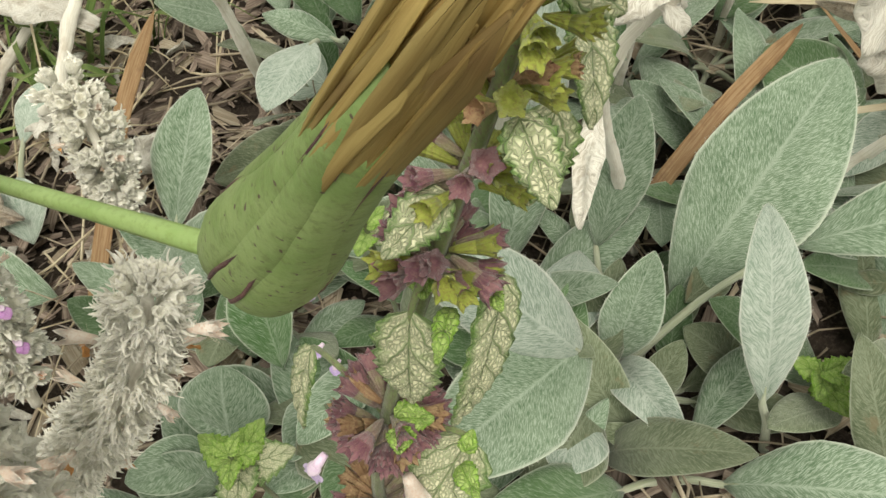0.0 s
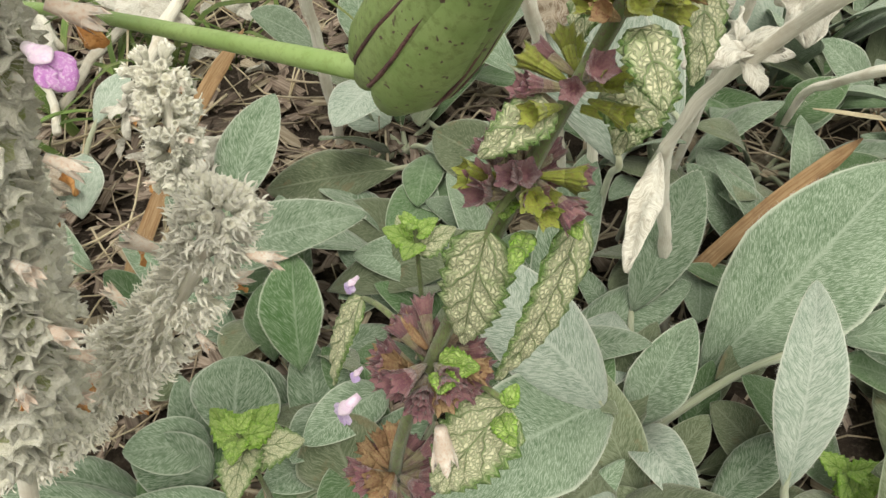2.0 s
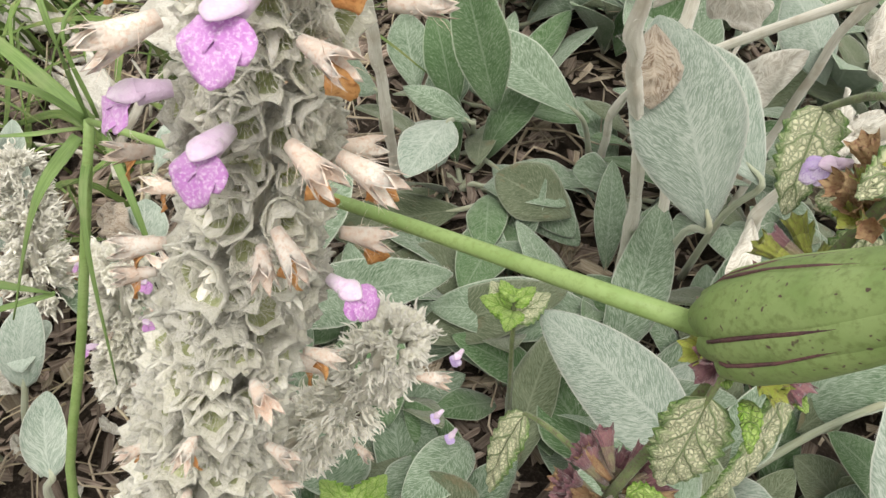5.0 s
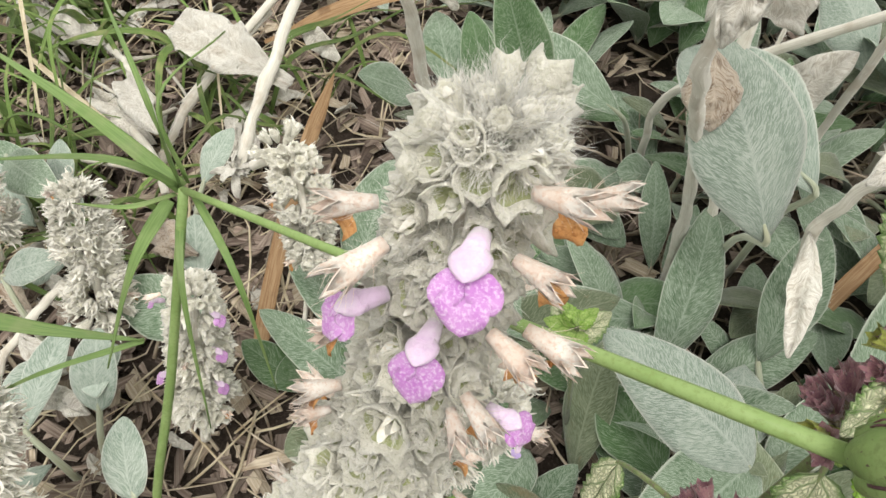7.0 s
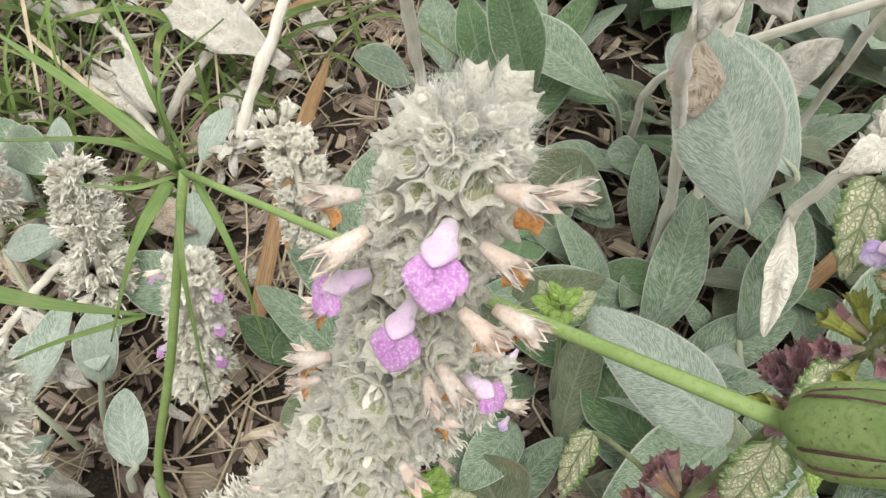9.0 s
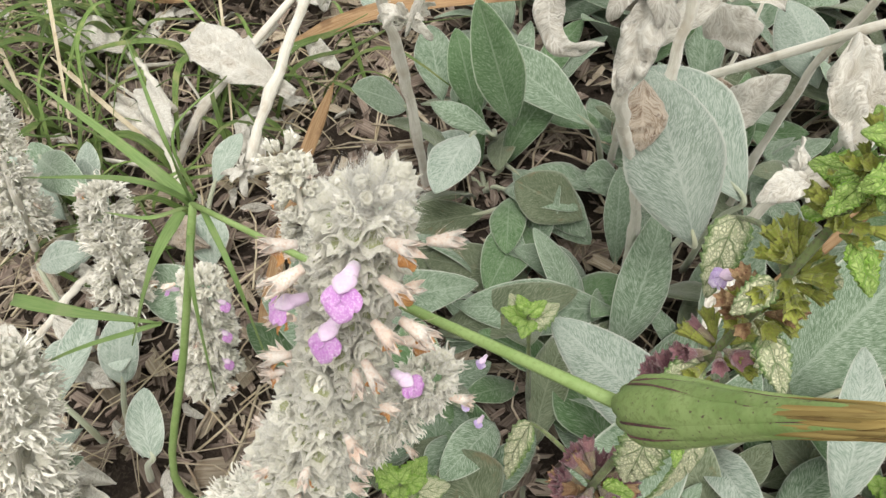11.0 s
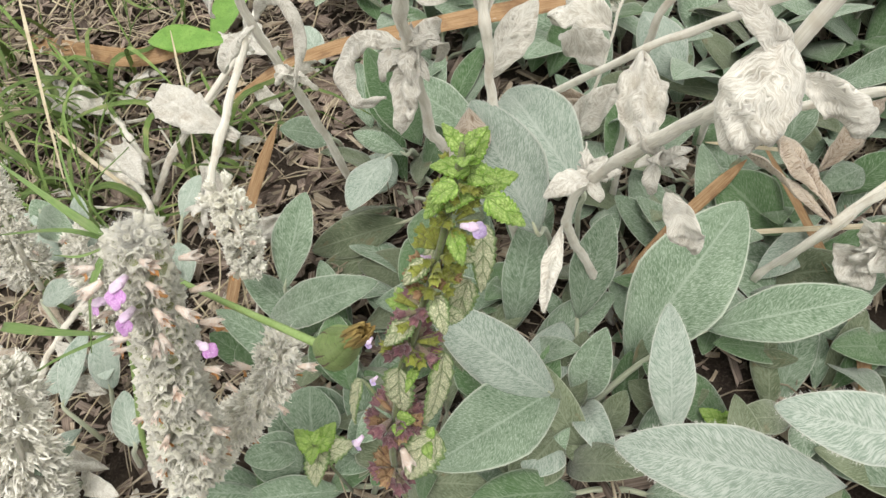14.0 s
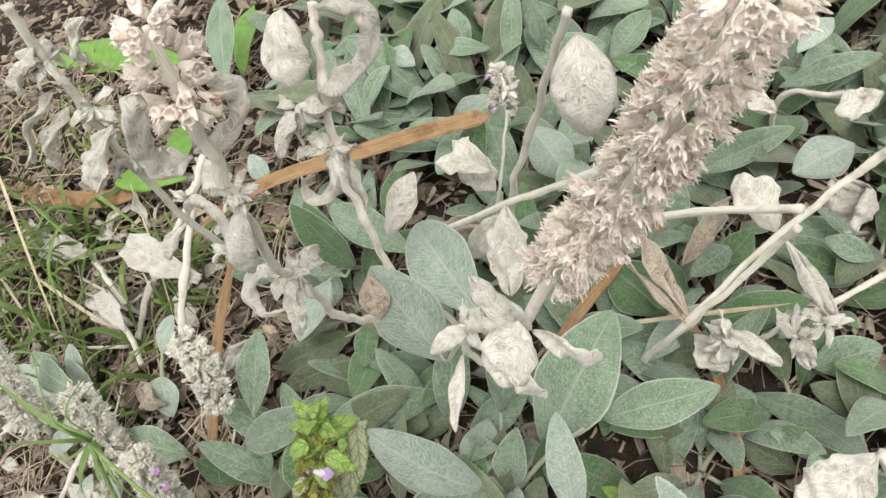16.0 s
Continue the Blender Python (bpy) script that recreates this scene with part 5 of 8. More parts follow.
leaf(rosette, (-0.0950, 0.1157, 0.0100), (-0.1219, 0.1148, 0.0300), 0.0262, material='felt', bend=25, shape='oval', seed=115)
leaf(rosette, (-0.0501, 0.1573, 0.0100), (-0.0583, 0.1177, 0.0300), 0.0234, material='felt', bend=25, seed=116)
leaf(rosette, (0.0465, 0.1476, 0.0200), (0.0543, 0.1849, 0.0400), 0.0170, material='felt_green', bend=25, seed=117)
leaf(rosette, (0.0799, 0.1464, 0.0000), (0.0949, 0.1600, 0.0300), 0.0168, material='felt_old', bend=25, seed=118)
leaf(rosette, (0.1746, 0.1948, 0.0000), (0.1578, 0.2048, 0.0300), 0.0172, material='felt_old', bend=25, seed=119)
leaf(rosette, (0.1900, 0.1857, 0.0200), (0.1631, 0.1868, 0.0200), 0.0111, material='felt_old', bend=25, seed=120)
rosette = thing("lambs_ear_rosette", (-0.0904, 0.1508, 0.0000), "rounded grey-green young leaves near the soil", "foliage plant", "felted rosettes")
leaf(rosette, (-0.1436, 0.1858, 0.0100), (-0.1501, 0.1921, 0.0300), 0.0229, material='felt_green', bend=25, shape='oval', seed=121)
leaf(rosette, (-0.1282, 0.1606, 0.0100), (-0.1421, 0.1478, 0.0200), 0.0234, material='felt_old', bend=25, shape='oval', seed=122)
leaf(rosette, (-0.0669, 0.1674, 0.0100), (-0.0459, 0.1585, 0.0200), 0.0177, material='felt', bend=25, shape='oval', seed=123)
leaf(rosette, (-0.0412, 0.3109, 0.0200), (-0.0374, 0.2586, 0.0300), 0.0223, material='felt_green', bend=25, seed=124)
leaf(rosette, (-0.0690, 0.3355, 0.0200), (-0.0974, 0.3474, 0.0300), 0.0331, material='felt_white', bend=25, shape='oval', seed=125)
leaf(rosette, (-0.0513, 0.2997, 0.0100), (-0.0269, 0.2562, 0.0300), 0.0173, material='felt', bend=25, seed=126)
leaf(rosette, (0.0256, 0.3206, 0.0300), (0.0032, 0.3130, 0.0400), 0.0231, material='felt', bend=25, seed=127)
leaf(rosette, (0.0590, 0.2053, 0.0300), (0.0498, 0.1628, 0.0300), 0.0295, material='felt_white', bend=25, seed=128)
leaf(rosette, (0.0530, 0.1377, 0.0200), (0.0424, 0.1092, 0.0300), 0.0291, material='felt_white', bend=25, seed=129)
leaf(rosette, (-0.0686, 0.3264, 0.0050), (-0.1055, 0.2883, 0.0100), 0.0215, material='felt_old', bend=25, seed=130)
leaf(rosette, (0.0828, 0.1268, 0.0050), (0.0586, 0.1301, 0.0200), 0.0108, material='felt_old', bend=25, seed=131)
leaf(rosette, (0.1231, 0.1568, 0.0050), (0.0961, 0.1656, 0.0300), 0.0211, material='felt_old', bend=25, seed=132)


# ---- withered stalks ----
stalk = dead_stalk([(0.0885, 0.2300, -0.0100), (0.0780, 0.2270, 0.0500), (0.0640, 0.2160, 0.1120), (0.0789, 0.2074, 0.1545), (0.1040, 0.1720, 0.2100), (0.1290, 0.1370, 0.2650)], [0.0034, 0.0033, 0.0030], "stout felted stalk with crisp curled leaves below its dry spike")
leaf(stalk, (0.1325, 0.1270, 0.2880), (0.1210, 0.1190, 0.2580), 0.0205, material='dead', crumple=0.4, n=30, m=13, bend=100, cup=-0.5, shape='oval', wave=0.2, seed=133)
leaf(stalk, (0.1092, 0.1595, 0.1963), (0.1205, 0.1549, 0.1639), 0.0125, material='dead', crumple=0.6, n=30, m=13, bend=60, twist=70, wave=0.4, shape='oval', seed=134)
leaf(stalk, (0.1320, 0.1330, 0.2700), (0.1180, 0.1420, 0.2980), 0.0110, material='dead', crumple=0.6, n=30, m=13, bend=120, twist=40, wave=0.3, seed=333)
leaf(stalk, (0.1350, 0.1300, 0.2750), (0.1560, 0.1240, 0.2560), 0.0110, material='dead', crumple=0.6, n=30, m=13, bend=90, twist=90, wave=0.3, seed=334)
knot(stalk, (0.0789, 0.2074, 0.1545), 0.017, 135, "dead", 10)
knot(stalk, (0.1060, 0.1690, 0.2050), 0.014, 136, "dead", 9)
leaf(stalk, (0.0800, 0.2060, 0.1560), (0.0600, 0.1880, 0.1640), 0.0120, material='dead', crumple=0.45, n=30, m=13, bend=100, wave=0.3, seed=138)
leaf(stalk, (0.0640, 0.2140, 0.1120), (0.0545, 0.1700, 0.0960), 0.0105, material='dead', crumple=0.5, n=30, m=13, bend=50, twist=35, fold=0.35, wave=0.3, seed=137)
stalk = dead_stalk([(0.0300, 0.2620, -0.0100), (0.0300, 0.2580, 0.0600), (0.0240, 0.2380, 0.1250), (0.0163, 0.2205, 0.1568), (0.0106, 0.2070, 0.1880), (0.0140, 0.1990, 0.2400), (0.0205, 0.1830, 0.2700), (0.0290, 0.1770, 0.3050), (0.0350, 0.1780, 0.3390), (0.0390, 0.1780, 0.3620), (0.0420, 0.1780, 0.3770)], [0.0033, 0.0030, 0.0028, 0.0030], "tall leaning felted stalk with curled white leaves")
leaf(stalk, (0.0327, 0.1760, 0.3184), (0.0215, 0.1690, 0.2875), 0.0150, material='dead', bend=110, cup=-0.8, shape='oval', crumple=0.25, n=26, m=13, seed=139)
ribbon(stalk, [(0.0150, 0.1980, 0.2440), (-0.0020, 0.1985, 0.2490), (-0.0134, 0.1960, 0.2370), (-0.0100, 0.1890, 0.2260), (0.0029, 0.1880, 0.2280)], 0.0072, "dead", name="leaf", shape="strip", seed=140, thick=0.0008, fold=-0.2, up=(0.4, -0.6, 0.4), twist=50, ragged=0.7, n_per=10)
leaf(stalk, (0.0190, 0.1960, 0.2460), (0.0080, 0.1790, 0.2170), 0.0130, material='dead', crumple=0.6, n=30, m=13, bend=70, wave=0.3, fold=-0.3, seed=141)
ribbon(stalk, [(0.0290, 0.1780, 0.3480), (0.0220, 0.1720, 0.3530), (0.0230, 0.1680, 0.3630), (0.0310, 0.1660, 0.3790), (0.0350, 0.1700, 0.3860)], 0.0095, "dead", name="leaf", shape="strip", seed=142, thick=0.0008, fold=-0.2, up=(0.4, -0.6, 0.4), twist=30, ragged=0.7, n_per=10)
ribbon(stalk, [(0.0310, 0.1780, 0.3500), (0.0420, 0.1800, 0.3510), (0.0530, 0.1840, 0.3580), (0.0550, 0.1860, 0.3680), (0.0480, 0.1840, 0.3760)], 0.0080, "dead", name="leaf", shape="strip", seed=143, thick=0.0008, fold=-0.2, up=(0.4, -0.6, 0.4), twist=40, ragged=0.7, n_per=10)
knot(stalk, (0.0150, 0.1985, 0.2430), 0.018, 340, "dead", 8)
knot(stalk, (0.0340, 0.1780, 0.3250), 0.012, 343, "dead", 8)
stalk = dead_stalk([(-0.0990, 0.3300, -0.0100), (-0.0970, 0.3180, 0.0700), (-0.0948, 0.3030, 0.1315), (-0.0997, 0.2927, 0.1976), (-0.0950, 0.2860, 0.2600), (-0.0920, 0.2870, 0.3120), (-0.0880, 0.2870, 0.3450), (-0.0840, 0.2870, 0.3670)], [0.0036, 0.0034, 0.0032], "long leaning felted stalk with an arched dead leaf")
ribbon(stalk, [(-0.0960, 0.2930, 0.2000), (-0.0860, 0.2900, 0.2130), (-0.0736, 0.2859, 0.2150), (-0.0690, 0.2810, 0.1960), (-0.0816, 0.2744, 0.1658)], 0.0070, "dead", name="leaf", shape="strip", seed=144, thick=0.0008, fold=-0.2, up=(0.4, -0.6, 0.4), twist=20, ragged=0.7, n_per=10)
leaf(stalk, (-0.0793, 0.2800, 0.2927), (-0.1046, 0.2623, 0.2645), 0.0160, material='dead', crumple=0.6, n=30, m=13, bend=60, wave=0.4, seed=145)
leaf(stalk, (-0.0870, 0.2840, 0.3450), (-0.1080, 0.2760, 0.3270), 0.0140, material='dead', crumple=0.6, n=30, m=13, bend=50, twist=0, wave=0.4, seed=350)
leaf(stalk, (-0.0960, 0.2840, 0.3080), (-0.1270, 0.2760, 0.2750), 0.0140, material='dead', crumple=0.6, n=30, m=13, bend=70, twist=25, wave=0.4, seed=351)
leaf(stalk, (-0.0850, 0.2840, 0.2850), (-0.1150, 0.2760, 0.2540), 0.0150, material='dead', crumple=0.6, n=30, m=13, bend=90, twist=50, wave=0.4, seed=352)
leaf(stalk, (-0.0960, 0.2840, 0.3200), (-0.1380, 0.2760, 0.2830), 0.0100, material='dead', crumple=0.6, n=30, m=13, bend=50, twist=75, wave=0.4, seed=353)
leaf(stalk, (-0.0930, 0.2840, 0.2030), (-0.1190, 0.2760, 0.1800), 0.0110, material='dead', crumple=0.6, n=30, m=13, bend=70, twist=0, wave=0.4, seed=354)
leaf(stalk, (-0.0650, 0.2840, 0.3290), (-0.0450, 0.2760, 0.3570), 0.0110, material='dead', crumple=0.6, n=30, m=13, bend=90, twist=25, wave=0.4, seed=355)
leaf(stalk, (-0.1060, 0.2840, 0.2390), (-0.1080, 0.2760, 0.2150), 0.0100, material='dead', crumple=0.6, n=30, m=13, bend=50, twist=50, wave=0.4, seed=356)
knot(stalk, (-0.0910, 0.2850, 0.2620), 0.015, 360, "dead", 9)
knot(stalk, (-0.0850, 0.2850, 0.3030), 0.015, 361, "dead", 9)
knot(stalk, (-0.0880, 0.2850, 0.3360), 0.015, 362, "dead", 9)
knot(stalk, (-0.0820, 0.2850, 0.1670), 0.014, 363, "dead", 9)
stalk = dead_stalk([(0.0460, 0.2700, -0.0100), (0.0450, 0.2680, 0.0600), (0.0370, 0.2580, 0.1200), (0.0312, 0.2505, 0.1621), (0.0370, 0.2490, 0.2150), (0.0335, 0.2600, 0.2467), (0.0450, 0.2720, 0.2960), (0.0520, 0.2760, 0.3190), (0.0560, 0.2800, 0.3320)], [0.0031, 0.0028, 0.0026], "upright felted stalk with curled and hanging dead leaves")
ribbon(stalk, [(0.0270, 0.2660, 0.2630), (0.0330, 0.2660, 0.2570), (0.0310, 0.2660, 0.2430), (0.0220, 0.2660, 0.2270), (0.0110, 0.2660, 0.2190), (0.0050, 0.2660, 0.2250), (0.0080, 0.2660, 0.2410)], 0.0075, "dead", name="leaf", shape="strip", seed=153, thick=0.0008, fold=-0.2, up=(0.4, -0.6, 0.4), twist=30, ragged=0.7, n_per=10)
leaf(stalk, (0.0412, 0.2660, 0.2537), (0.0350, 0.2620, 0.2080), 0.0150, material='dead', crumple=0.6, n=30, m=13, bend=60, twist=30, wave=0.3, seed=150)
leaf(stalk, (0.0250, 0.2830, 0.1540), (0.0556, 0.3000, 0.1910), 0.0220, material='dead', crumple=0.3, n=30, m=13, bend=40, fold=-0.3, wave=0.15, seed=154)
leaf(stalk, (0.0430, 0.2760, 0.3350), (0.0310, 0.2680, 0.2970), 0.0260, material='dead', bend=110, cup=-0.8, shape='oval', crumple=0.25, n=26, m=13, seed=151)
ribbon(stalk, [(0.0600, 0.2720, 0.3340), (0.0770, 0.2680, 0.3350), (0.0810, 0.2660, 0.3230), (0.0710, 0.2660, 0.3060), (0.0510, 0.2680, 0.2950), (0.0430, 0.2720, 0.2970)], 0.0105, "dead", name="leaf", shape="strip", seed=152, thick=0.0008, fold=-0.2, up=(0.4, -0.6, 0.4), twist=30, ragged=0.7, n_per=10)
knot(stalk, (0.0380, 0.2580, 0.2630), 0.018, 155, "dead", 9)
knot(stalk, (0.0310, 0.2620, 0.2910), 0.022, 156, "dead", 9)
stalk = dead_stalk([(0.1742, 0.2555, -0.0100), (0.2054, 0.2270, 0.0900), (0.2490, 0.2313, 0.1500), (0.2559, 0.2211, 0.1800)], [0.0029519999999999998, 0.002624], "leaning felted stalk with crisp dead leaves")
leaf(stalk, (0.2029, 0.2292, 0.0900), (0.1798, 0.3111, 0.0800), 0.0154, material='dead_brown', crumple=0.75, n=30, m=13, bend=40, twist=60, wave=0.5, seed=158)
leaf(stalk, (0.2230, 0.2120, 0.1000), (0.2445, 0.1858, 0.1000), 0.0117, material='dead', crumple=0.75, n=30, m=13, bend=50, wave=0.3, seed=159)
leaf(stalk, (0.2109, 0.2161, 0.0700), (0.2287, 0.2078, 0.0900), 0.0168, material='dead', crumple=0.75, n=30, m=13, bend=50, wave=0.4, seed=160)
stalk = dead_stalk([(0.1522, 0.3625, -0.0100), (0.1522, 0.3505, 0.0500), (0.1674, 0.3208, 0.0800), (0.2201, 0.2789, 0.1300), (0.2637, 0.2393, 0.1700)], [0.003116, 0.0027879999999999997], "fallen pale felted stalk")
stalk = dead_stalk([(0.0200, 0.3600, -0.0100), (0.0220, 0.3480, 0.0600), (0.0441, 0.3176, 0.1060), (0.1068, 0.2799, 0.1686), (0.1600, 0.2600, 0.2050), (0.1950, 0.2500, 0.2250)], [0.0029519999999999998, 0.00246], "slanting pale felted stalk")
leaf(stalk, (0.1068, 0.2790, 0.1686), (0.1040, 0.2272, 0.1489), 0.0255, material='dead', crumple=0.75, n=30, m=13, bend=60, fold=-0.35, wave=0.15, seed=161)
leaf(stalk, (0.0833, 0.3184, 0.1000), (0.0398, 0.3362, 0.0900), 0.0157, material='dead_brown', crumple=0.75, n=30, m=13, bend=30, wave=0.3, seed=162)
leaf(stalk, (0.0926, 0.3356, 0.1400), (0.0697, 0.3584, 0.1300), 0.0266, material='dead', crumple=0.75, n=30, m=13, bend=200, seed=163)
stalk = dead_stalk([(-0.2082, 0.2977, 0.0400), (-0.1929, 0.3381, 0.0750), (-0.1765, 0.3961, 0.1100), (-0.1513, 0.4251, 0.1400)], [0.0042, 0.0036], "broken dry felted stalk among grass")
knot(stalk, (-0.1800, 0.4000, 0.1100), 0.016, 164, "dead", 9)
knot(stalk, (-0.2060, 0.2988, 0.0450), 0.014, 165, "dead", 9)
leaf(stalk, (-0.1803, 0.3420, 0.0700), (-0.2727, 0.4007, 0.0700), 0.0328, material='dead', crumple=0.75, n=30, m=13, bend=30, wave=0.3, shape='tongue', seed=166)
stalk = dead_stalk([(-0.2736, 0.3247, 0.0200), (-0.2611, 0.3613, 0.0400), (-0.2233, 0.4310, 0.0600)], [0.0036, 0.004], "broken dry felted stalk among grass")
stalk = dead_stalk([(0.0900, 0.3200, -0.0100), (0.0950, 0.3150, 0.0600), (0.1060, 0.3000, 0.1510), (0.1340, 0.2800, 0.2260), (0.1540, 0.2550, 0.2860), (0.1660, 0.2400, 0.3250)], [0.003116, 0.0027879999999999997, 0.00246], "upright felted stalk with a bulging pale leaf")
leaf(stalk, (0.1680, 0.2320, 0.3190), (0.1660, 0.2220, 0.2730), 0.0270, material='dead', bend=110, cup=-0.8, shape='oval', crumple=0.2, n=26, m=13, seed=167)
stalk = dead_stalk([(0.0757, 0.3865, -0.0100), (0.0757, 0.3745, 0.0500), (0.0878, 0.3818, 0.0800), (0.1047, 0.4008, 0.1300)], [0.00164, 0.00123], "thin felted flowering stem beside withered stalks")
knot(stalk, (0.1075, 0.4107, 0.1400), 0.012, 3, "wool")
stalk = dead_stalk([(0.1720, 0.2470, -0.0100), (0.1720, 0.2350, 0.0300), (0.2001, 0.2262, 0.0900), (0.2557, 0.2476, 0.1400), (0.3033, 0.2563, 0.1800), (0.3107, 0.2495, 0.2000)], [0.00328, 0.0029519999999999998, 0.0027879999999999997], "stout slanting felted stalk with dangling leaves")
leaf(stalk, (0.2552, 0.2478, 0.1400), (0.2454, 0.2940, 0.1400), 0.0257, bend=50, fold=-0.2, material='dead', crumple=0.75, n=30, m=13, seed=168)
leaf(stalk, (0.2575, 0.2432, 0.1400), (0.2795, 0.2069, 0.1000), 0.0116, bend=40, fold=-0.4, material='dead', crumple=0.75, n=30, m=13, seed=169)
leaf(stalk, (0.2001, 0.2262, 0.0900), (0.1662, 0.2910, 0.0800), 0.0108, bend=30, twist=120, material='dead_brown', crumple=0.6, n=22, m=9, seed=170)
leaf(stalk, (0.2067, 0.2809, 0.0700), (0.2455, 0.3171, 0.0900), 0.0158, bend=60, twist=60, material='dead_brown', crumple=0.7, n=22, m=9, seed=171)
leaf(stalk, (0.2050, 0.2283, 0.0700), (0.2200, 0.2054, 0.0600), 0.0195, bend=60, twist=40, material='dead', crumple=0.75, n=30, m=13, seed=172)
leaf(stalk, (0.2239, 0.2231, 0.0800), (0.2508, 0.2018, 0.0700), 0.0107, bend=40, material='dead', crumple=0.75, n=30, m=13, seed=173)
leaf(stalk, (0.2614, 0.2204, 0.0800), (0.2666, 0.2001, 0.0600), 0.0124, bend=50, material='dead', crumple=0.75, n=30, m=13, seed=174)
leaf(stalk, (0.2149, 0.2268, 0.0800), (0.2283, 0.2145, 0.0800), 0.0159, bend=150, twist=60, material='dead', crumple=0.75, n=30, m=13, seed=175)
knot(stalk, (0.2216, 0.2137, 0.0900), 0.02, 176, "dead", 9)
knot(stalk, (0.2571, 0.2075, 0.0900), 0.018, 177, "dead", 9)
knot(stalk, (0.2745, 0.2096, 0.1000), 0.014, 178, "dead", 9)
stalk = dead_stalk([(0.2389, 0.2504, -0.0100), (0.2389, 0.2384, 0.0200), (0.2575, 0.2427, 0.0300), (0.3211, 0.2550, 0.0600), (0.3440, 0.2603, 0.0700)], [0.0027879999999999997, 0.0027879999999999997], "fallen felted stalk on the leaves")
stalk = dead_stalk([(0.2964, 0.0473, -0.0050), (0.2771, 0.0732, 0.1200), (0.2475, 0.0924, 0.2200)], [0.00246, 0.00246], "near felted stalk with a withered leaf")
leaf(stalk, (0.2459, 0.0926, 0.2200), (0.2172, 0.0776, 0.2000), 0.0240, bend=60, fold=-0.3, material='dead', crumple=0.75, n=30, m=13, seed=179)
stalk = dead_stalk([(0.2940, 0.4076, -0.0100), (0.2940, 0.3956, 0.1000), (0.3225, 0.3713, 0.1100), (0.3456, 0.3546, 0.1200)], [0.00246, 0.00246], "pale fallen stalk at the back")
leaf(stalk, (0.2644, 0.3996, 0.1000), (0.2819, 0.3567, 0.1200), 0.0199, bend=40, material='dead', crumple=0.75, n=30, m=13, seed=180)
leaf(stalk, (0.3242, 0.3620, 0.1000), (0.3456, 0.3546, 0.1200), 0.0206, bend=80, material='dead', crumple=0.75, n=30, m=13, seed=181)
leaf(stalk, (0.2969, 0.2834, 0.1000), (0.3177, 0.2788, 0.1200), 0.0345, bend=30, material='dead', crumple=0.75, n=30, m=13, seed=182)
leaf(stalk, (0.0632, 0.3094, 0.0800), (0.0977, 0.3113, 0.1200), 0.0222, bend=40, material='dead', crumple=0.4, n=20, m=9, seed=183)
leaf(stalk, (0.0658, 0.3875, 0.1000), (0.0868, 0.3525, 0.1000), 0.0278, bend=150, fold=-0.2, material='dead', crumple=0.75, n=30, m=13, seed=184)


# ---- woolly flower spikes ----
spike = flower_spike([(-0.1219, 0.0600, 0.0400), (-0.0975, 0.0680, 0.1100), (-0.0730, 0.0680, 0.1700), (-0.0545, 0.0685, 0.2170), (-0.0455, 0.0730, 0.2400), (-0.0385, 0.0765, 0.2680), (-0.0318, 0.0787, 0.2880)], 0.0128, 34, "woolly cream-white flower spike with pink flowers", start=0.42, faded=30, dense=75, size=0.0058, per=15, teeth=0.36, taper=0.46, bracts=3, gaping=True, seed=190)
labiate_flower(spike, (-0.0352, 0.0655, 0.2775), (-0.1, -1, 0.25), (0, -0.2, 1), 0.0062)
labiate_flower(spike, (-0.0465, 0.0665, 0.2680), (-0.9, -0.6, 0.2), (0, -0.2, 1), 0.0052)
labiate_flower(spike, (-0.0405, 0.0648, 0.2640), (-0.2, -1, 0.2), (0, -0.2, 1), 0.0056)
labiate_flower(spike, (-0.0340, 0.0708, 0.2365), (0.9, -0.5, 0.0), (0, -0.2, 1), 0.005)
for at_, way_, long_ in (((-0.0305, 0.0715, 0.2790), (0.9, -0.4, 0.15), 0.0056), ((-0.0320, 0.0695, 0.2720), (0.8, -0.5, -0.1), 0.0052), ((-0.0345, 0.0675, 0.2620), (0.75, -0.6, -0.2), 0.0058), ((-0.0375, 0.0655, 0.2520), (0.6, -0.7, -0.3), 0.0054), ((-0.0545, 0.0700, 0.2430), (-1, -0.3, 0.0), 0.0055), ((-0.0445, 0.0705, 0.2780), (-0.9, -0.4, 0.3), 0.0050)):
    dried_flower(spike, at_, way_, long_, np.random.default_rng(int(long_ * 1e4) + int(at_[2] * 1e4)))
spike = flower_spike([(-0.1569, 0.0833, 0.0400), (-0.1286, 0.0890, 0.0750), (-0.0828, 0.0942, 0.1200), (-0.0527, 0.0978, 0.1550), (-0.0351, 0.1026, 0.1870)], 0.0111, 26, "woolly grey seed spike without flowers", start=0.22, faded=14, dense=3, size=0.0065, teeth=0.75, per=18, seed=191)
spike = flower_spike([(-0.1709, 0.2578, 0.0900), (-0.1497, 0.2572, 0.1000), (-0.1405, 0.2368, 0.0850), (-0.1367, 0.2197, 0.0600)], 0.0149, 9, "small drooping woolly spike", start=0.25, faded=8, size=0.005, seed=192)
spike = flower_spike([(-0.3285, 0.2369, 0.0300), (-0.3162, 0.2419, 0.0800), (-0.3244, 0.2716, 0.1300)], 0.0156, 13, "grey woolly seed spike", start=0.2, teeth=0.75, dense=3, faded=3, size=0.005, seed=193)
spike = flower_spike([(-0.2578, 0.2093, 0.0200), (-0.2491, 0.2118, 0.0500), (-0.2528, 0.2401, 0.1000)], 0.0164, 12, "grey woolly seed spike", start=0.15, teeth=0.75, dense=3, faded=3, size=0.005, seed=194)
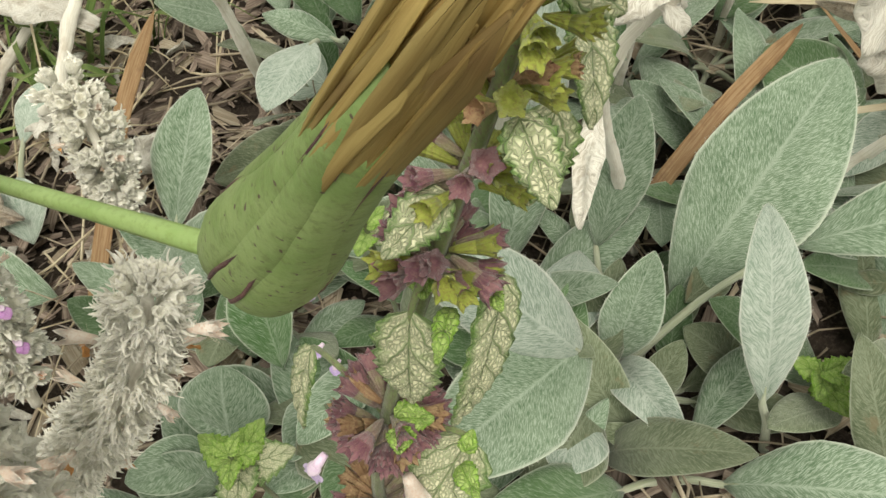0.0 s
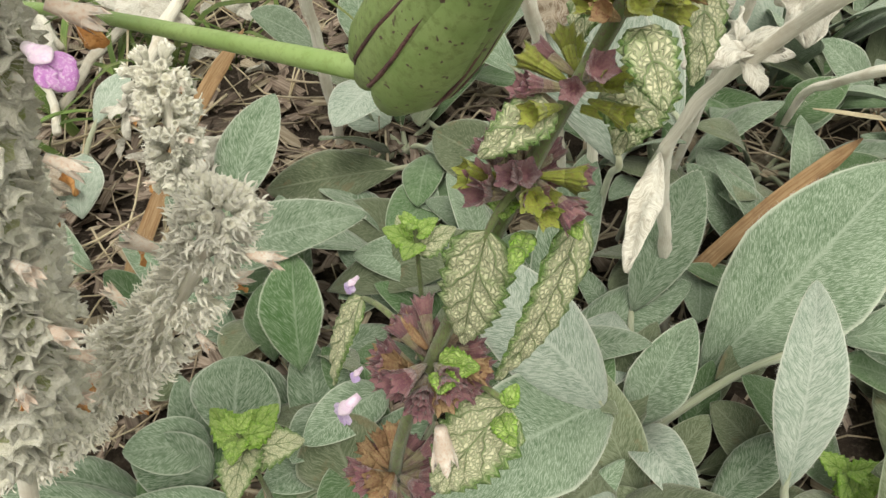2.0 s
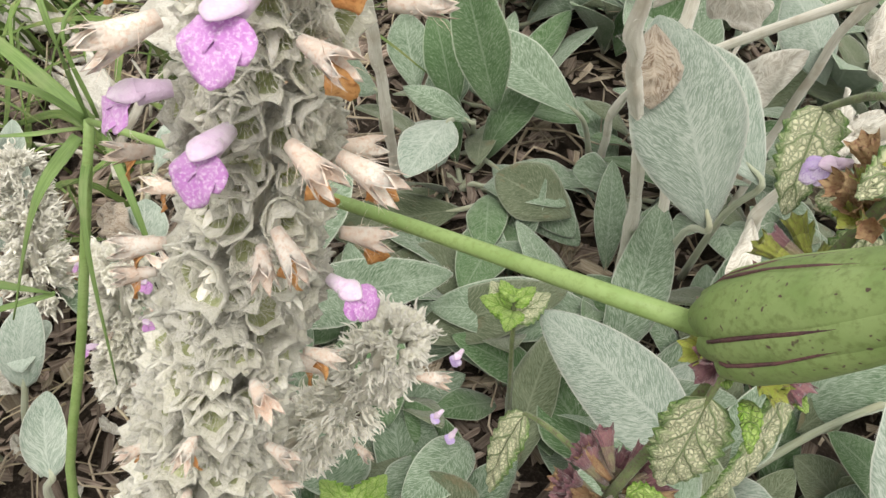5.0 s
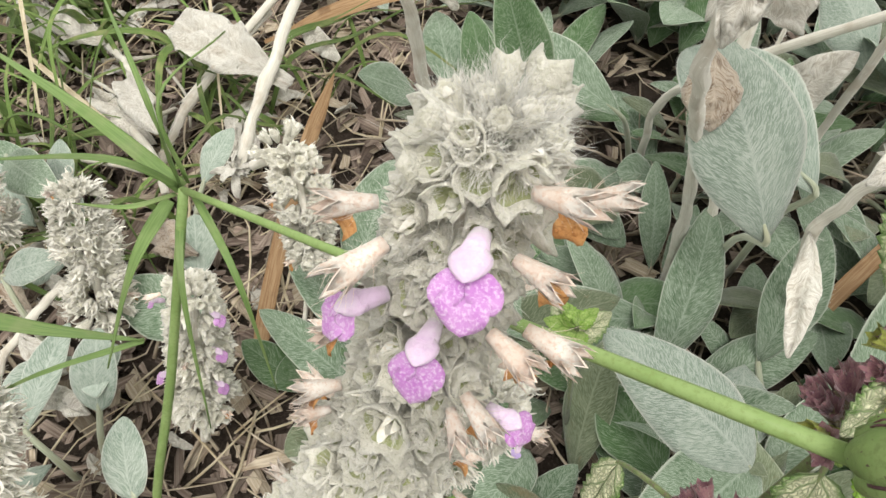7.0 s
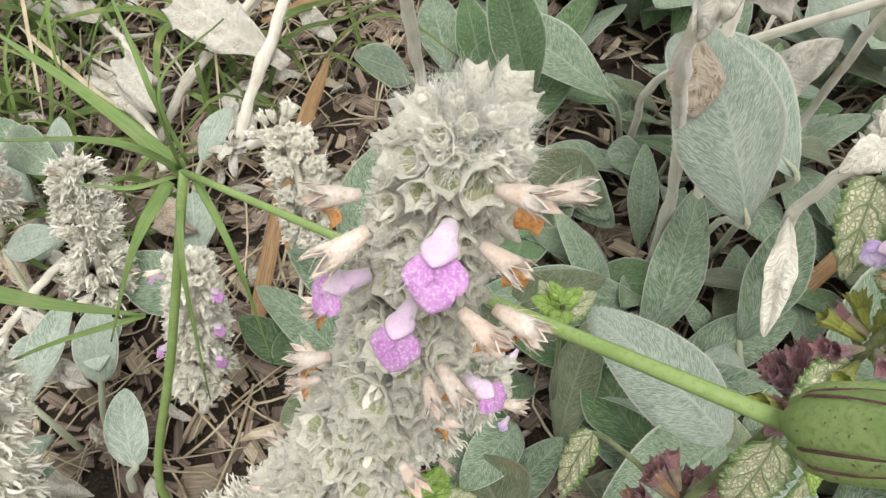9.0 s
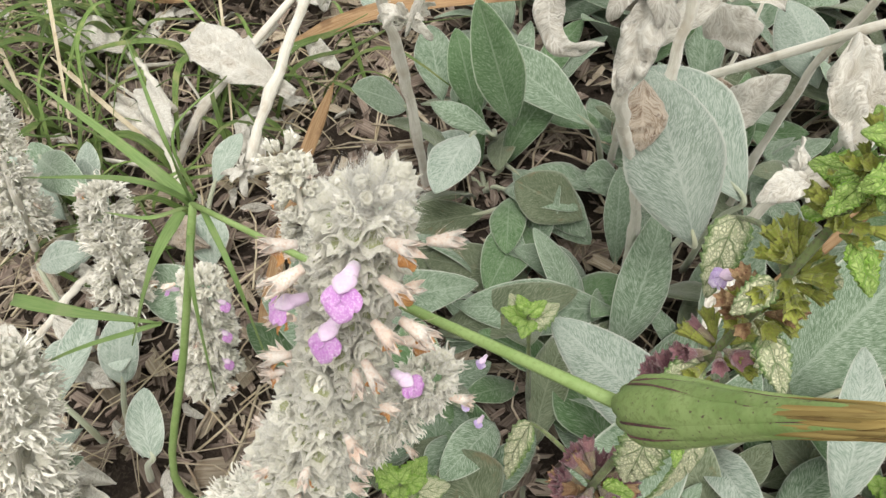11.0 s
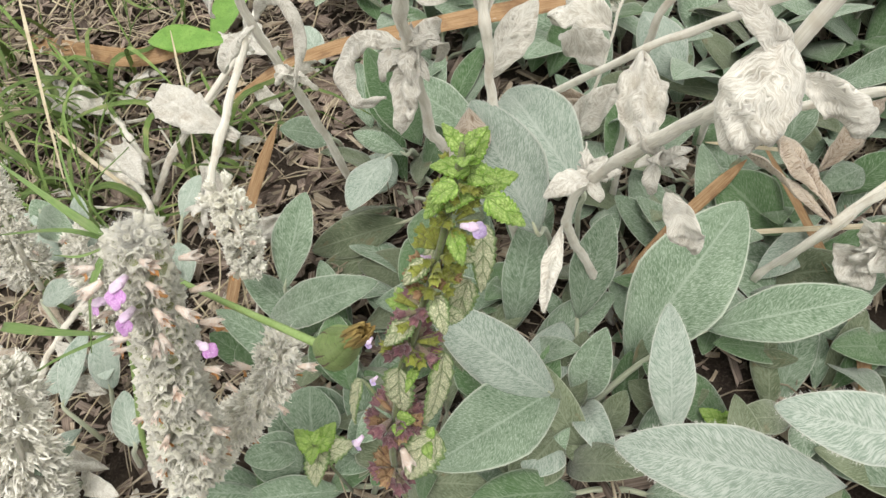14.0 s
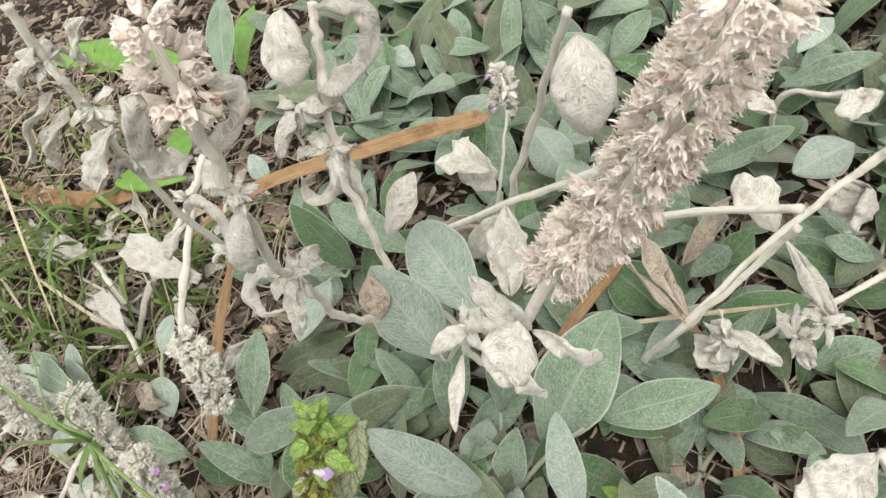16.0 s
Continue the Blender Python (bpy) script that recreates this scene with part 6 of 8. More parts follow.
spike = flower_spike([(-0.2396, 0.0624, 0.0200), (-0.2302, 0.0799, 0.0600), (-0.2151, 0.0953, 0.1100), (-0.2042, 0.1137, 0.1500)], 0.0201, 15, "thick grey woolly seed spike", start=0.15, teeth=0.75, dense=3, faded=5, size=0.006, seed=195)
spike = flower_spike([(-0.1810, 0.1509, 0.0200), (-0.1719, 0.1591, 0.0600), (-0.1581, 0.1704, 0.1200)], 0.0144, 11, "small woolly spike with lilac flowers", start=0.25, flowers=((0.9, 200, 0.005), (0.9, 330, 0.005), (0.7, 330, 0.005), (0.5, 210, 0.006), (0.5, 330, 0.005)), faded=5, size=0.005, seed=196)
spike = flower_spike([(0.0900, 0.1920, 0.1800), (0.1290, 0.1370, 0.2650), (0.1520, 0.1250, 0.3210), (0.1710, 0.1120, 0.3600), (0.1860, 0.1080, 0.3900), (0.2000, 0.1000, 0.4250)], 0.0104, 15, "large dry flower spike on a felted stalk", start=0.59, wool='wool_dry', faded=5, tip=False, dense=30, teeth=0.6, per=26, size=0.005, clump=0.1, shaggy=0.35, seed=197)
spike = flower_spike([(0.0380, 0.1780, 0.3620), (0.0440, 0.1780, 0.3840), (0.0470, 0.1780, 0.4010)], 0.0130, 3, "dry whorls on a withered stalk", start=0.3, wool='wool_dry', faded=2, tip=False, seed=198)
spike = flower_spike([(0.0809, 0.4775, 0.0200), (0.0888, 0.4821, 0.0600), (0.0958, 0.4938, 0.1000)], 0.0120, 7, "small woolly spike with lilac flowers among the leaves", start=0.35, flowers=((0.9, 200, 0.005), (0.7, 330, 0.005), (0.55, 230, 0.005)), faded=3, size=0.004, teeth=0.5, dense=6, seed=199)


# ---- salsify ----
salsify = thing("salsify", (-0.1246, 0.1297, 0.0000), "green salsify with narrow leaves and one closed seed head", "wild flower")
part("stem", [tube([(-0.1202, 0.1419, 0.1992), (-0.0540, 0.1010, 0.2240), (0.0098, 0.0680, 0.2385)], [0.0009, 0.001, 0.0014])], "sal_stem", salsify)
part("stem", [tube([(-0.1731, 0.1046, -0.0050), (-0.1731, 0.1046, 0.0500), (-0.1443, 0.1247, 0.1300), (-0.1202, 0.1419, 0.1992)], [0.0019, 0.0017, 0.0013])], "sal_stem", salsify)
seed_head(salsify, (0.0098, 0.0680, 0.2385), (0.0345, 0.0495, 0.2800))
ribbon(salsify, [(-0.1238, 0.1461, 0.1950), (-0.1469, 0.1561, 0.2100), (-0.1959, 0.1859, 0.2100)], 0.0050, "blade", name="leaf", seed=200)
ribbon(salsify, [(-0.1238, 0.1461, 0.1950), (-0.1365, 0.1411, 0.2100), (-0.1838, 0.1480, 0.2000)], 0.0031, "blade", name="leaf", seed=201)
ribbon(salsify, [(-0.1238, 0.1461, 0.1950), (-0.1193, 0.1442, 0.2300), (-0.1487, 0.1849, 0.2300)], 0.0022, "blade", name="leaf", seed=202)
ribbon(salsify, [(-0.1246, 0.1439, 0.1950), (-0.1318, 0.1346, 0.2000), (-0.1563, 0.1435, 0.1900)], 0.0022, "blade", name="leaf", seed=203)
ribbon(salsify, [(-0.1197, 0.1442, 0.1950), (-0.1022, 0.1219, 0.1900), (-0.1046, 0.1182, 0.1400)], 0.0025, "blade", name="leaf", seed=204)
ribbon(salsify, [(-0.1267, 0.1485, 0.1900), (-0.1219, 0.1261, 0.1800), (-0.1257, 0.1097, 0.1300)], 0.0029, "blade", name="leaf", seed=205)
ribbon(salsify, [(-0.1229, 0.1483, 0.1950), (-0.1224, 0.1520, 0.2200), (-0.1147, 0.1786, 0.2200)], 0.0016, "blade", name="leaf", seed=206)
ribbon(salsify, [(-0.1292, 0.1462, 0.1900), (-0.1376, 0.1309, 0.1800), (-0.1595, 0.1213, 0.1400)], 0.0055, "blade", name="leaf", seed=207)
ribbon(salsify, [(-0.2081, 0.1303, 0.1500), (-0.1793, 0.1272, 0.1500), (-0.1520, 0.1317, 0.1400)], 0.0064, "blade", name="leaf", seed=208)
ribbon(salsify, [(-0.1520, 0.1317, 0.1400), (-0.1881, 0.1224, 0.1300), (-0.2239, 0.1166, 0.1100)], 0.0026, "blade", name="leaf", seed=209)


# ---- black horehound ----
horehound = thing("black_horehound", (-0.0020, 0.0620, -0.0050), "black horehound with mottled toothed leaves and purple-green calyces", "wild flower", "horehound plants")
part("stem", [tube([(-0.0020, 0.0620, -0.0050), (-0.0041, 0.0701, 0.0666), (-0.0021, 0.0761, 0.1241), (0.0076, 0.0805, 0.1650), (0.0225, 0.0885, 0.2057), (0.0384, 0.0968, 0.2434), (0.0522, 0.1053, 0.2812)], [0.0016, 0.0015, 0.0014, 0.001], k=4, smooth=6)], "mint_stem", horehound, "square green stem")
mint_whorl(horehound, (-0.0021, 0.0761, 0.1241), (0.0098, 0.0044, 0.0409), 0.006, 24, ("calyx_purple", "calyx_purple", "calyx_purple", "calyx_tan"), 1, size=0.0082)
mint_whorl(horehound, (0.0076, 0.0805, 0.1650), (0.0098, 0.0044, 0.0409), 0.006, 40, ("calyx_purple", "calyx_purple", "calyx_purple", "calyx_purple", "calyx_purple", "calyx_tan"), 2, size=0.008)
mint_whorl(horehound, (0.0225, 0.0885, 0.2057), (0.0197, 0.0069, 0.0385), 0.006, 28, ("calyx_purple", "calyx_green", "calyx_purple", "calyx_purple", "calyx_purple"), 3, size=0.0075)
mint_whorl(horehound, (0.0293, 0.0918, 0.2208), (0.0216, 0.0151, 0.0722), 0.005, 16, ("calyx_purple", "calyx_green", "calyx_green"), 10, size=0.0068)
mint_leaf(horehound, (0.0326, 0.0922, 0.2201), (0.0412, 0.0931, 0.2154), 0.0089, material="mint", seed=0, teeth=8)
mint_leaf(horehound, (0.0260, 0.0894, 0.2201), (0.0171, 0.0830, 0.2154), 0.0089, material="mint", seed=1, teeth=8)
mint_whorl(horehound, (0.0350, 0.0945, 0.2329), (0.0216, 0.0151, 0.0722), 0.005, 18, ("calyx_green", "calyx_tan", "calyx_green"), 11, size=0.0066)
mint_leaf(horehound, (0.0336, 0.0968, 0.2323), (0.0302, 0.1022, 0.2277), 0.0081, material="mint", seed=2, teeth=8)
mint_leaf(horehound, (0.0364, 0.0902, 0.2323), (0.0396, 0.0798, 0.2277), 0.0081, material="mint", seed=3, teeth=8)
mint_whorl(horehound, (0.0388, 0.0972, 0.2449), (0.0216, 0.0151, 0.0722), 0.005, 18, ("calyx_green", "calyx_green"), 12, size=0.0062)
mint_leaf(horehound, (0.0355, 0.0948, 0.2443), (0.0283, 0.0896, 0.2399), 0.0072, material="mint", seed=4, teeth=8)
mint_leaf(horehound, (0.0421, 0.0976, 0.2443), (0.0491, 0.0983, 0.2399), 0.0072, material="mint", seed=5, teeth=8)
mint_whorl(horehound, (0.0447, 0.0999, 0.2570), (0.0216, 0.0151, 0.0722), 0.005, 18, ("calyx_green", "calyx_green"), 13, size=0.0056)
mint_leaf(horehound, (0.0460, 0.0955, 0.2564), (0.0485, 0.0873, 0.2520), 0.0064, material="mint_young", seed=6, teeth=8)
mint_leaf(horehound, (0.0432, 0.1022, 0.2564), (0.0405, 0.1064, 0.2520), 0.0064, material="mint_young", seed=7, teeth=8)
mint_whorl(horehound, (0.0479, 0.1023, 0.2676), (0.0216, 0.0151, 0.0722), 0.005, 16, ("calyx_green", "calyx_green"), 14, size=0.005)
mint_leaf(horehound, (0.0512, 0.1026, 0.2670), (0.0565, 0.1032, 0.2628), 0.0055, material="mint_young", seed=8, teeth=8)
mint_leaf(horehound, (0.0446, 0.0999, 0.2670), (0.0391, 0.0959, 0.2628), 0.0055, material="mint_young", seed=9, teeth=8)
mint_leaf(horehound, (0.0183, 0.0823, 0.2015), (0.0148, 0.0784, 0.1777), 0.0133, root=(0.0225, 0.0885, 0.2057), seed=210)
mint_leaf(horehound, (0.0320, 0.0894, 0.1994), (0.0205, 0.0769, 0.1692), 0.0109, root=(0.0225, 0.0885, 0.2057), roll=50, seed=211)
mint_leaf(horehound, (0.0228, 0.0777, 0.1590), (0.0103, 0.0649, 0.1450), 0.0178, root=(0.0076, 0.0805, 0.1650), seed=212)
mint_leaf(horehound, (-0.0103, 0.0986, 0.1600), (-0.0169, 0.0887, 0.1400), 0.0110, root=(0.0076, 0.0805, 0.1650), roll=-40, seed=213)
mint_leaf(horehound, (0.0466, 0.1229, 0.2266), (0.0465, 0.1024, 0.2162), 0.0109, root=(0.0384, 0.0968, 0.2434), roll=30, seed=214)
mint_leaf(horehound, (0.0354, 0.1259, 0.2266), (0.0288, 0.1081, 0.2182), 0.0113, root=(0.0384, 0.0968, 0.2434), roll=-20, seed=215)
mint_leaf(horehound, (0.0100, 0.0784, 0.1692), (0.0176, 0.0770, 0.1713), 0.0072, material='mint_young', teeth=7, rugose=0.0005, seed=216)
mint_leaf(horehound, (0.0116, 0.0759, 0.1692), (0.0114, 0.0706, 0.1713), 0.0062, material='mint_young', teeth=7, rugose=0.0005, seed=217)
mint_leaf(horehound, (0.0230, 0.0714, 0.1692), (0.0246, 0.0745, 0.1713), 0.0041, material='mint_young', teeth=7, rugose=0.0005, seed=218)
mint_leaf(horehound, (0.0223, 0.0690, 0.1692), (0.0254, 0.0626, 0.1713), 0.0052, material='mint_young', teeth=7, rugose=0.0005, seed=219)
mint_leaf(horehound, (0.0202, 0.0890, 0.2015), (0.0206, 0.0828, 0.2036), 0.0057, material='mint_young', teeth=7, rugose=0.0005, seed=220)
mint_leaf(horehound, (0.0294, 0.0874, 0.2015), (0.0321, 0.0801, 0.2036), 0.0050, material='mint_young', teeth=7, rugose=0.0005, seed=221)
mint_leaf(horehound, (0.0243, 0.0823, 0.2015), (0.0226, 0.0721, 0.2036), 0.0042, material='mint_young', teeth=7, rugose=0.0005, seed=222)
mint_leaf(horehound, (0.0521, 0.1053, 0.2791), (0.0594, 0.1053, 0.2862), 0.0052, material="mint_young", seed=0, teeth=7, rugose=0.0005)
mint_leaf(horehound, (0.0521, 0.1052, 0.2772), (0.0463, 0.1106, 0.2835), 0.0057, material="mint_young", seed=1, teeth=7, rugose=0.0005)
mint_leaf(horehound, (0.0520, 0.1052, 0.2753), (0.0529, 0.0967, 0.2808), 0.0062, material="mint_young", seed=2, teeth=7, rugose=0.0005)
mint_leaf(horehound, (0.0520, 0.1051, 0.2735), (0.0578, 0.1126, 0.2780), 0.0067, material="mint_young", seed=3, teeth=7, rugose=0.0005)
mint_leaf(horehound, (0.0519, 0.1051, 0.2716), (0.0421, 0.1034, 0.2751), 0.0072, material="mint_young", seed=4, teeth=7, rugose=0.0005)
mint_leaf(horehound, (0.0519, 0.1050, 0.2697), (0.0611, 0.0993, 0.2723), 0.0078, material="mint_young", seed=5, teeth=7, rugose=0.0005)
mint_leaf(horehound, (0.0518, 0.1050, 0.2678), (0.0489, 0.1161, 0.2695), 0.0083, material="mint_young", seed=6, teeth=7, rugose=0.0005)
mint_leaf(horehound, (0.0518, 0.1050, 0.2659), (0.0461, 0.0941, 0.2667), 0.0088, material="mint_young", seed=7, teeth=7, rugose=0.0005)
mint_leaf(horehound, (0.0517, 0.1049, 0.2641), (0.0639, 0.1093, 0.2638), 0.0093, material="mint_young", seed=8, teeth=7, rugose=0.0005)
mint_leaf(horehound, (0.0517, 0.1049, 0.2622), (0.0390, 0.1100, 0.2610), 0.0098, material="mint_young", seed=9, teeth=7, rugose=0.0005)
mint_leaf(horehound, (0.0583, 0.0916, 0.2749), (0.0672, 0.0874, 0.2687), 0.0079, material='mint_young', seed=223)
mint_leaf(horehound, (0.0502, 0.0963, 0.2749), (0.0417, 0.0947, 0.2707), 0.0072, material='mint_young', seed=224)
mint_leaf(horehound, (0.0422, 0.1072, 0.2162), (0.0370, 0.0978, 0.2057), 0.0114, seed=225)
labiate_flower(horehound, (-0.0073, 0.0740, 0.1582), (-0.0149, -0.0165, -0.0068), (0, -0.3, 1), 0.005, lip="lilac", hood="pale_pink")
labiate_flower(horehound, (0.0529, 0.0875, 0.2687), (1, -0.3, 0.1), (0, -0.3, 1), 0.0048, lip="lilac", hood="pale_pink")
labiate_flower(horehound, (0.0311, 0.1041, 0.2330), (-1, -0.3, 0.1), (0, -0.3, 1), 0.0048, lip="lilac", hood="pale_pink")
dried_flower(horehound, (0.0113, 0.0698, 0.1610), (0.1, -0.3, -1), 0.0085, np.random.default_rng(2), rust=False)
shoot = thing("horehound_shoot", (-0.0179, 0.1755, 0.0), "small horehound shoot with lilac flowers", "wild flower", "horehound plants")
part("stem", [tube([(-0.0179, 0.1755, -0.004), (-0.0179, 0.1755, 0.1024)], [0.0013, 0.0009], k=4)], "mint_stem", shoot)
mint_leaf(shoot, (-0.0179, 0.1755, 0.1024), (-0.0235, 0.1763, 0.1064), 0.0048, material="mint_young", seed=3, teeth=7, rugose=0.0006)
mint_leaf(shoot, (-0.0179, 0.1755, 0.1024), (-0.0187, 0.1699, 0.1064), 0.0048, material="mint_young", seed=4, teeth=7, rugose=0.0006)
mint_leaf(shoot, (-0.0179, 0.1755, 0.0984), (-0.0108, 0.1808, 0.1024), 0.0076, material="mint_young", seed=5, teeth=7, rugose=0.0006)
mint_leaf(shoot, (-0.0179, 0.1755, 0.0984), (-0.0232, 0.1826, 0.1024), 0.0076, material="mint_young", seed=6, teeth=7, rugose=0.0006)
mint_leaf(shoot, (-0.0179, 0.1755, 0.0944), (-0.0300, 0.1772, 0.0984), 0.0103, material="mint_young", seed=7, teeth=7, rugose=0.0006)
mint_leaf(shoot, (-0.0179, 0.1755, 0.0944), (-0.0197, 0.1634, 0.0984), 0.0103, material="mint_young", seed=8, teeth=7, rugose=0.0006)
mint_leaf(shoot, (-0.0179, 0.1755, 0.0904), (-0.0055, 0.1847, 0.0944), 0.0131, material="mint", seed=9, teeth=7, rugose=0.0006)
mint_leaf(shoot, (-0.0179, 0.1755, 0.0904), (-0.0271, 0.1879, 0.0944), 0.0131, material="mint", seed=10, teeth=7, rugose=0.0006)
labiate_flower(shoot, (-0.0342, 0.1523, 0.0987), (-0.0163, -0.0332, 0.0000), (0, -0.3, 1), 0.0045, lip="lilac", hood="pale_pink")
labiate_flower(shoot, (-0.0429, 0.1514, 0.0576), (-0.0250, -0.0341, 0.0000), (0, -0.3, 1), 0.0045, lip="lilac", hood="pale_pink")
labiate_flower(shoot, (-0.0370, 0.1466, 0.0526), (-0.0191, -0.0389, 0.0000), (0, -0.3, 1), 0.0045, lip="lilac", hood="pale_pink")
shoot = thing("horehound_shoot", (-0.0642, 0.1058, 0.0), "small bright green horehound shoot", "wild flower", "horehound plants")
part("stem", [tube([(-0.0642, 0.1058, -0.004), (-0.0642, 0.1058, 0.0740)], [0.0013, 0.0009], k=4)], "mint_stem", shoot)
mint_leaf(shoot, (-0.0642, 0.1058, 0.0740), (-0.0602, 0.1119, 0.0780), 0.0062, material="mint_young", seed=1, teeth=7, rugose=0.0006)
mint_leaf(shoot, (-0.0642, 0.1058, 0.0740), (-0.0704, 0.1097, 0.0780), 0.0062, material="mint_young", seed=2, teeth=7, rugose=0.0006)
mint_leaf(shoot, (-0.0642, 0.1058, 0.0700), (-0.0618, 0.0944, 0.0740), 0.0098, material="mint_young", seed=3, teeth=7, rugose=0.0006)
mint_leaf(shoot, (-0.0642, 0.1058, 0.0700), (-0.0529, 0.1082, 0.0740), 0.0098, material="mint_young", seed=4, teeth=7, rugose=0.0006)
mint_leaf(shoot, (-0.0642, 0.1058, 0.0660), (-0.0557, 0.1191, 0.0700), 0.0134, material="mint_young", seed=5, teeth=7, rugose=0.0006)
mint_leaf(shoot, (-0.0642, 0.1058, 0.0660), (-0.0775, 0.1143, 0.0700), 0.0134, material="mint_young", seed=6, teeth=7, rugose=0.0006)
mint_leaf(shoot, (-0.0642, 0.1058, 0.0620), (-0.0600, 0.0861, 0.0660), 0.0170, material="mint", seed=7, teeth=7, rugose=0.0006)
mint_leaf(shoot, (-0.0642, 0.1058, 0.0620), (-0.0446, 0.1099, 0.0660), 0.0170, material="mint", seed=8, teeth=7, rugose=0.0006)
shoot = thing("horehound_shoot", (0.1436, 0.1440, 0.0), "small bright green horehound shoot", "wild flower", "horehound plants")
part("stem", [tube([(0.1436, 0.1440, -0.004), (0.1436, 0.1440, 0.0300)], [0.0013, 0.0009], k=4)], "mint_stem", shoot)
mint_leaf(shoot, (0.1436, 0.1440, 0.0300), (0.1458, 0.1363, 0.0340), 0.0068, material="mint_young", seed=5, teeth=7, rugose=0.0006)
mint_leaf(shoot, (0.1436, 0.1440, 0.0300), (0.1512, 0.1462, 0.0340), 0.0068, material="mint_young", seed=6, teeth=7, rugose=0.0006)
mint_leaf(shoot, (0.1436, 0.1440, 0.0260), (0.1326, 0.1500, 0.0300), 0.0107, material="mint_young", seed=7, teeth=7, rugose=0.0006)
mint_leaf(shoot, (0.1436, 0.1440, 0.0260), (0.1375, 0.1330, 0.0300), 0.0107, material="mint_young", seed=8, teeth=7, rugose=0.0006)
mint_leaf(shoot, (0.1436, 0.1440, 0.0220), (0.1484, 0.1275, 0.0260), 0.0146, material="mint_young", seed=9, teeth=7, rugose=0.0006)
mint_leaf(shoot, (0.1436, 0.1440, 0.0220), (0.1600, 0.1488, 0.0260), 0.0146, material="mint_young", seed=10, teeth=7, rugose=0.0006)
shoot = thing("horehound_shoot", (0.0225, 0.6736, 0.0), "small bright green horehound shoot", "wild flower", "horehound plants")
part("stem", [tube([(0.0225, 0.6736, -0.004), (0.0225, 0.6736, 0.0500)], [0.0013, 0.0009], k=4)], "mint_stem", shoot)
mint_leaf(shoot, (0.0225, 0.6736, 0.0500), (0.0166, 0.6866, 0.0540), 0.0122, material="mint_young", seed=2, teeth=7, rugose=0.0006)
mint_leaf(shoot, (0.0225, 0.6736, 0.0500), (0.0095, 0.6677, 0.0540), 0.0122, material="mint_young", seed=3, teeth=7, rugose=0.0006)
mint_leaf(shoot, (0.0225, 0.6736, 0.0460), (0.0436, 0.6657, 0.0500), 0.0192, material="mint_young", seed=4, teeth=7, rugose=0.0006)
mint_leaf(shoot, (0.0225, 0.6736, 0.0460), (0.0305, 0.6947, 0.0500), 0.0192, material="mint_young", seed=5, teeth=7, rugose=0.0006)
mint_leaf(shoot, (0.0225, 0.6736, 0.0420), (0.0097, 0.7016, 0.0460), 0.0262, material="mint_young", seed=6, teeth=7, rugose=0.0006)
mint_leaf(shoot, (0.0225, 0.6736, 0.0420), (-0.0055, 0.6608, 0.0460), 0.0262, material="mint_young", seed=7, teeth=7, rugose=0.0006)
mint_leaf(shoot, (0.0225, 0.6736, 0.0380), (0.0590, 0.6598, 0.0420), 0.0332, material="mint", seed=8, teeth=7, rugose=0.0006)
mint_leaf(shoot, (0.0225, 0.6736, 0.0380), (0.0363, 0.7101, 0.0420), 0.0332, material="mint", seed=9, teeth=7, rugose=0.0006)
shoot = thing("horehound_shoot", (-0.0092, 0.7050, 0.0), "small bright green horehound shoot", "wild flower", "horehound plants")
part("stem", [tube([(-0.0092, 0.7050, -0.004), (-0.0092, 0.7050, 0.0450)], [0.0013, 0.0009], k=4)], "mint_stem", shoot)
mint_leaf(shoot, (-0.0092, 0.7050, 0.0450), (-0.0167, 0.6962, 0.0490), 0.0098, material="mint_young", seed=4, teeth=7, rugose=0.0006)
mint_leaf(shoot, (-0.0092, 0.7050, 0.0450), (-0.0005, 0.6974, 0.0490), 0.0098, material="mint_young", seed=5, teeth=7, rugose=0.0006)
mint_leaf(shoot, (-0.0092, 0.7050, 0.0410), (-0.0104, 0.7231, 0.0450), 0.0155, material="mint_young", seed=6, teeth=7, rugose=0.0006)
mint_leaf(shoot, (-0.0092, 0.7050, 0.0410), (-0.0274, 0.7037, 0.0450), 0.0155, material="mint_young", seed=7, teeth=7, rugose=0.0006)
mint_leaf(shoot, (-0.0092, 0.7050, 0.0370), (-0.0255, 0.6862, 0.0410), 0.0211, material="mint_young", seed=8, teeth=7, rugose=0.0006)
mint_leaf(shoot, (-0.0092, 0.7050, 0.0370), (0.0096, 0.6887, 0.0410), 0.0211, material="mint_young", seed=9, teeth=7, rugose=0.0006)


stalk = dead_stalk([(-0.3020, 0.1520, 0.0060), (-0.2950, 0.1700, 0.0300), (-0.2850, 0.1940, 0.0370), (-0.2740, 0.2170, 0.0420)], [0.0032, 0.0028], "broken felted stalk leaning over the mulch below the spikes")
leaf(stalk, (-0.2870, 0.1880, 0.0360), (-0.2560, 0.1720, 0.0300), 0.0120, material='dead', crumple=0.5, n=24, m=11, bend=50, wave=0.3, seed=401)
leaf(stalk, (-0.2960, 0.1680, 0.0300), (-0.3200, 0.1830, 0.0300), 0.0110, material='dead', crumple=0.5, n=24, m=11, bend=60, twist=40, wave=0.3, seed=402)
stalk = dead_stalk([(-0.3520, 0.4310, 0.0300), (-0.3300, 0.4070, 0.0420), (-0.3000, 0.3760, 0.0480), (-0.2700, 0.3440, 0.0520)], [0.0030, 0.0026], "broken felted stalk lying among grass and litter")
leaf(stalk, (-0.3500, 0.4250, 0.0350), (-0.4120, 0.4590, 0.0360), 0.0220, material='dead', crumple=0.75, n=26, m=11, bend=60, wave=0.4, shape='oval', seed=403)
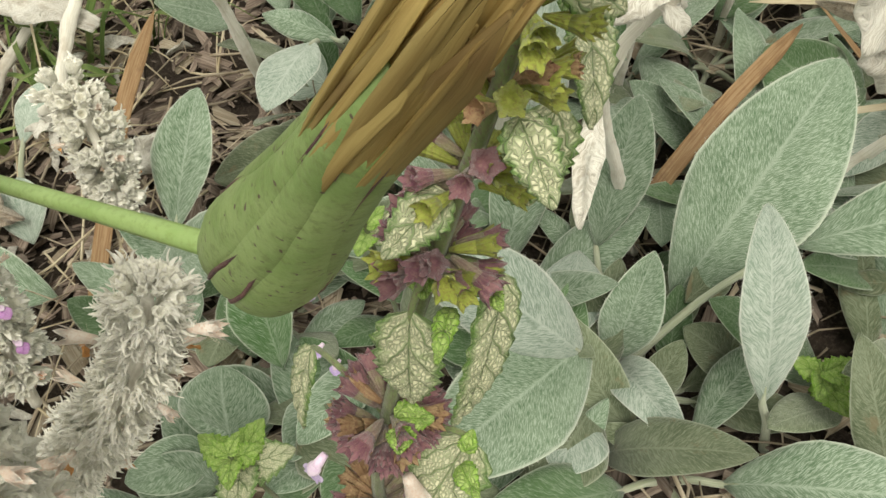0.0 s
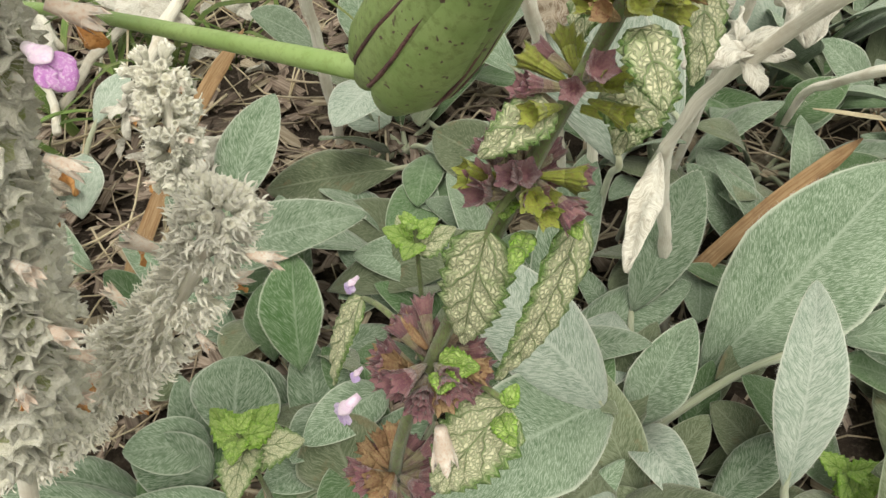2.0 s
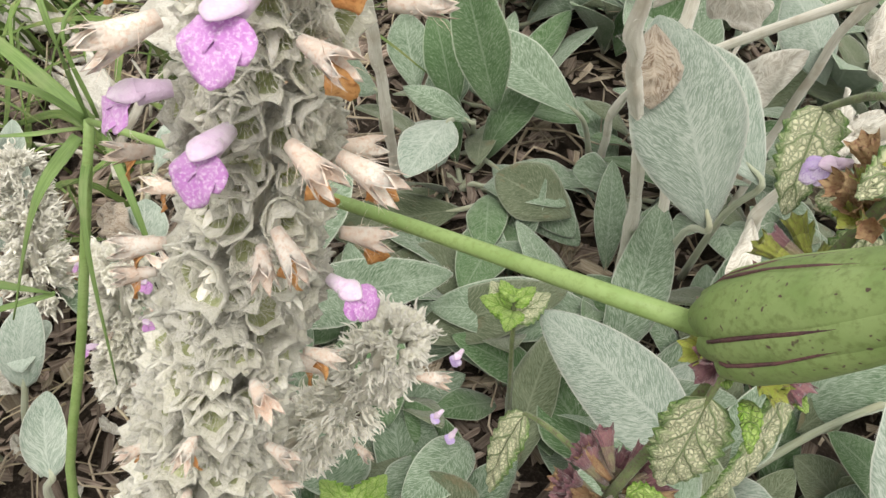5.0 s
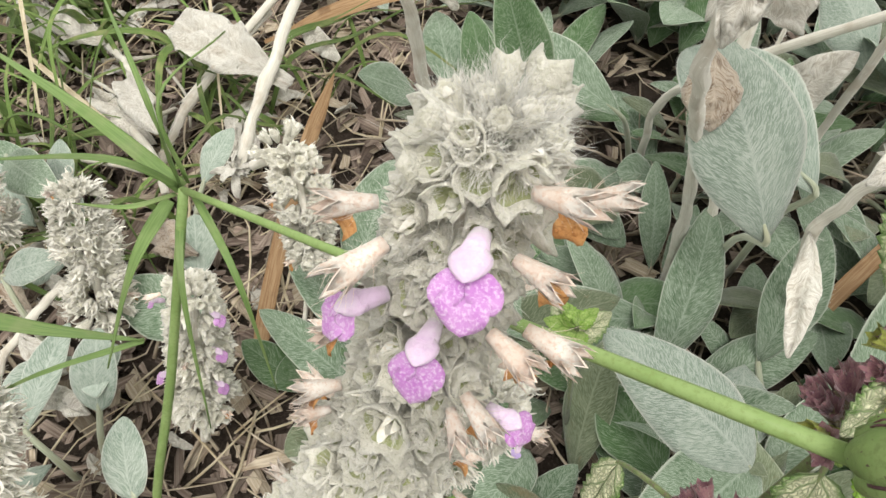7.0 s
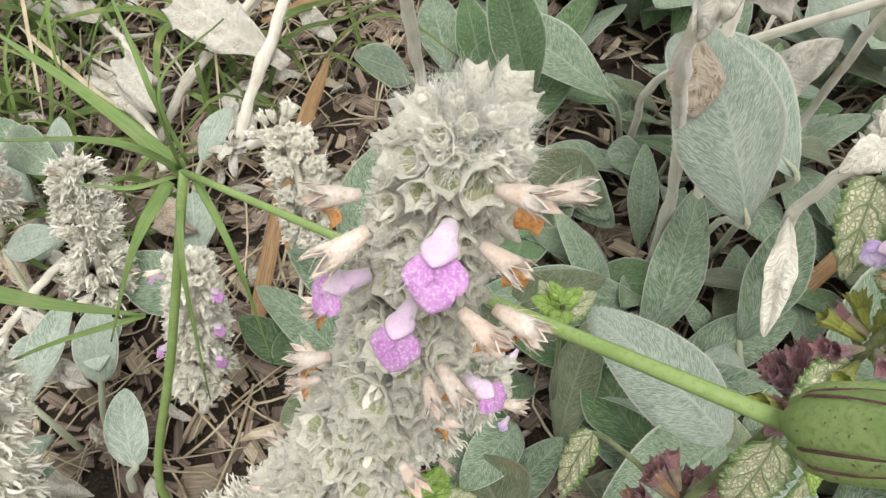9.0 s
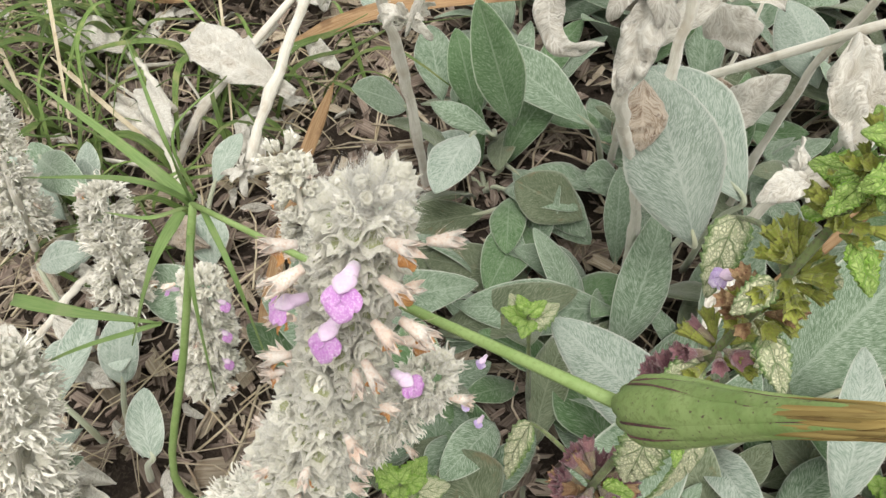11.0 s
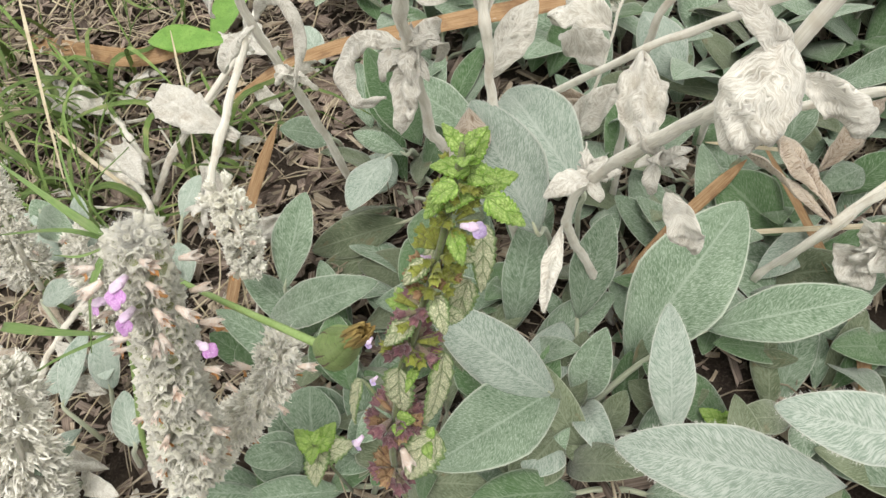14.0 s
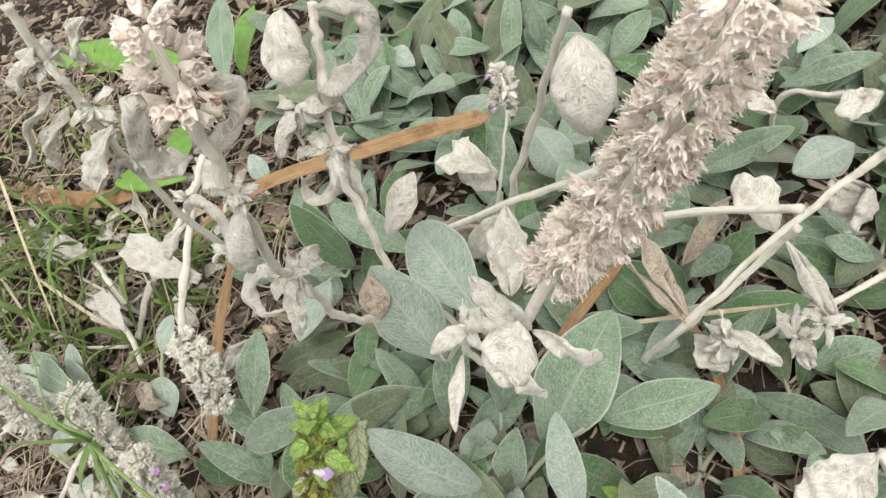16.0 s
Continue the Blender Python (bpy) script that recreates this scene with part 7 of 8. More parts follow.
leaf(stalk, (-0.3030, 0.3720, 0.0480), (-0.2520, 0.3090, 0.0600), 0.0190, material='dead', crumple=0.5, n=26, m=11, bend=40, fold=0.3, wave=0.3, seed=404)
rosette = thing("lambs_ear_rosette", (-0.2300, 0.1300, 0.0000), "pale felted leaves with withered ones below grey seed spikes", "foliage plant", "felted rosettes")
leaf(rosette, (-0.2240, 0.1500, 0.0400), (-0.2275, 0.1800, 0.0620), 0.0230, material='felt_white', root=(-0.2260, 0.1320, 0.0020), bend=35, shape='oval', seed=411)
leaf(rosette, (-0.2590, 0.1400, 0.0330), (-0.2490, 0.1860, 0.0540), 0.0190, material='felt_white', root=(-0.2400, 0.1290, 0.0020), bend=30, fold=0.2, seed=412)
leaf(rosette, (-0.1940, 0.1150, 0.0360), (-0.2030, 0.1430, 0.0540), 0.0200, material='felt_white', root=(-0.2100, 0.1150, 0.0020), bend=35, shape='oval', seed=413)
leaf(rosette, (-0.2420, 0.0890, 0.0520), (-0.2050, 0.1000, 0.0720), 0.0120, material='felt', root=(-0.2400, 0.1000, 0.0020), bend=35, fold=0.25, seed=414)
leaf(rosette, (-0.3060, 0.2150, 0.0440), (-0.2640, 0.2170, 0.0620), 0.0190, material='felt_white', root=(-0.2900, 0.1950, 0.0020), bend=40, seed=415)
leaf(rosette, (-0.3520, 0.3010, 0.0440), (-0.2830, 0.2560, 0.0640), 0.0260, material='felt', root=(-0.3300, 0.2700, 0.0020), bend=35, fold=0.1, seed=416)
leaf(rosette, (-0.2280, 0.2940, 0.0360), (-0.2130, 0.3220, 0.0540), 0.0180, material='felt_white', root=(-0.2350, 0.2700, 0.0020), bend=35, seed=417)
leaf(rosette, (-0.2400, 0.1060, 0.0160), (-0.1990, 0.0880, 0.0280), 0.0140, material='dead', crumple=0.4, n=24, m=11, bend=60, wave=0.3, seed=418)
leaf(rosette, (-0.2450, 0.0840, 0.0160), (-0.2640, 0.0940, 0.0300), 0.0130, material='dead', crumple=0.4, n=24, m=11, bend=60, wave=0.3, seed=419)
leaf(rosette, (-0.2370, 0.0830, 0.0160), (-0.2350, 0.1040, 0.0330), 0.0150, material='dead', crumple=0.4, n=24, m=11, bend=50, wave=0.3, seed=420)


# ---- dry blades, grass, litter ----
blade = thing("dry_blade", (-0.2216, 0.4092, 0.0500), "long tan dry leaf blade lying behind the rosettes", "dry leaf")
ribbon(blade, [(-0.2216, 0.4092, 0.0500), (-0.1454, 0.4478, 0.0600), (-0.0361, 0.4436, 0.0800), (0.0579, 0.4432, 0.0900), (0.0839, 0.4434, 0.0900)], 0.0138, "reed", shape="strip", twist=40, seed=226)
blade = thing("dry_blade", (-0.5586, 0.5753, 0.0300), "tan dry leaf blade curving over the mulch", "dry leaf")
ribbon(blade, [(-0.5586, 0.5753, 0.0300), (-0.4296, 0.5182, 0.0400), (-0.3369, 0.4956, 0.0400), (-0.2831, 0.5303, 0.0400)], 0.0180, "reed", shape="strip", twist=40, seed=227)
blade = thing("dry_blade", (-0.1716, 0.1902, 0.0100), "brown dry leaf blade on the ground", "dry leaf")
ribbon(blade, [(-0.1716, 0.1902, 0.0100), (-0.1756, 0.2431, 0.0200), (-0.1728, 0.3092, 0.0400), (-0.1673, 0.3787, 0.0500)], 0.0090, "reed", shape="strip", twist=40, seed=228)
blade = thing("dry_blade", (0.2142, 0.1312, 0.0100), "thin orange-brown dry blade", "dry leaf")
ribbon(blade, [(0.2142, 0.1312, 0.0100), (0.2192, 0.1920, 0.0300), (0.2057, 0.2537, 0.0400), (0.1838, 0.3342, 0.0500)], 0.0077, "reed", shape="strip", twist=40, seed=229)
blade = thing("dry_blade", (0.0780, 0.2226, 0.0100), "orange-brown dry blade behind the rosette", "dry leaf")
ribbon(blade, [(0.0780, 0.2226, 0.0100), (0.1275, 0.2683, 0.0400), (0.1743, 0.3125, 0.0500)], 0.0083, "reed", shape="strip", twist=40, seed=230)
blade = thing("straw", (-0.4264, 0.5033, 0.1200), "thin bleached straw lying on grass", "straw")
ribbon(blade, [(-0.4264, 0.5033, 0.1200), (-0.3734, 0.3981, 0.0800), (-0.3481, 0.3269, 0.0300)], 0.0038, "straw", shape="strip", twist=40, seed=231)
blade = thing("straw", (-0.3925, 0.3978, 0.0500), "thin bleached straw lying on grass", "straw")
ribbon(blade, [(-0.3925, 0.3978, 0.0500), (-0.3272, 0.3541, 0.0400), (-0.2850, 0.3288, 0.0300)], 0.0037, "straw", shape="strip", twist=40, seed=232)
blade = thing("straw", (-0.4686, 0.4362, 0.0500), "thin bleached straw lying on grass", "straw")
ribbon(blade, [(-0.4686, 0.4362, 0.0500), (-0.3969, 0.3561, 0.0300)], 0.0039, "straw", shape="strip", twist=40, seed=233)
blade = thing("straw", (0.1250, 0.2582, 0.0400), "thin bleached straw lying on grass", "straw")
ribbon(blade, [(0.1250, 0.2582, 0.0400), (0.1758, 0.2541, 0.0500), (0.2652, 0.2409, 0.0700)], 0.0031, "straw", shape="strip", twist=40, seed=234)
blade = thing("straw", (0.1493, 0.3200, 0.0600), "thin bleached straw lying on grass", "straw")
ribbon(blade, [(0.1493, 0.3200, 0.0600), (0.1983, 0.2981, 0.0700)], 0.0025, "straw", shape="strip", twist=40, seed=235)
blade = thing("straw", (-0.2598, 0.4444, 0.1000), "thin bleached straw lying on grass", "straw")
ribbon(blade, [(-0.2598, 0.4444, 0.1000), (-0.2461, 0.3916, 0.0600), (-0.2320, 0.3372, 0.0300)], 0.0023, "straw", shape="strip", twist=40, seed=236)
tagged(leaf(None, (-0.3448, 0.3873, 0.0200), (-0.2929, 0.3412, 0.0200), 0.0216, material='dead', crumple=0.8, n=18, m=9, bend=60, twist=40, name='dead_leaf', seed=237), "bleached curled dead leaf on the mulch", "dead leaf", "scattered dead leaves")
tagged(leaf(None, (-0.4711, 0.5097, 0.0200), (-0.3847, 0.4241, 0.0200), 0.0296, material='dead', crumple=0.8, n=18, m=9, bend=60, twist=40, name='dead_leaf', seed=238), "bleached curled dead leaf on the mulch", "dead leaf", "scattered dead leaves")
tagged(leaf(None, (-0.2023, 0.4266, 0.0500), (-0.1699, 0.4031, 0.0400), 0.0147, material='dead', crumple=0.8, n=18, m=9, bend=60, twist=40, name='dead_leaf', seed=239), "bleached curled dead leaf on the mulch", "dead leaf", "scattered dead leaves")
tagged(leaf(None, (-0.3443, 0.5034, 0.0200), (-0.3468, 0.4540, 0.0200), 0.0194, material='dead', crumple=0.8, n=18, m=9, bend=60, twist=40, name='dead_leaf', seed=240), "bleached curled dead leaf on the mulch", "dead leaf", "scattered dead leaves")
tagged(leaf(None, (-0.3743, 0.2637, 0.0200), (-0.3794, 0.2347, 0.0300), 0.0155, material='dead', crumple=0.8, n=18, m=9, bend=60, twist=40, name='dead_leaf', seed=241), "bleached curled dead leaf on the mulch", "dead leaf", "scattered dead leaves")
tagged(leaf(None, (-0.2240, 0.0855, 0.0300), (-0.2655, 0.0877, 0.0300), 0.0177, material='dead', crumple=0.8, n=18, m=9, bend=60, twist=40, name='dead_leaf', seed=242), "bleached curled dead leaf on the mulch", "dead leaf", "scattered dead leaves")
tagged(leaf(None, (-0.2110, 0.1029, 0.0300), (-0.2529, 0.1125, 0.0300), 0.0121, material='dead', crumple=0.8, n=18, m=9, bend=60, twist=40, name='dead_leaf', seed=243), "bleached curled dead leaf on the mulch", "dead leaf", "scattered dead leaves")
tagged(leaf(None, (-0.2727, 0.0869, 0.0300), (-0.2429, 0.0803, 0.0300), 0.0148, material='dead', crumple=0.8, n=18, m=9, bend=60, twist=40, name='dead_leaf', seed=244), "bleached curled dead leaf on the mulch", "dead leaf", "scattered dead leaves")
tagged(leaf(None, (-0.2298, 0.3863, 0.0200), (-0.2298, 0.3297, 0.0200), 0.0166, material='dead', crumple=0.8, n=18, m=9, bend=60, twist=40, name='dead_leaf', seed=245), "bleached curled dead leaf on the mulch", "dead leaf", "scattered dead leaves")
tagged(leaf(None, (-0.2369, 0.5061, 0.0500), (-0.1952, 0.4710, 0.0500), 0.0272, material='dead', crumple=0.8, n=18, m=9, bend=60, twist=40, name='dead_leaf', seed=246), "bleached curled dead leaf on the mulch", "dead leaf", "scattered dead leaves")
tagged(leaf(None, (-0.3261, 0.4001, 0.0200), (-0.2785, 0.3533, 0.0200), 0.0141, material='dead', crumple=0.8, n=18, m=9, bend=60, twist=40, name='dead_leaf', seed=247), "bleached curled dead leaf on the mulch", "dead leaf", "scattered dead leaves")
tagged(leaf(None, (-0.3061, 0.2353, 0.0200), (-0.2662, 0.2181, 0.0200), 0.0110, material='dead', crumple=0.8, n=18, m=9, bend=60, twist=40, name='dead_leaf', seed=248), "bleached curled dead leaf on the mulch", "dead leaf", "scattered dead leaves")
tagged(leaf(None, (-0.5470, 0.5044, 0.0200), (-0.4744, 0.4581, 0.0200), 0.0256, material='dead', crumple=0.8, n=18, m=9, bend=60, twist=40, name='dead_leaf', seed=249), "bleached curled dead leaf on the mulch", "dead leaf", "scattered dead leaves")
tagged(leaf(None, (-0.5568, 0.6710, 0.0300), (-0.5016, 0.7069, 0.0300), 0.0407, material='dead', crumple=0.8, n=18, m=9, bend=60, twist=40, name='dead_leaf', seed=250), "bleached curled dead leaf on the mulch", "dead leaf", "scattered dead leaves")
tagged(leaf(None, (-0.3298, 0.3694, 0.0200), (-0.2831, 0.3422, 0.0200), 0.0174, material='dead', crumple=0.8, n=18, m=9, bend=60, twist=40, name='dead_leaf', seed=251), "bleached curled dead leaf on the mulch", "dead leaf", "scattered dead leaves")
tagged(leaf(None, (-0.4528, 0.4881, 0.0200), (-0.4019, 0.4536, 0.0200), 0.0285, material='dead', crumple=0.8, n=18, m=9, bend=60, twist=40, name='dead_leaf', seed=252), "bleached curled dead leaf on the mulch", "dead leaf", "scattered dead leaves")
tagged(part("stalk_piece", [tube([(-0.3448, 0.3873, 0.0200), (-0.2764, 0.3257, 0.0300), (-0.2529, 0.2918, 0.0300)], [0.003, 0.0024])], "stalk", None), "short bleached felted stalk end on the mulch", "dry stalk", "scattered stalk ends")
tagged(part("stalk_piece", [tube([(-0.2696, 0.3693, 0.0300), (-0.2427, 0.3999, 0.0500), (-0.1999, 0.4520, 0.0800)], [0.0032, 0.0026])], "stalk", None), "short bleached felted stalk end on the mulch", "dry stalk", "scattered stalk ends")
tagged(part("stalk_piece", [tube([(-0.3845, 0.2472, 0.0200), (-0.3337, 0.2706, 0.0200)], [0.0015, 0.0012])], "stalk", None), "short bleached felted stalk end on the mulch", "dry stalk", "scattered stalk ends")
tagged(part("stalk_piece", [tube([(-0.4074, 0.2681, 0.0200), (-0.3303, 0.2734, 0.0200)], [0.0012, 0.0010])], "stalk", None), "short bleached felted stalk end on the mulch", "dry stalk", "scattered stalk ends")
tagged(part("stalk_piece", [tube([(-0.3752, 0.4164, 0.0200), (-0.3066, 0.3734, 0.0200)], [0.0016, 0.0013])], "stalk", None), "short bleached felted stalk end on the mulch", "dry stalk", "scattered stalk ends")
tagged(leaf(None, (0.0633, 0.6614, 0.0500), (0.0852, 0.5991, 0.0500), 0.0216, material='dead_brown', crumple=0.6, n=18, m=9, name='dead_leaf', label='reddish brown dead leaf', seed=253), "curled brown dead leaf on the mulch", "dead leaf", "scattered dead leaves")
weed = thing("broadleaf_weed", (-0.4282, 0.7142, 0.0), "bright green broad-leaved weed", "weed")
leaf(weed, (-0.2746, 0.6808, 0.0500), (-0.5189, 0.7693, 0.0500), 0.0463, material='broadleaf', thick=0.0005, wave=0.2, seed=254)
leaf(weed, (-0.2410, 0.6003, 0.0500), (-0.2627, 0.4958, 0.0500), 0.0335, material='broadleaf', thick=0.0005, wave=0.2, seed=255)
leaf(weed, (-0.2163, 0.7692, 0.0500), (-0.2061, 0.6362, 0.0500), 0.0310, material='broadleaf', thick=0.0005, wave=0.2, seed=256)
leaf(weed, (-0.2415, 0.4902, 0.0500), (-0.3341, 0.5067, 0.0500), 0.0271, material='broadleaf', thick=0.0005, wave=0.2, seed=257)
grass_tuft((-0.4191, 0.3695), 21, 0.112, 258, "loose tuft of thin green grass", 0.03, width=0.0045)
grass_tuft((-0.3708, 0.4459), 22, 0.112, 259, "loose tuft of thin green grass", 0.03, width=0.0045)
grass_tuft((-0.3408, 0.2949), 18, 0.098, 260, "loose tuft of thin green grass", 0.03, width=0.0045)
grass_tuft((-0.2602, 0.3576), 12, 0.098, 261, "loose tuft of thin green grass", 0.02, width=0.0045)
grass_tuft((-0.5146, 0.4956), 24, 0.126, 262, "loose tuft of thin green grass", 0.03, width=0.0045)
grass_tuft((-0.1985, 0.4051), 10, 0.112, 263, "loose tuft of thin green grass", 0.02, width=0.0045)
grass_tuft((-0.3917, 0.5701), 14, 0.098, 264, "loose tuft of thin green grass", 0.03, width=0.0045)
grass_tuft((-0.4337, 0.4228), 12, 0.112, 265, "loose tuft of thin green grass", 0.03, width=0.0045)
grass_tuft((-0.6576, 0.6345), 18, 0.126, 266, "loose tuft of thin green grass", 0.04, width=0.0045)
tagged(part("stalk_piece", [tube([(-0.3192, 0.3663, 0.0150), (-0.2915, 0.3669, 0.0220), (-0.2830, 0.3767, 0.0200)], [0.0018, 0.0014])], "stalk", None), "short bleached felted stalk end on the mulch", "dry stalk", "scattered stalk ends")
tagged(leaf(None, (-0.3564, 0.6011, 0.0200), (-0.3444, 0.5783, 0.0250), 0.0283, material='dead', crumple=0.8, n=16, m=8, bend=60, twist=40, name='dead_leaf', seed=267), "bleached curled dead leaf on the mulch", "dead leaf", "scattered dead leaves")
tagged(part("stalk_piece", [tube([(-0.5081, 0.5572, 0.0150), (-0.4470, 0.5153, 0.0220), (-0.4146, 0.4894, 0.0200)], [0.0021, 0.0017])], "stalk", None), "short bleached felted stalk end on the mulch", "dry stalk", "scattered stalk ends")
tagged(leaf(None, (-0.3435, 0.1859, 0.0200), (-0.2992, 0.1730, 0.0250), 0.0171, material='dead_brown', crumple=0.8, n=16, m=8, bend=60, twist=40, name='dead_leaf', seed=268), "curled brown dead leaf on the mulch", "dead leaf", "scattered dead leaves")
tagged(part("stalk_piece", [tube([(-0.6090, 0.8319, 0.0150), (-0.6095, 0.8268, 0.0220), (-0.6437, 0.8449, 0.0200)], [0.0012, 0.0010])], "stalk", None), "short bleached felted stalk end on the mulch", "dry stalk", "scattered stalk ends")
tagged(leaf(None, (-0.5527, 0.7917, 0.0200), (-0.5545, 0.7946, 0.0250), 0.0354, material='dead', crumple=0.8, n=16, m=8, bend=60, twist=40, name='dead_leaf', seed=269), "bleached curled dead leaf on the mulch", "dead leaf", "scattered dead leaves")
tagged(part("stalk_piece", [tube([(-0.2861, 0.3221, 0.0150), (-0.2996, 0.3197, 0.0220), (-0.3325, 0.3254, 0.0200)], [0.0017, 0.0013])], "stalk", None), "short bleached felted stalk end on the mulch", "dry stalk", "scattered stalk ends")
tagged(leaf(None, (-0.2849, 0.1764, 0.0200), (-0.2385, 0.1547, 0.0250), 0.0176, material='dead', crumple=0.8, n=16, m=8, bend=60, twist=40, name='dead_leaf', seed=270), "bleached curled dead leaf on the mulch", "dead leaf", "scattered dead leaves")
tagged(part("stalk_piece", [tube([(-0.4493, 0.5968, 0.0150), (-0.4299, 0.5692, 0.0220), (-0.4359, 0.5573, 0.0200)], [0.0022, 0.0018])], "stalk", None), "short bleached felted stalk end on the mulch", "dry stalk", "scattered stalk ends")
tagged(leaf(None, (-0.2785, 0.2310, 0.0200), (-0.2722, 0.2026, 0.0250), 0.0206, material='dead_brown', crumple=0.8, n=16, m=8, bend=60, twist=40, name='dead_leaf', seed=271), "curled brown dead leaf on the mulch", "dead leaf", "scattered dead leaves")
tagged(part("stalk_piece", [tube([(-0.5851, 0.6472, 0.0150), (-0.5485, 0.6486, 0.0220), (-0.5416, 0.6675, 0.0200)], [0.0026, 0.0021])], "stalk", None), "short bleached felted stalk end on the mulch", "dry stalk", "scattered stalk ends")
tagged(leaf(None, (-0.4656, 0.7238, 0.0200), (-0.4271, 0.6703, 0.0250), 0.0201, material='dead', crumple=0.8, n=16, m=8, bend=60, twist=40, name='dead_leaf', seed=272), "bleached curled dead leaf on the mulch", "dead leaf", "scattered dead leaves")
tagged(part("stalk_piece", [tube([(-0.5002, 0.5350, 0.0150), (-0.4510, 0.5266, 0.0220), (-0.4282, 0.5319, 0.0200)], [0.0011, 0.0009])], "stalk", None), "short bleached felted stalk end on the mulch", "dry stalk", "scattered stalk ends")
tagged(leaf(None, (-0.5188, 0.7152, 0.0200), (-0.5523, 0.6807, 0.0250), 0.0185, material='dead', crumple=0.8, n=16, m=8, bend=60, twist=40, name='dead_leaf', seed=273), "bleached curled dead leaf on the mulch", "dead leaf", "scattered dead leaves")
tagged(part("stalk_piece", [tube([(-0.3101, 0.4248, 0.0150), (-0.2776, 0.3858, 0.0220), (-0.2657, 0.3590, 0.0200)], [0.0011, 0.0009])], "stalk", None), "short bleached felted stalk end on the mulch", "dry stalk", "scattered stalk ends")
tagged(leaf(None, (-0.3545, 0.6533, 0.0200), (-0.3705, 0.6878, 0.0250), 0.0193, material='dead_brown', crumple=0.8, n=16, m=8, bend=60, twist=40, name='dead_leaf', seed=274), "curled brown dead leaf on the mulch", "dead leaf", "scattered dead leaves")
tagged(part("stalk_piece", [tube([(-0.1562, 0.2376, 0.0150), (-0.1506, 0.2120, 0.0220), (-0.1587, 0.1927, 0.0200)], [0.0013, 0.0010])], "stalk", None), "short bleached felted stalk end on the mulch", "dry stalk", "scattered stalk ends")
tagged(leaf(None, (-0.2788, 0.2281, 0.0200), (-0.2722, 0.2486, 0.0250), 0.0230, material='dead', crumple=0.8, n=16, m=8, bend=60, twist=40, name='dead_leaf', seed=275), "bleached curled dead leaf on the mulch", "dead leaf", "scattered dead leaves")
tagged(part("stalk_piece", [tube([(-0.4785, 0.5829, 0.0150), (-0.4707, 0.5999, 0.0220), (-0.4900, 0.6339, 0.0200)], [0.0014, 0.0011])], "stalk", None), "short bleached felted stalk end on the mulch", "dry stalk", "scattered stalk ends")
tagged(leaf(None, (-0.6018, 0.7502, 0.0200), (-0.6008, 0.7802, 0.0250), 0.0295, material='dead', crumple=0.8, n=16, m=8, bend=60, twist=40, name='dead_leaf', seed=276), "bleached curled dead leaf on the mulch", "dead leaf", "scattered dead leaves")
tagged(part("stalk_piece", [tube([(-0.3665, 0.4320, 0.0150), (-0.3323, 0.4265, 0.0220), (-0.3194, 0.4319, 0.0200)], [0.0019, 0.0015])], "stalk", None), "short bleached felted stalk end on the mulch", "dry stalk", "scattered stalk ends")
tagged(leaf(None, (-0.2618, 0.5769, 0.0200), (-0.2803, 0.5343, 0.0250), 0.0274, material='dead_brown', crumple=0.8, n=16, m=8, bend=60, twist=40, name='dead_leaf', seed=277), "curled brown dead leaf on the mulch", "dead leaf", "scattered dead leaves")
tagged(part("stalk_piece", [tube([(-0.4892, 0.6380, 0.0150), (-0.5006, 0.6875, 0.0220), (-0.5435, 0.7615, 0.0200)], [0.0012, 0.0010])], "stalk", None), "short bleached felted stalk end on the mulch", "dry stalk", "scattered stalk ends")
tagged(leaf(None, (-0.1505, 0.2059, 0.0200), (-0.1413, 0.2071, 0.0250), 0.0098, material='dead', crumple=0.8, n=16, m=8, bend=60, twist=40, name='dead_leaf', seed=278), "bleached curled dead leaf on the mulch", "dead leaf", "scattered dead leaves")
tagged(part("stalk_piece", [tube([(-0.3533, 0.1956, 0.0150), (-0.3300, 0.1722, 0.0220), (-0.3257, 0.1543, 0.0200)], [0.0013, 0.0011])], "stalk", None), "short bleached felted stalk end on the mulch", "dry stalk", "scattered stalk ends")
tagged(leaf(None, (-0.2091, 0.3282, 0.0200), (-0.2283, 0.3510, 0.0250), 0.0209, material='dead', crumple=0.8, n=16, m=8, bend=60, twist=40, name='dead_leaf', seed=279), "bleached curled dead leaf on the mulch", "dead leaf", "scattered dead leaves")
tagged(part("stalk_piece", [tube([(-0.5479, 0.6228, 0.0150), (-0.5829, 0.6423, 0.0220), (-0.6520, 0.6812, 0.0200)], [0.0019, 0.0016])], "stalk", None), "short bleached felted stalk end on the mulch", "dry stalk", "scattered stalk ends")
tagged(leaf(None, (-0.2966, 0.2059, 0.0200), (-0.3268, 0.2342, 0.0250), 0.0130, material='dead_brown', crumple=0.8, n=16, m=8, bend=60, twist=40, name='dead_leaf', seed=280), "curled brown dead leaf on the mulch", "dead leaf", "scattered dead leaves")
tagged(part("stalk_piece", [tube([(-0.4569, 0.7385, 0.0150), (-0.4162, 0.6883, 0.0220), (-0.4032, 0.6591, 0.0200)], [0.0019, 0.0015])], "stalk", None), "short bleached felted stalk end on the mulch", "dry stalk", "scattered stalk ends")
tagged(leaf(None, (-0.4667, 0.5036, 0.0200), (-0.3964, 0.4409, 0.0250), 0.0240, material='dead', crumple=0.8, n=16, m=8, bend=60, twist=40, name='dead_leaf', seed=281), "bleached curled dead leaf on the mulch", "dead leaf", "scattered dead leaves")
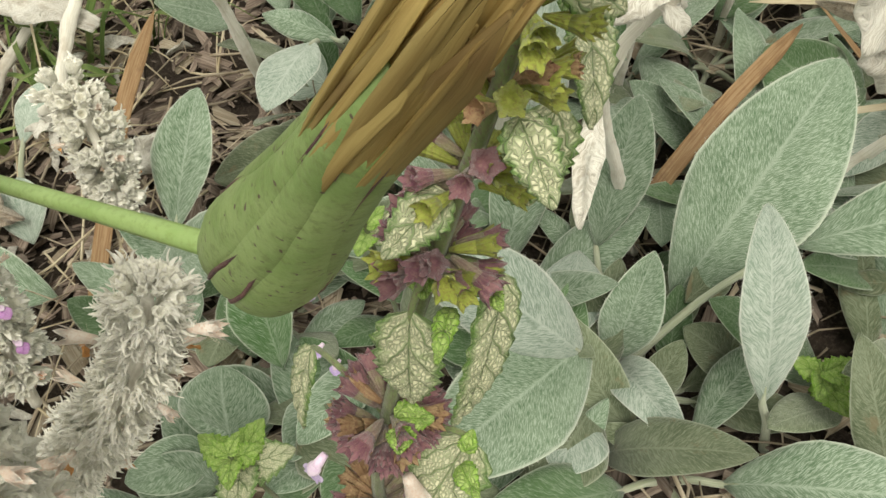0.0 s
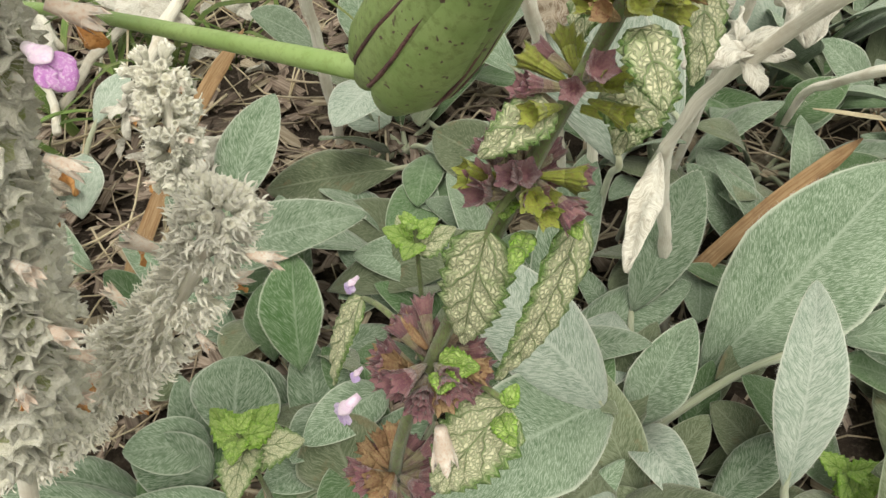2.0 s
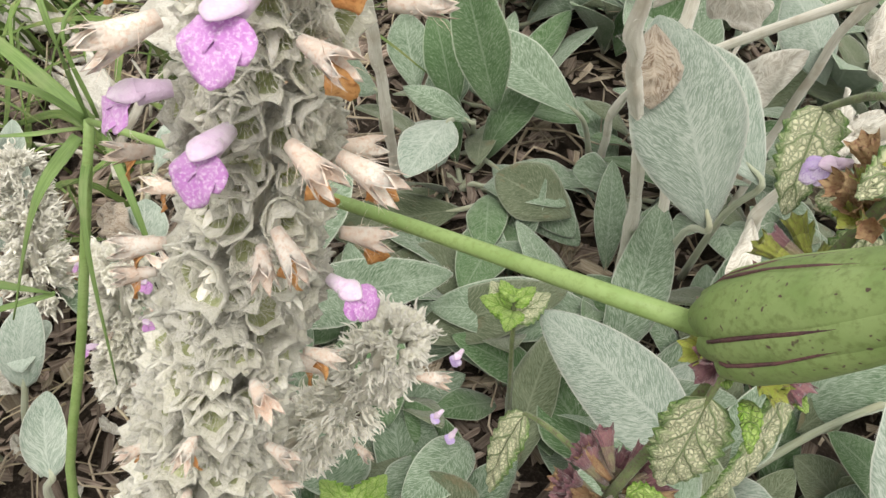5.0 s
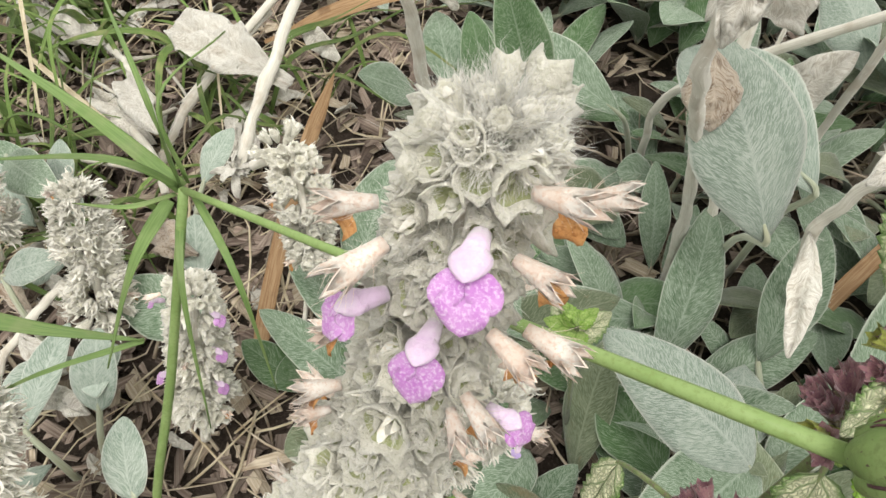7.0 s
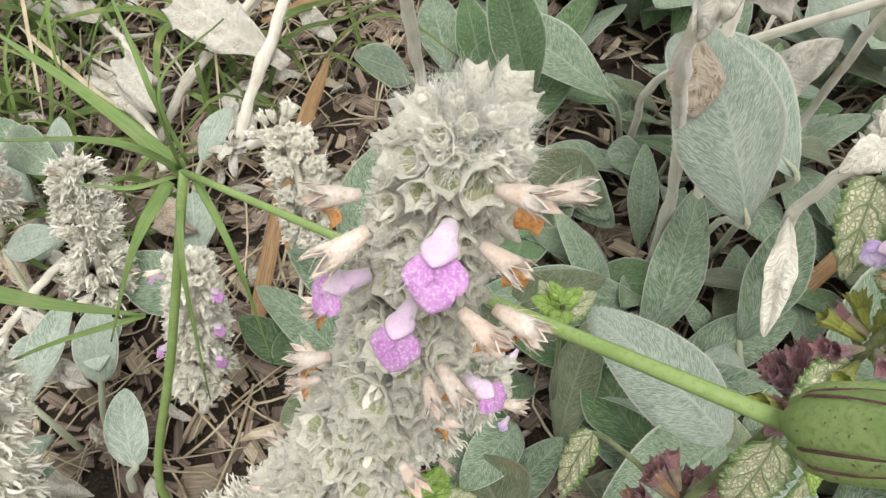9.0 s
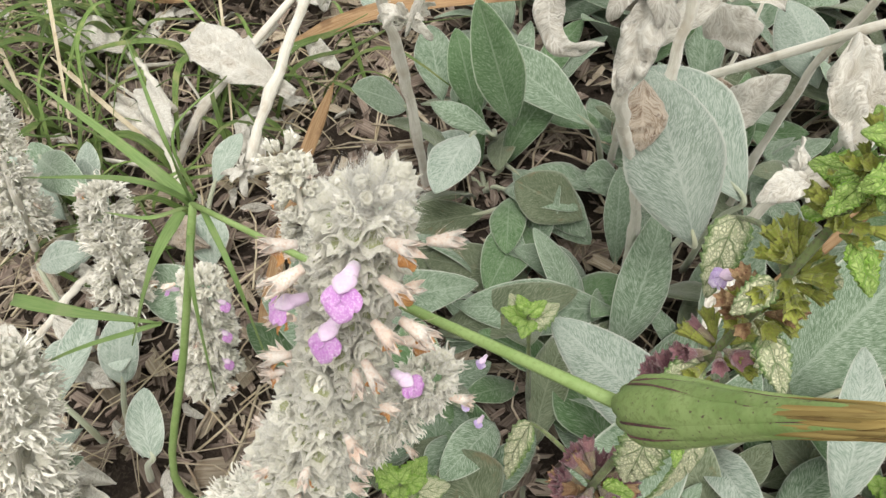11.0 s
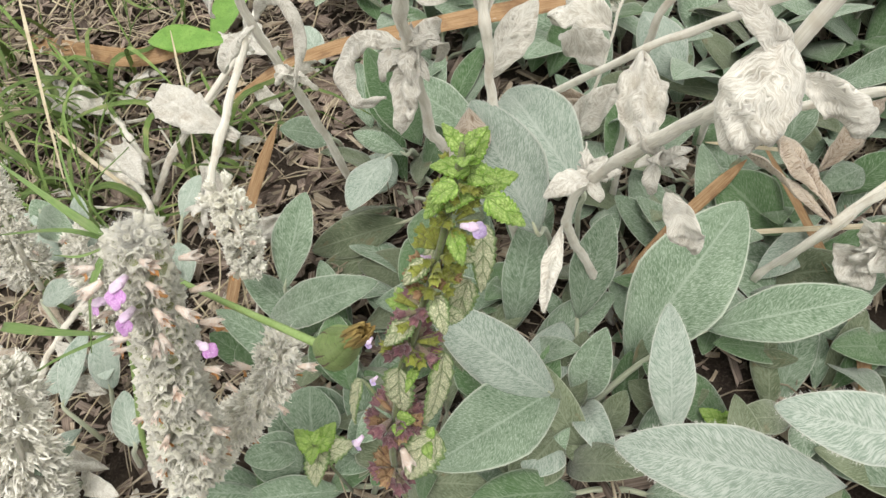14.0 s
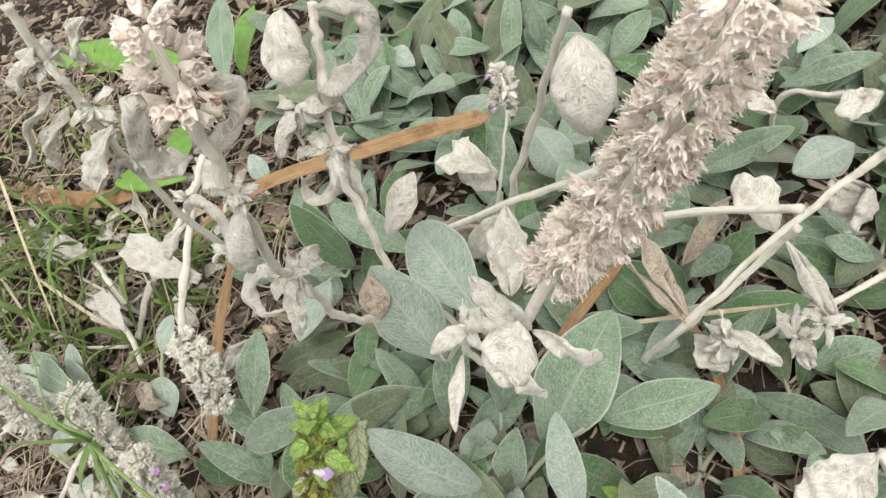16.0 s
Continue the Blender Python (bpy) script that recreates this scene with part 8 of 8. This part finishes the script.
tagged(part("stalk_piece", [tube([(-0.2491, 0.3431, 0.0150), (-0.2299, 0.3283, 0.0220), (-0.2280, 0.3220, 0.0200)], [0.0009, 0.0007])], "stalk", None), "short bleached felted stalk end on the mulch", "dry stalk", "scattered stalk ends")
tagged(leaf(None, (-0.1762, 0.2780, 0.0200), (-0.1457, 0.3013, 0.0250), 0.0183, material='dead', crumple=0.8, n=16, m=8, bend=60, twist=40, name='dead_leaf', seed=282), "bleached curled dead leaf on the mulch", "dead leaf", "scattered dead leaves")
tagged(part("stalk_piece", [tube([(-0.2809, 0.2811, 0.0150), (-0.2732, 0.2507, 0.0220), (-0.2827, 0.2281, 0.0200)], [0.0010, 0.0008])], "stalk", None), "short bleached felted stalk end on the mulch", "dry stalk", "scattered stalk ends")
tagged(leaf(None, (-0.2592, 0.2731, 0.0200), (-0.2193, 0.2515, 0.0250), 0.0193, material='dead_brown', crumple=0.8, n=16, m=8, bend=60, twist=40, name='dead_leaf', seed=283), "curled brown dead leaf on the mulch", "dead leaf", "scattered dead leaves")
grass_tuft((-0.3834, 0.3279), 10, 0.12, 284, "loose tuft of broad arching green grass", 0.02, width=0.007)
grass_tuft((-0.2949, 0.2843), 8, 0.11, 285, "loose tuft of broad arching green grass", 0.02, width=0.007)
grass_tuft((-0.2673, 0.3913), 7, 0.11, 286, "loose tuft of broad arching green grass", 0.02, width=0.007)
grass_tuft((-0.5277, 0.5167), 10, 0.13, 287, "loose tuft of broad arching green grass", 0.03, width=0.007)
grass_tuft((-0.3814, 0.4674), 8, 0.12, 288, "loose tuft of broad arching green grass", 0.03, width=0.007)
grass_tuft((-0.3852, 0.4254), 9, 0.12, 289, "loose tuft of broad arching green grass", 0.02, width=0.007)
scatter_chips("bark_mulch", 7000, (-0.75, 0.6, -0.1, 1.0), (0.005, 0.03), "chips", 4, "weathered brown and grey bark chips", "mulch")
scatter_chips("dry_litter", 4500, (-0.75, 0.6, -0.1, 1.0), (0.008, 0.03), "litter", 5, "pale dry leaf scraps and straw bits", "litter", lift=0.004)
scatter_chips("bark_mulch", 6000, (-0.62, 0.0, 0.12, 0.85), (0.004, 0.026), "chips", 14, "pinkish grey weathered bark chips", "mulch", lift=0.004)
twig_litter(1500, (-0.5, 0.45, 0.0, 0.7), 8, "thin dry stems and roots on the mulch")
twig_litter(330, (-0.6, -0.12, 0.12, 0.75), 9, "bleached straw pieces strewn on the mulch", "straw", (0.03, 0.13), "straw_litter")
leaf_litter(70, (-0.50, -0.16, 0.07, 0.55), 31, "pale curled dead felted leaves strewn on the mulch")
young_rosette((-0.094, 0.102), 7, 0.078, 20, "low grey-green felted rosette under taller leaves")
young_rosette((-0.088, 0.173), 5, 0.075, 40, "low grey-green felted rosette under taller leaves")
young_rosette((-0.086, 0.201), 5, 0.077, 60, "low grey-green felted rosette under taller leaves")
young_rosette((-0.079, 0.537), 5, 0.073, 80, "low grey-green felted rosette under taller leaves")
young_rosette((-0.121, 0.592), 6, 0.054, 100, "low grey-green felted rosette under taller leaves")
young_rosette((-0.125, 0.667), 5, 0.073, 120, "low grey-green felted rosette under taller leaves")
young_rosette((-0.077, 0.693), 5, 0.059, 140, "low grey-green felted rosette under taller leaves")
young_rosette((-0.077, 0.774), 7, 0.069, 160, "low grey-green felted rosette under taller leaves")
young_rosette((-0.054, 0.113), 5, 0.079, 180, "low grey-green felted rosette under taller leaves")
young_rosette((-0.018, 0.142), 6, 0.062, 200, "low grey-green felted rosette under taller leaves")
young_rosette((-0.016, 0.202), 6, 0.059, 220, "low grey-green felted rosette under taller leaves")
young_rosette((-0.033, 0.251), 7, 0.071, 240, "low grey-green felted rosette under taller leaves")
young_rosette((-0.060, 0.331), 6, 0.064, 260, "low grey-green felted rosette under taller leaves")
young_rosette((-0.047, 0.399), 7, 0.055, 280, "low grey-green felted rosette under taller leaves")
young_rosette((-0.050, 0.484), 7, 0.061, 300, "low grey-green felted rosette under taller leaves")
young_rosette((-0.043, 0.526), 6, 0.061, 320, "low grey-green felted rosette under taller leaves")
young_rosette((-0.034, 0.561), 5, 0.071, 340, "low grey-green felted rosette under taller leaves")
young_rosette((-0.032, 0.671), 5, 0.073, 360, "low grey-green felted rosette under taller leaves")
young_rosette((-0.017, 0.732), 6, 0.065, 380, "low grey-green felted rosette under taller leaves")
young_rosette((-0.018, 0.760), 6, 0.053, 400, "low grey-green felted rosette under taller leaves")
young_rosette((0.036, 0.105), 6, 0.051, 420, "low grey-green felted rosette under taller leaves")
young_rosette((0.046, 0.132), 6, 0.065, 440, "low grey-green felted rosette under taller leaves")
young_rosette((0.017, 0.196), 6, 0.078, 460, "low grey-green felted rosette under taller leaves")
young_rosette((0.026, 0.267), 6, 0.059, 480, "low grey-green felted rosette under taller leaves")
young_rosette((0.039, 0.344), 7, 0.071, 500, "low grey-green felted rosette under taller leaves")
young_rosette((0.049, 0.383), 5, 0.052, 520, "low grey-green felted rosette under taller leaves")
young_rosette((0.029, 0.483), 5, 0.057, 540, "low grey-green felted rosette under taller leaves")
young_rosette((0.029, 0.540), 6, 0.070, 560, "low grey-green felted rosette under taller leaves")
young_rosette((0.006, 0.610), 7, 0.051, 580, "low grey-green felted rosette under taller leaves")
young_rosette((0.024, 0.665), 5, 0.079, 600, "low grey-green felted rosette under taller leaves")
young_rosette((0.027, 0.692), 6, 0.053, 620, "low grey-green felted rosette under taller leaves")
young_rosette((0.021, 0.754), 6, 0.059, 640, "low grey-green felted rosette under taller leaves")
young_rosette((0.084, 0.115), 5, 0.079, 660, "low grey-green felted rosette under taller leaves")
young_rosette((0.084, 0.151), 7, 0.060, 680, "low grey-green felted rosette under taller leaves")
young_rosette((0.075, 0.213), 5, 0.053, 700, "low grey-green felted rosette under taller leaves")
young_rosette((0.102, 0.278), 5, 0.069, 720, "low grey-green felted rosette under taller leaves")
young_rosette((0.086, 0.330), 5, 0.065, 740, "low grey-green felted rosette under taller leaves")
young_rosette((0.087, 0.402), 7, 0.061, 760, "low grey-green felted rosette under taller leaves")
young_rosette((0.100, 0.476), 7, 0.068, 780, "low grey-green felted rosette under taller leaves")
young_rosette((0.063, 0.514), 7, 0.071, 800, "low grey-green felted rosette under taller leaves")
young_rosette((0.075, 0.585), 7, 0.071, 820, "low grey-green felted rosette under taller leaves")
young_rosette((0.109, 0.640), 5, 0.067, 840, "low grey-green felted rosette under taller leaves")
young_rosette((0.062, 0.712), 6, 0.060, 860, "low grey-green felted rosette under taller leaves")
young_rosette((0.075, 0.761), 7, 0.069, 880, "low grey-green felted rosette under taller leaves")
young_rosette((0.163, 0.082), 7, 0.060, 900, "low grey-green felted rosette under taller leaves")
young_rosette((0.170, 0.147), 5, 0.076, 920, "low grey-green felted rosette under taller leaves")
young_rosette((0.157, 0.238), 6, 0.066, 940, "low grey-green felted rosette under taller leaves")
young_rosette((0.149, 0.259), 6, 0.078, 960, "low grey-green felted rosette under taller leaves")
young_rosette((0.147, 0.348), 7, 0.070, 980, "low grey-green felted rosette under taller leaves")
young_rosette((0.144, 0.406), 7, 0.065, 1000, "low grey-green felted rosette under taller leaves")
young_rosette((0.170, 0.452), 7, 0.073, 1020, "low grey-green felted rosette under taller leaves")
young_rosette((0.155, 0.535), 5, 0.056, 1040, "low grey-green felted rosette under taller leaves")
young_rosette((0.152, 0.592), 5, 0.057, 1060, "low grey-green felted rosette under taller leaves")
young_rosette((0.157, 0.655), 5, 0.080, 1080, "low grey-green felted rosette under taller leaves")
young_rosette((0.172, 0.693), 5, 0.053, 1100, "low grey-green felted rosette under taller leaves")
young_rosette((0.171, 0.771), 7, 0.051, 1120, "low grey-green felted rosette under taller leaves")
young_rosette((0.208, 0.084), 7, 0.052, 1140, "low grey-green felted rosette under taller leaves")
young_rosette((0.195, 0.163), 6, 0.050, 1160, "low grey-green felted rosette under taller leaves")
young_rosette((0.205, 0.203), 6, 0.076, 1180, "low grey-green felted rosette under taller leaves")
young_rosette((0.219, 0.278), 5, 0.066, 1200, "low grey-green felted rosette under taller leaves")
young_rosette((0.200, 0.328), 7, 0.060, 1220, "low grey-green felted rosette under taller leaves")
young_rosette((0.214, 0.423), 5, 0.063, 1240, "low grey-green felted rosette under taller leaves")
young_rosette((0.226, 0.469), 6, 0.064, 1260, "low grey-green felted rosette under taller leaves")
young_rosette((0.193, 0.518), 6, 0.079, 1280, "low grey-green felted rosette under taller leaves")
young_rosette((0.233, 0.591), 6, 0.075, 1300, "low grey-green felted rosette under taller leaves")
young_rosette((0.218, 0.642), 6, 0.067, 1320, "low grey-green felted rosette under taller leaves")
young_rosette((0.216, 0.692), 7, 0.076, 1340, "low grey-green felted rosette under taller leaves")
young_rosette((0.213, 0.768), 5, 0.065, 1360, "low grey-green felted rosette under taller leaves")
young_rosette((0.271, 0.100), 6, 0.079, 1380, "low grey-green felted rosette under taller leaves")
young_rosette((0.293, 0.157), 6, 0.072, 1400, "low grey-green felted rosette under taller leaves")
young_rosette((0.262, 0.202), 5, 0.060, 1420, "low grey-green felted rosette under taller leaves")
young_rosette((0.296, 0.276), 6, 0.054, 1440, "low grey-green felted rosette under taller leaves")
young_rosette((0.248, 0.346), 6, 0.057, 1460, "low grey-green felted rosette under taller leaves")
young_rosette((0.249, 0.382), 6, 0.050, 1480, "low grey-green felted rosette under taller leaves")
young_rosette((0.274, 0.451), 6, 0.073, 1500, "low grey-green felted rosette under taller leaves")
young_rosette((0.259, 0.512), 5, 0.072, 1520, "low grey-green felted rosette under taller leaves")
young_rosette((0.261, 0.586), 6, 0.066, 1540, "low grey-green felted rosette under taller leaves")
young_rosette((0.290, 0.667), 5, 0.050, 1560, "low grey-green felted rosette under taller leaves")
young_rosette((0.253, 0.699), 7, 0.060, 1580, "low grey-green felted rosette under taller leaves")
young_rosette((0.262, 0.773), 6, 0.060, 1600, "low grey-green felted rosette under taller leaves")
young_rosette((0.343, 0.106), 5, 0.051, 1620, "low grey-green felted rosette under taller leaves")
young_rosette((0.322, 0.150), 5, 0.077, 1640, "low grey-green felted rosette under taller leaves")
young_rosette((0.336, 0.190), 6, 0.068, 1660, "low grey-green felted rosette under taller leaves")
young_rosette((0.343, 0.299), 7, 0.064, 1680, "low grey-green felted rosette under taller leaves")
young_rosette((0.355, 0.332), 6, 0.070, 1700, "low grey-green felted rosette under taller leaves")
young_rosette((0.345, 0.420), 6, 0.075, 1720, "low grey-green felted rosette under taller leaves")
young_rosette((0.312, 0.479), 7, 0.073, 1740, "low grey-green felted rosette under taller leaves")
young_rosette((0.338, 0.531), 6, 0.077, 1760, "low grey-green felted rosette under taller leaves")
young_rosette((0.316, 0.585), 7, 0.077, 1780, "low grey-green felted rosette under taller leaves")
young_rosette((0.358, 0.650), 6, 0.068, 1800, "low grey-green felted rosette under taller leaves")
young_rosette((0.350, 0.688), 5, 0.058, 1820, "low grey-green felted rosette under taller leaves")
young_rosette((0.313, 0.750), 5, 0.060, 1840, "low grey-green felted rosette under taller leaves")
young_rosette((0.391, 0.151), 5, 0.075, 1860, "low grey-green felted rosette under taller leaves")
young_rosette((0.382, 0.221), 5, 0.071, 1880, "low grey-green felted rosette under taller leaves")
young_rosette((0.378, 0.266), 6, 0.054, 1900, "low grey-green felted rosette under taller leaves")
young_rosette((0.402, 0.334), 5, 0.052, 1920, "low grey-green felted rosette under taller leaves")
young_rosette((0.382, 0.403), 7, 0.061, 1940, "low grey-green felted rosette under taller leaves")
young_rosette((0.375, 0.440), 7, 0.054, 1960, "low grey-green felted rosette under taller leaves")
young_rosette((0.391, 0.530), 5, 0.063, 1980, "low grey-green felted rosette under taller leaves")
young_rosette((0.387, 0.591), 6, 0.061, 2000, "low grey-green felted rosette under taller leaves")
young_rosette((0.404, 0.669), 5, 0.071, 2020, "low grey-green felted rosette under taller leaves")
young_rosette((0.379, 0.717), 7, 0.059, 2040, "low grey-green felted rosette under taller leaves")
young_rosette((0.418, 0.774), 5, 0.058, 2060, "low grey-green felted rosette under taller leaves")
young_rosette((0.440, 0.201), 6, 0.064, 2080, "low grey-green felted rosette under taller leaves")
young_rosette((0.452, 0.258), 5, 0.070, 2100, "low grey-green felted rosette under taller leaves")
young_rosette((0.437, 0.346), 5, 0.076, 2120, "low grey-green felted rosette under taller leaves")
young_rosette((0.458, 0.398), 6, 0.076, 2140, "low grey-green felted rosette under taller leaves")
young_rosette((0.457, 0.453), 7, 0.051, 2160, "low grey-green felted rosette under taller leaves")
young_rosette((0.469, 0.502), 5, 0.078, 2180, "low grey-green felted rosette under taller leaves")
young_rosette((0.454, 0.601), 7, 0.053, 2200, "low grey-green felted rosette under taller leaves")
young_rosette((0.482, 0.656), 5, 0.054, 2220, "low grey-green felted rosette under taller leaves")
young_rosette((0.464, 0.703), 5, 0.059, 2240, "low grey-green felted rosette under taller leaves")
young_rosette((0.480, 0.782), 6, 0.061, 2260, "low grey-green felted rosette under taller leaves")
young_rosette((0.498, 0.377), 5, 0.056, 2280, "low grey-green felted rosette under taller leaves")
young_rosette((0.497, 0.481), 6, 0.070, 2300, "low grey-green felted rosette under taller leaves")
young_rosette((0.512, 0.520), 6, 0.077, 2320, "low grey-green felted rosette under taller leaves")
young_rosette((0.526, 0.582), 6, 0.064, 2340, "low grey-green felted rosette under taller leaves")
young_rosette((0.505, 0.656), 5, 0.061, 2360, "low grey-green felted rosette under taller leaves")
young_rosette((0.514, 0.729), 5, 0.067, 2380, "low grey-green felted rosette under taller leaves")
young_rosette((0.501, 0.788), 6, 0.070, 2400, "low grey-green felted rosette under taller leaves")
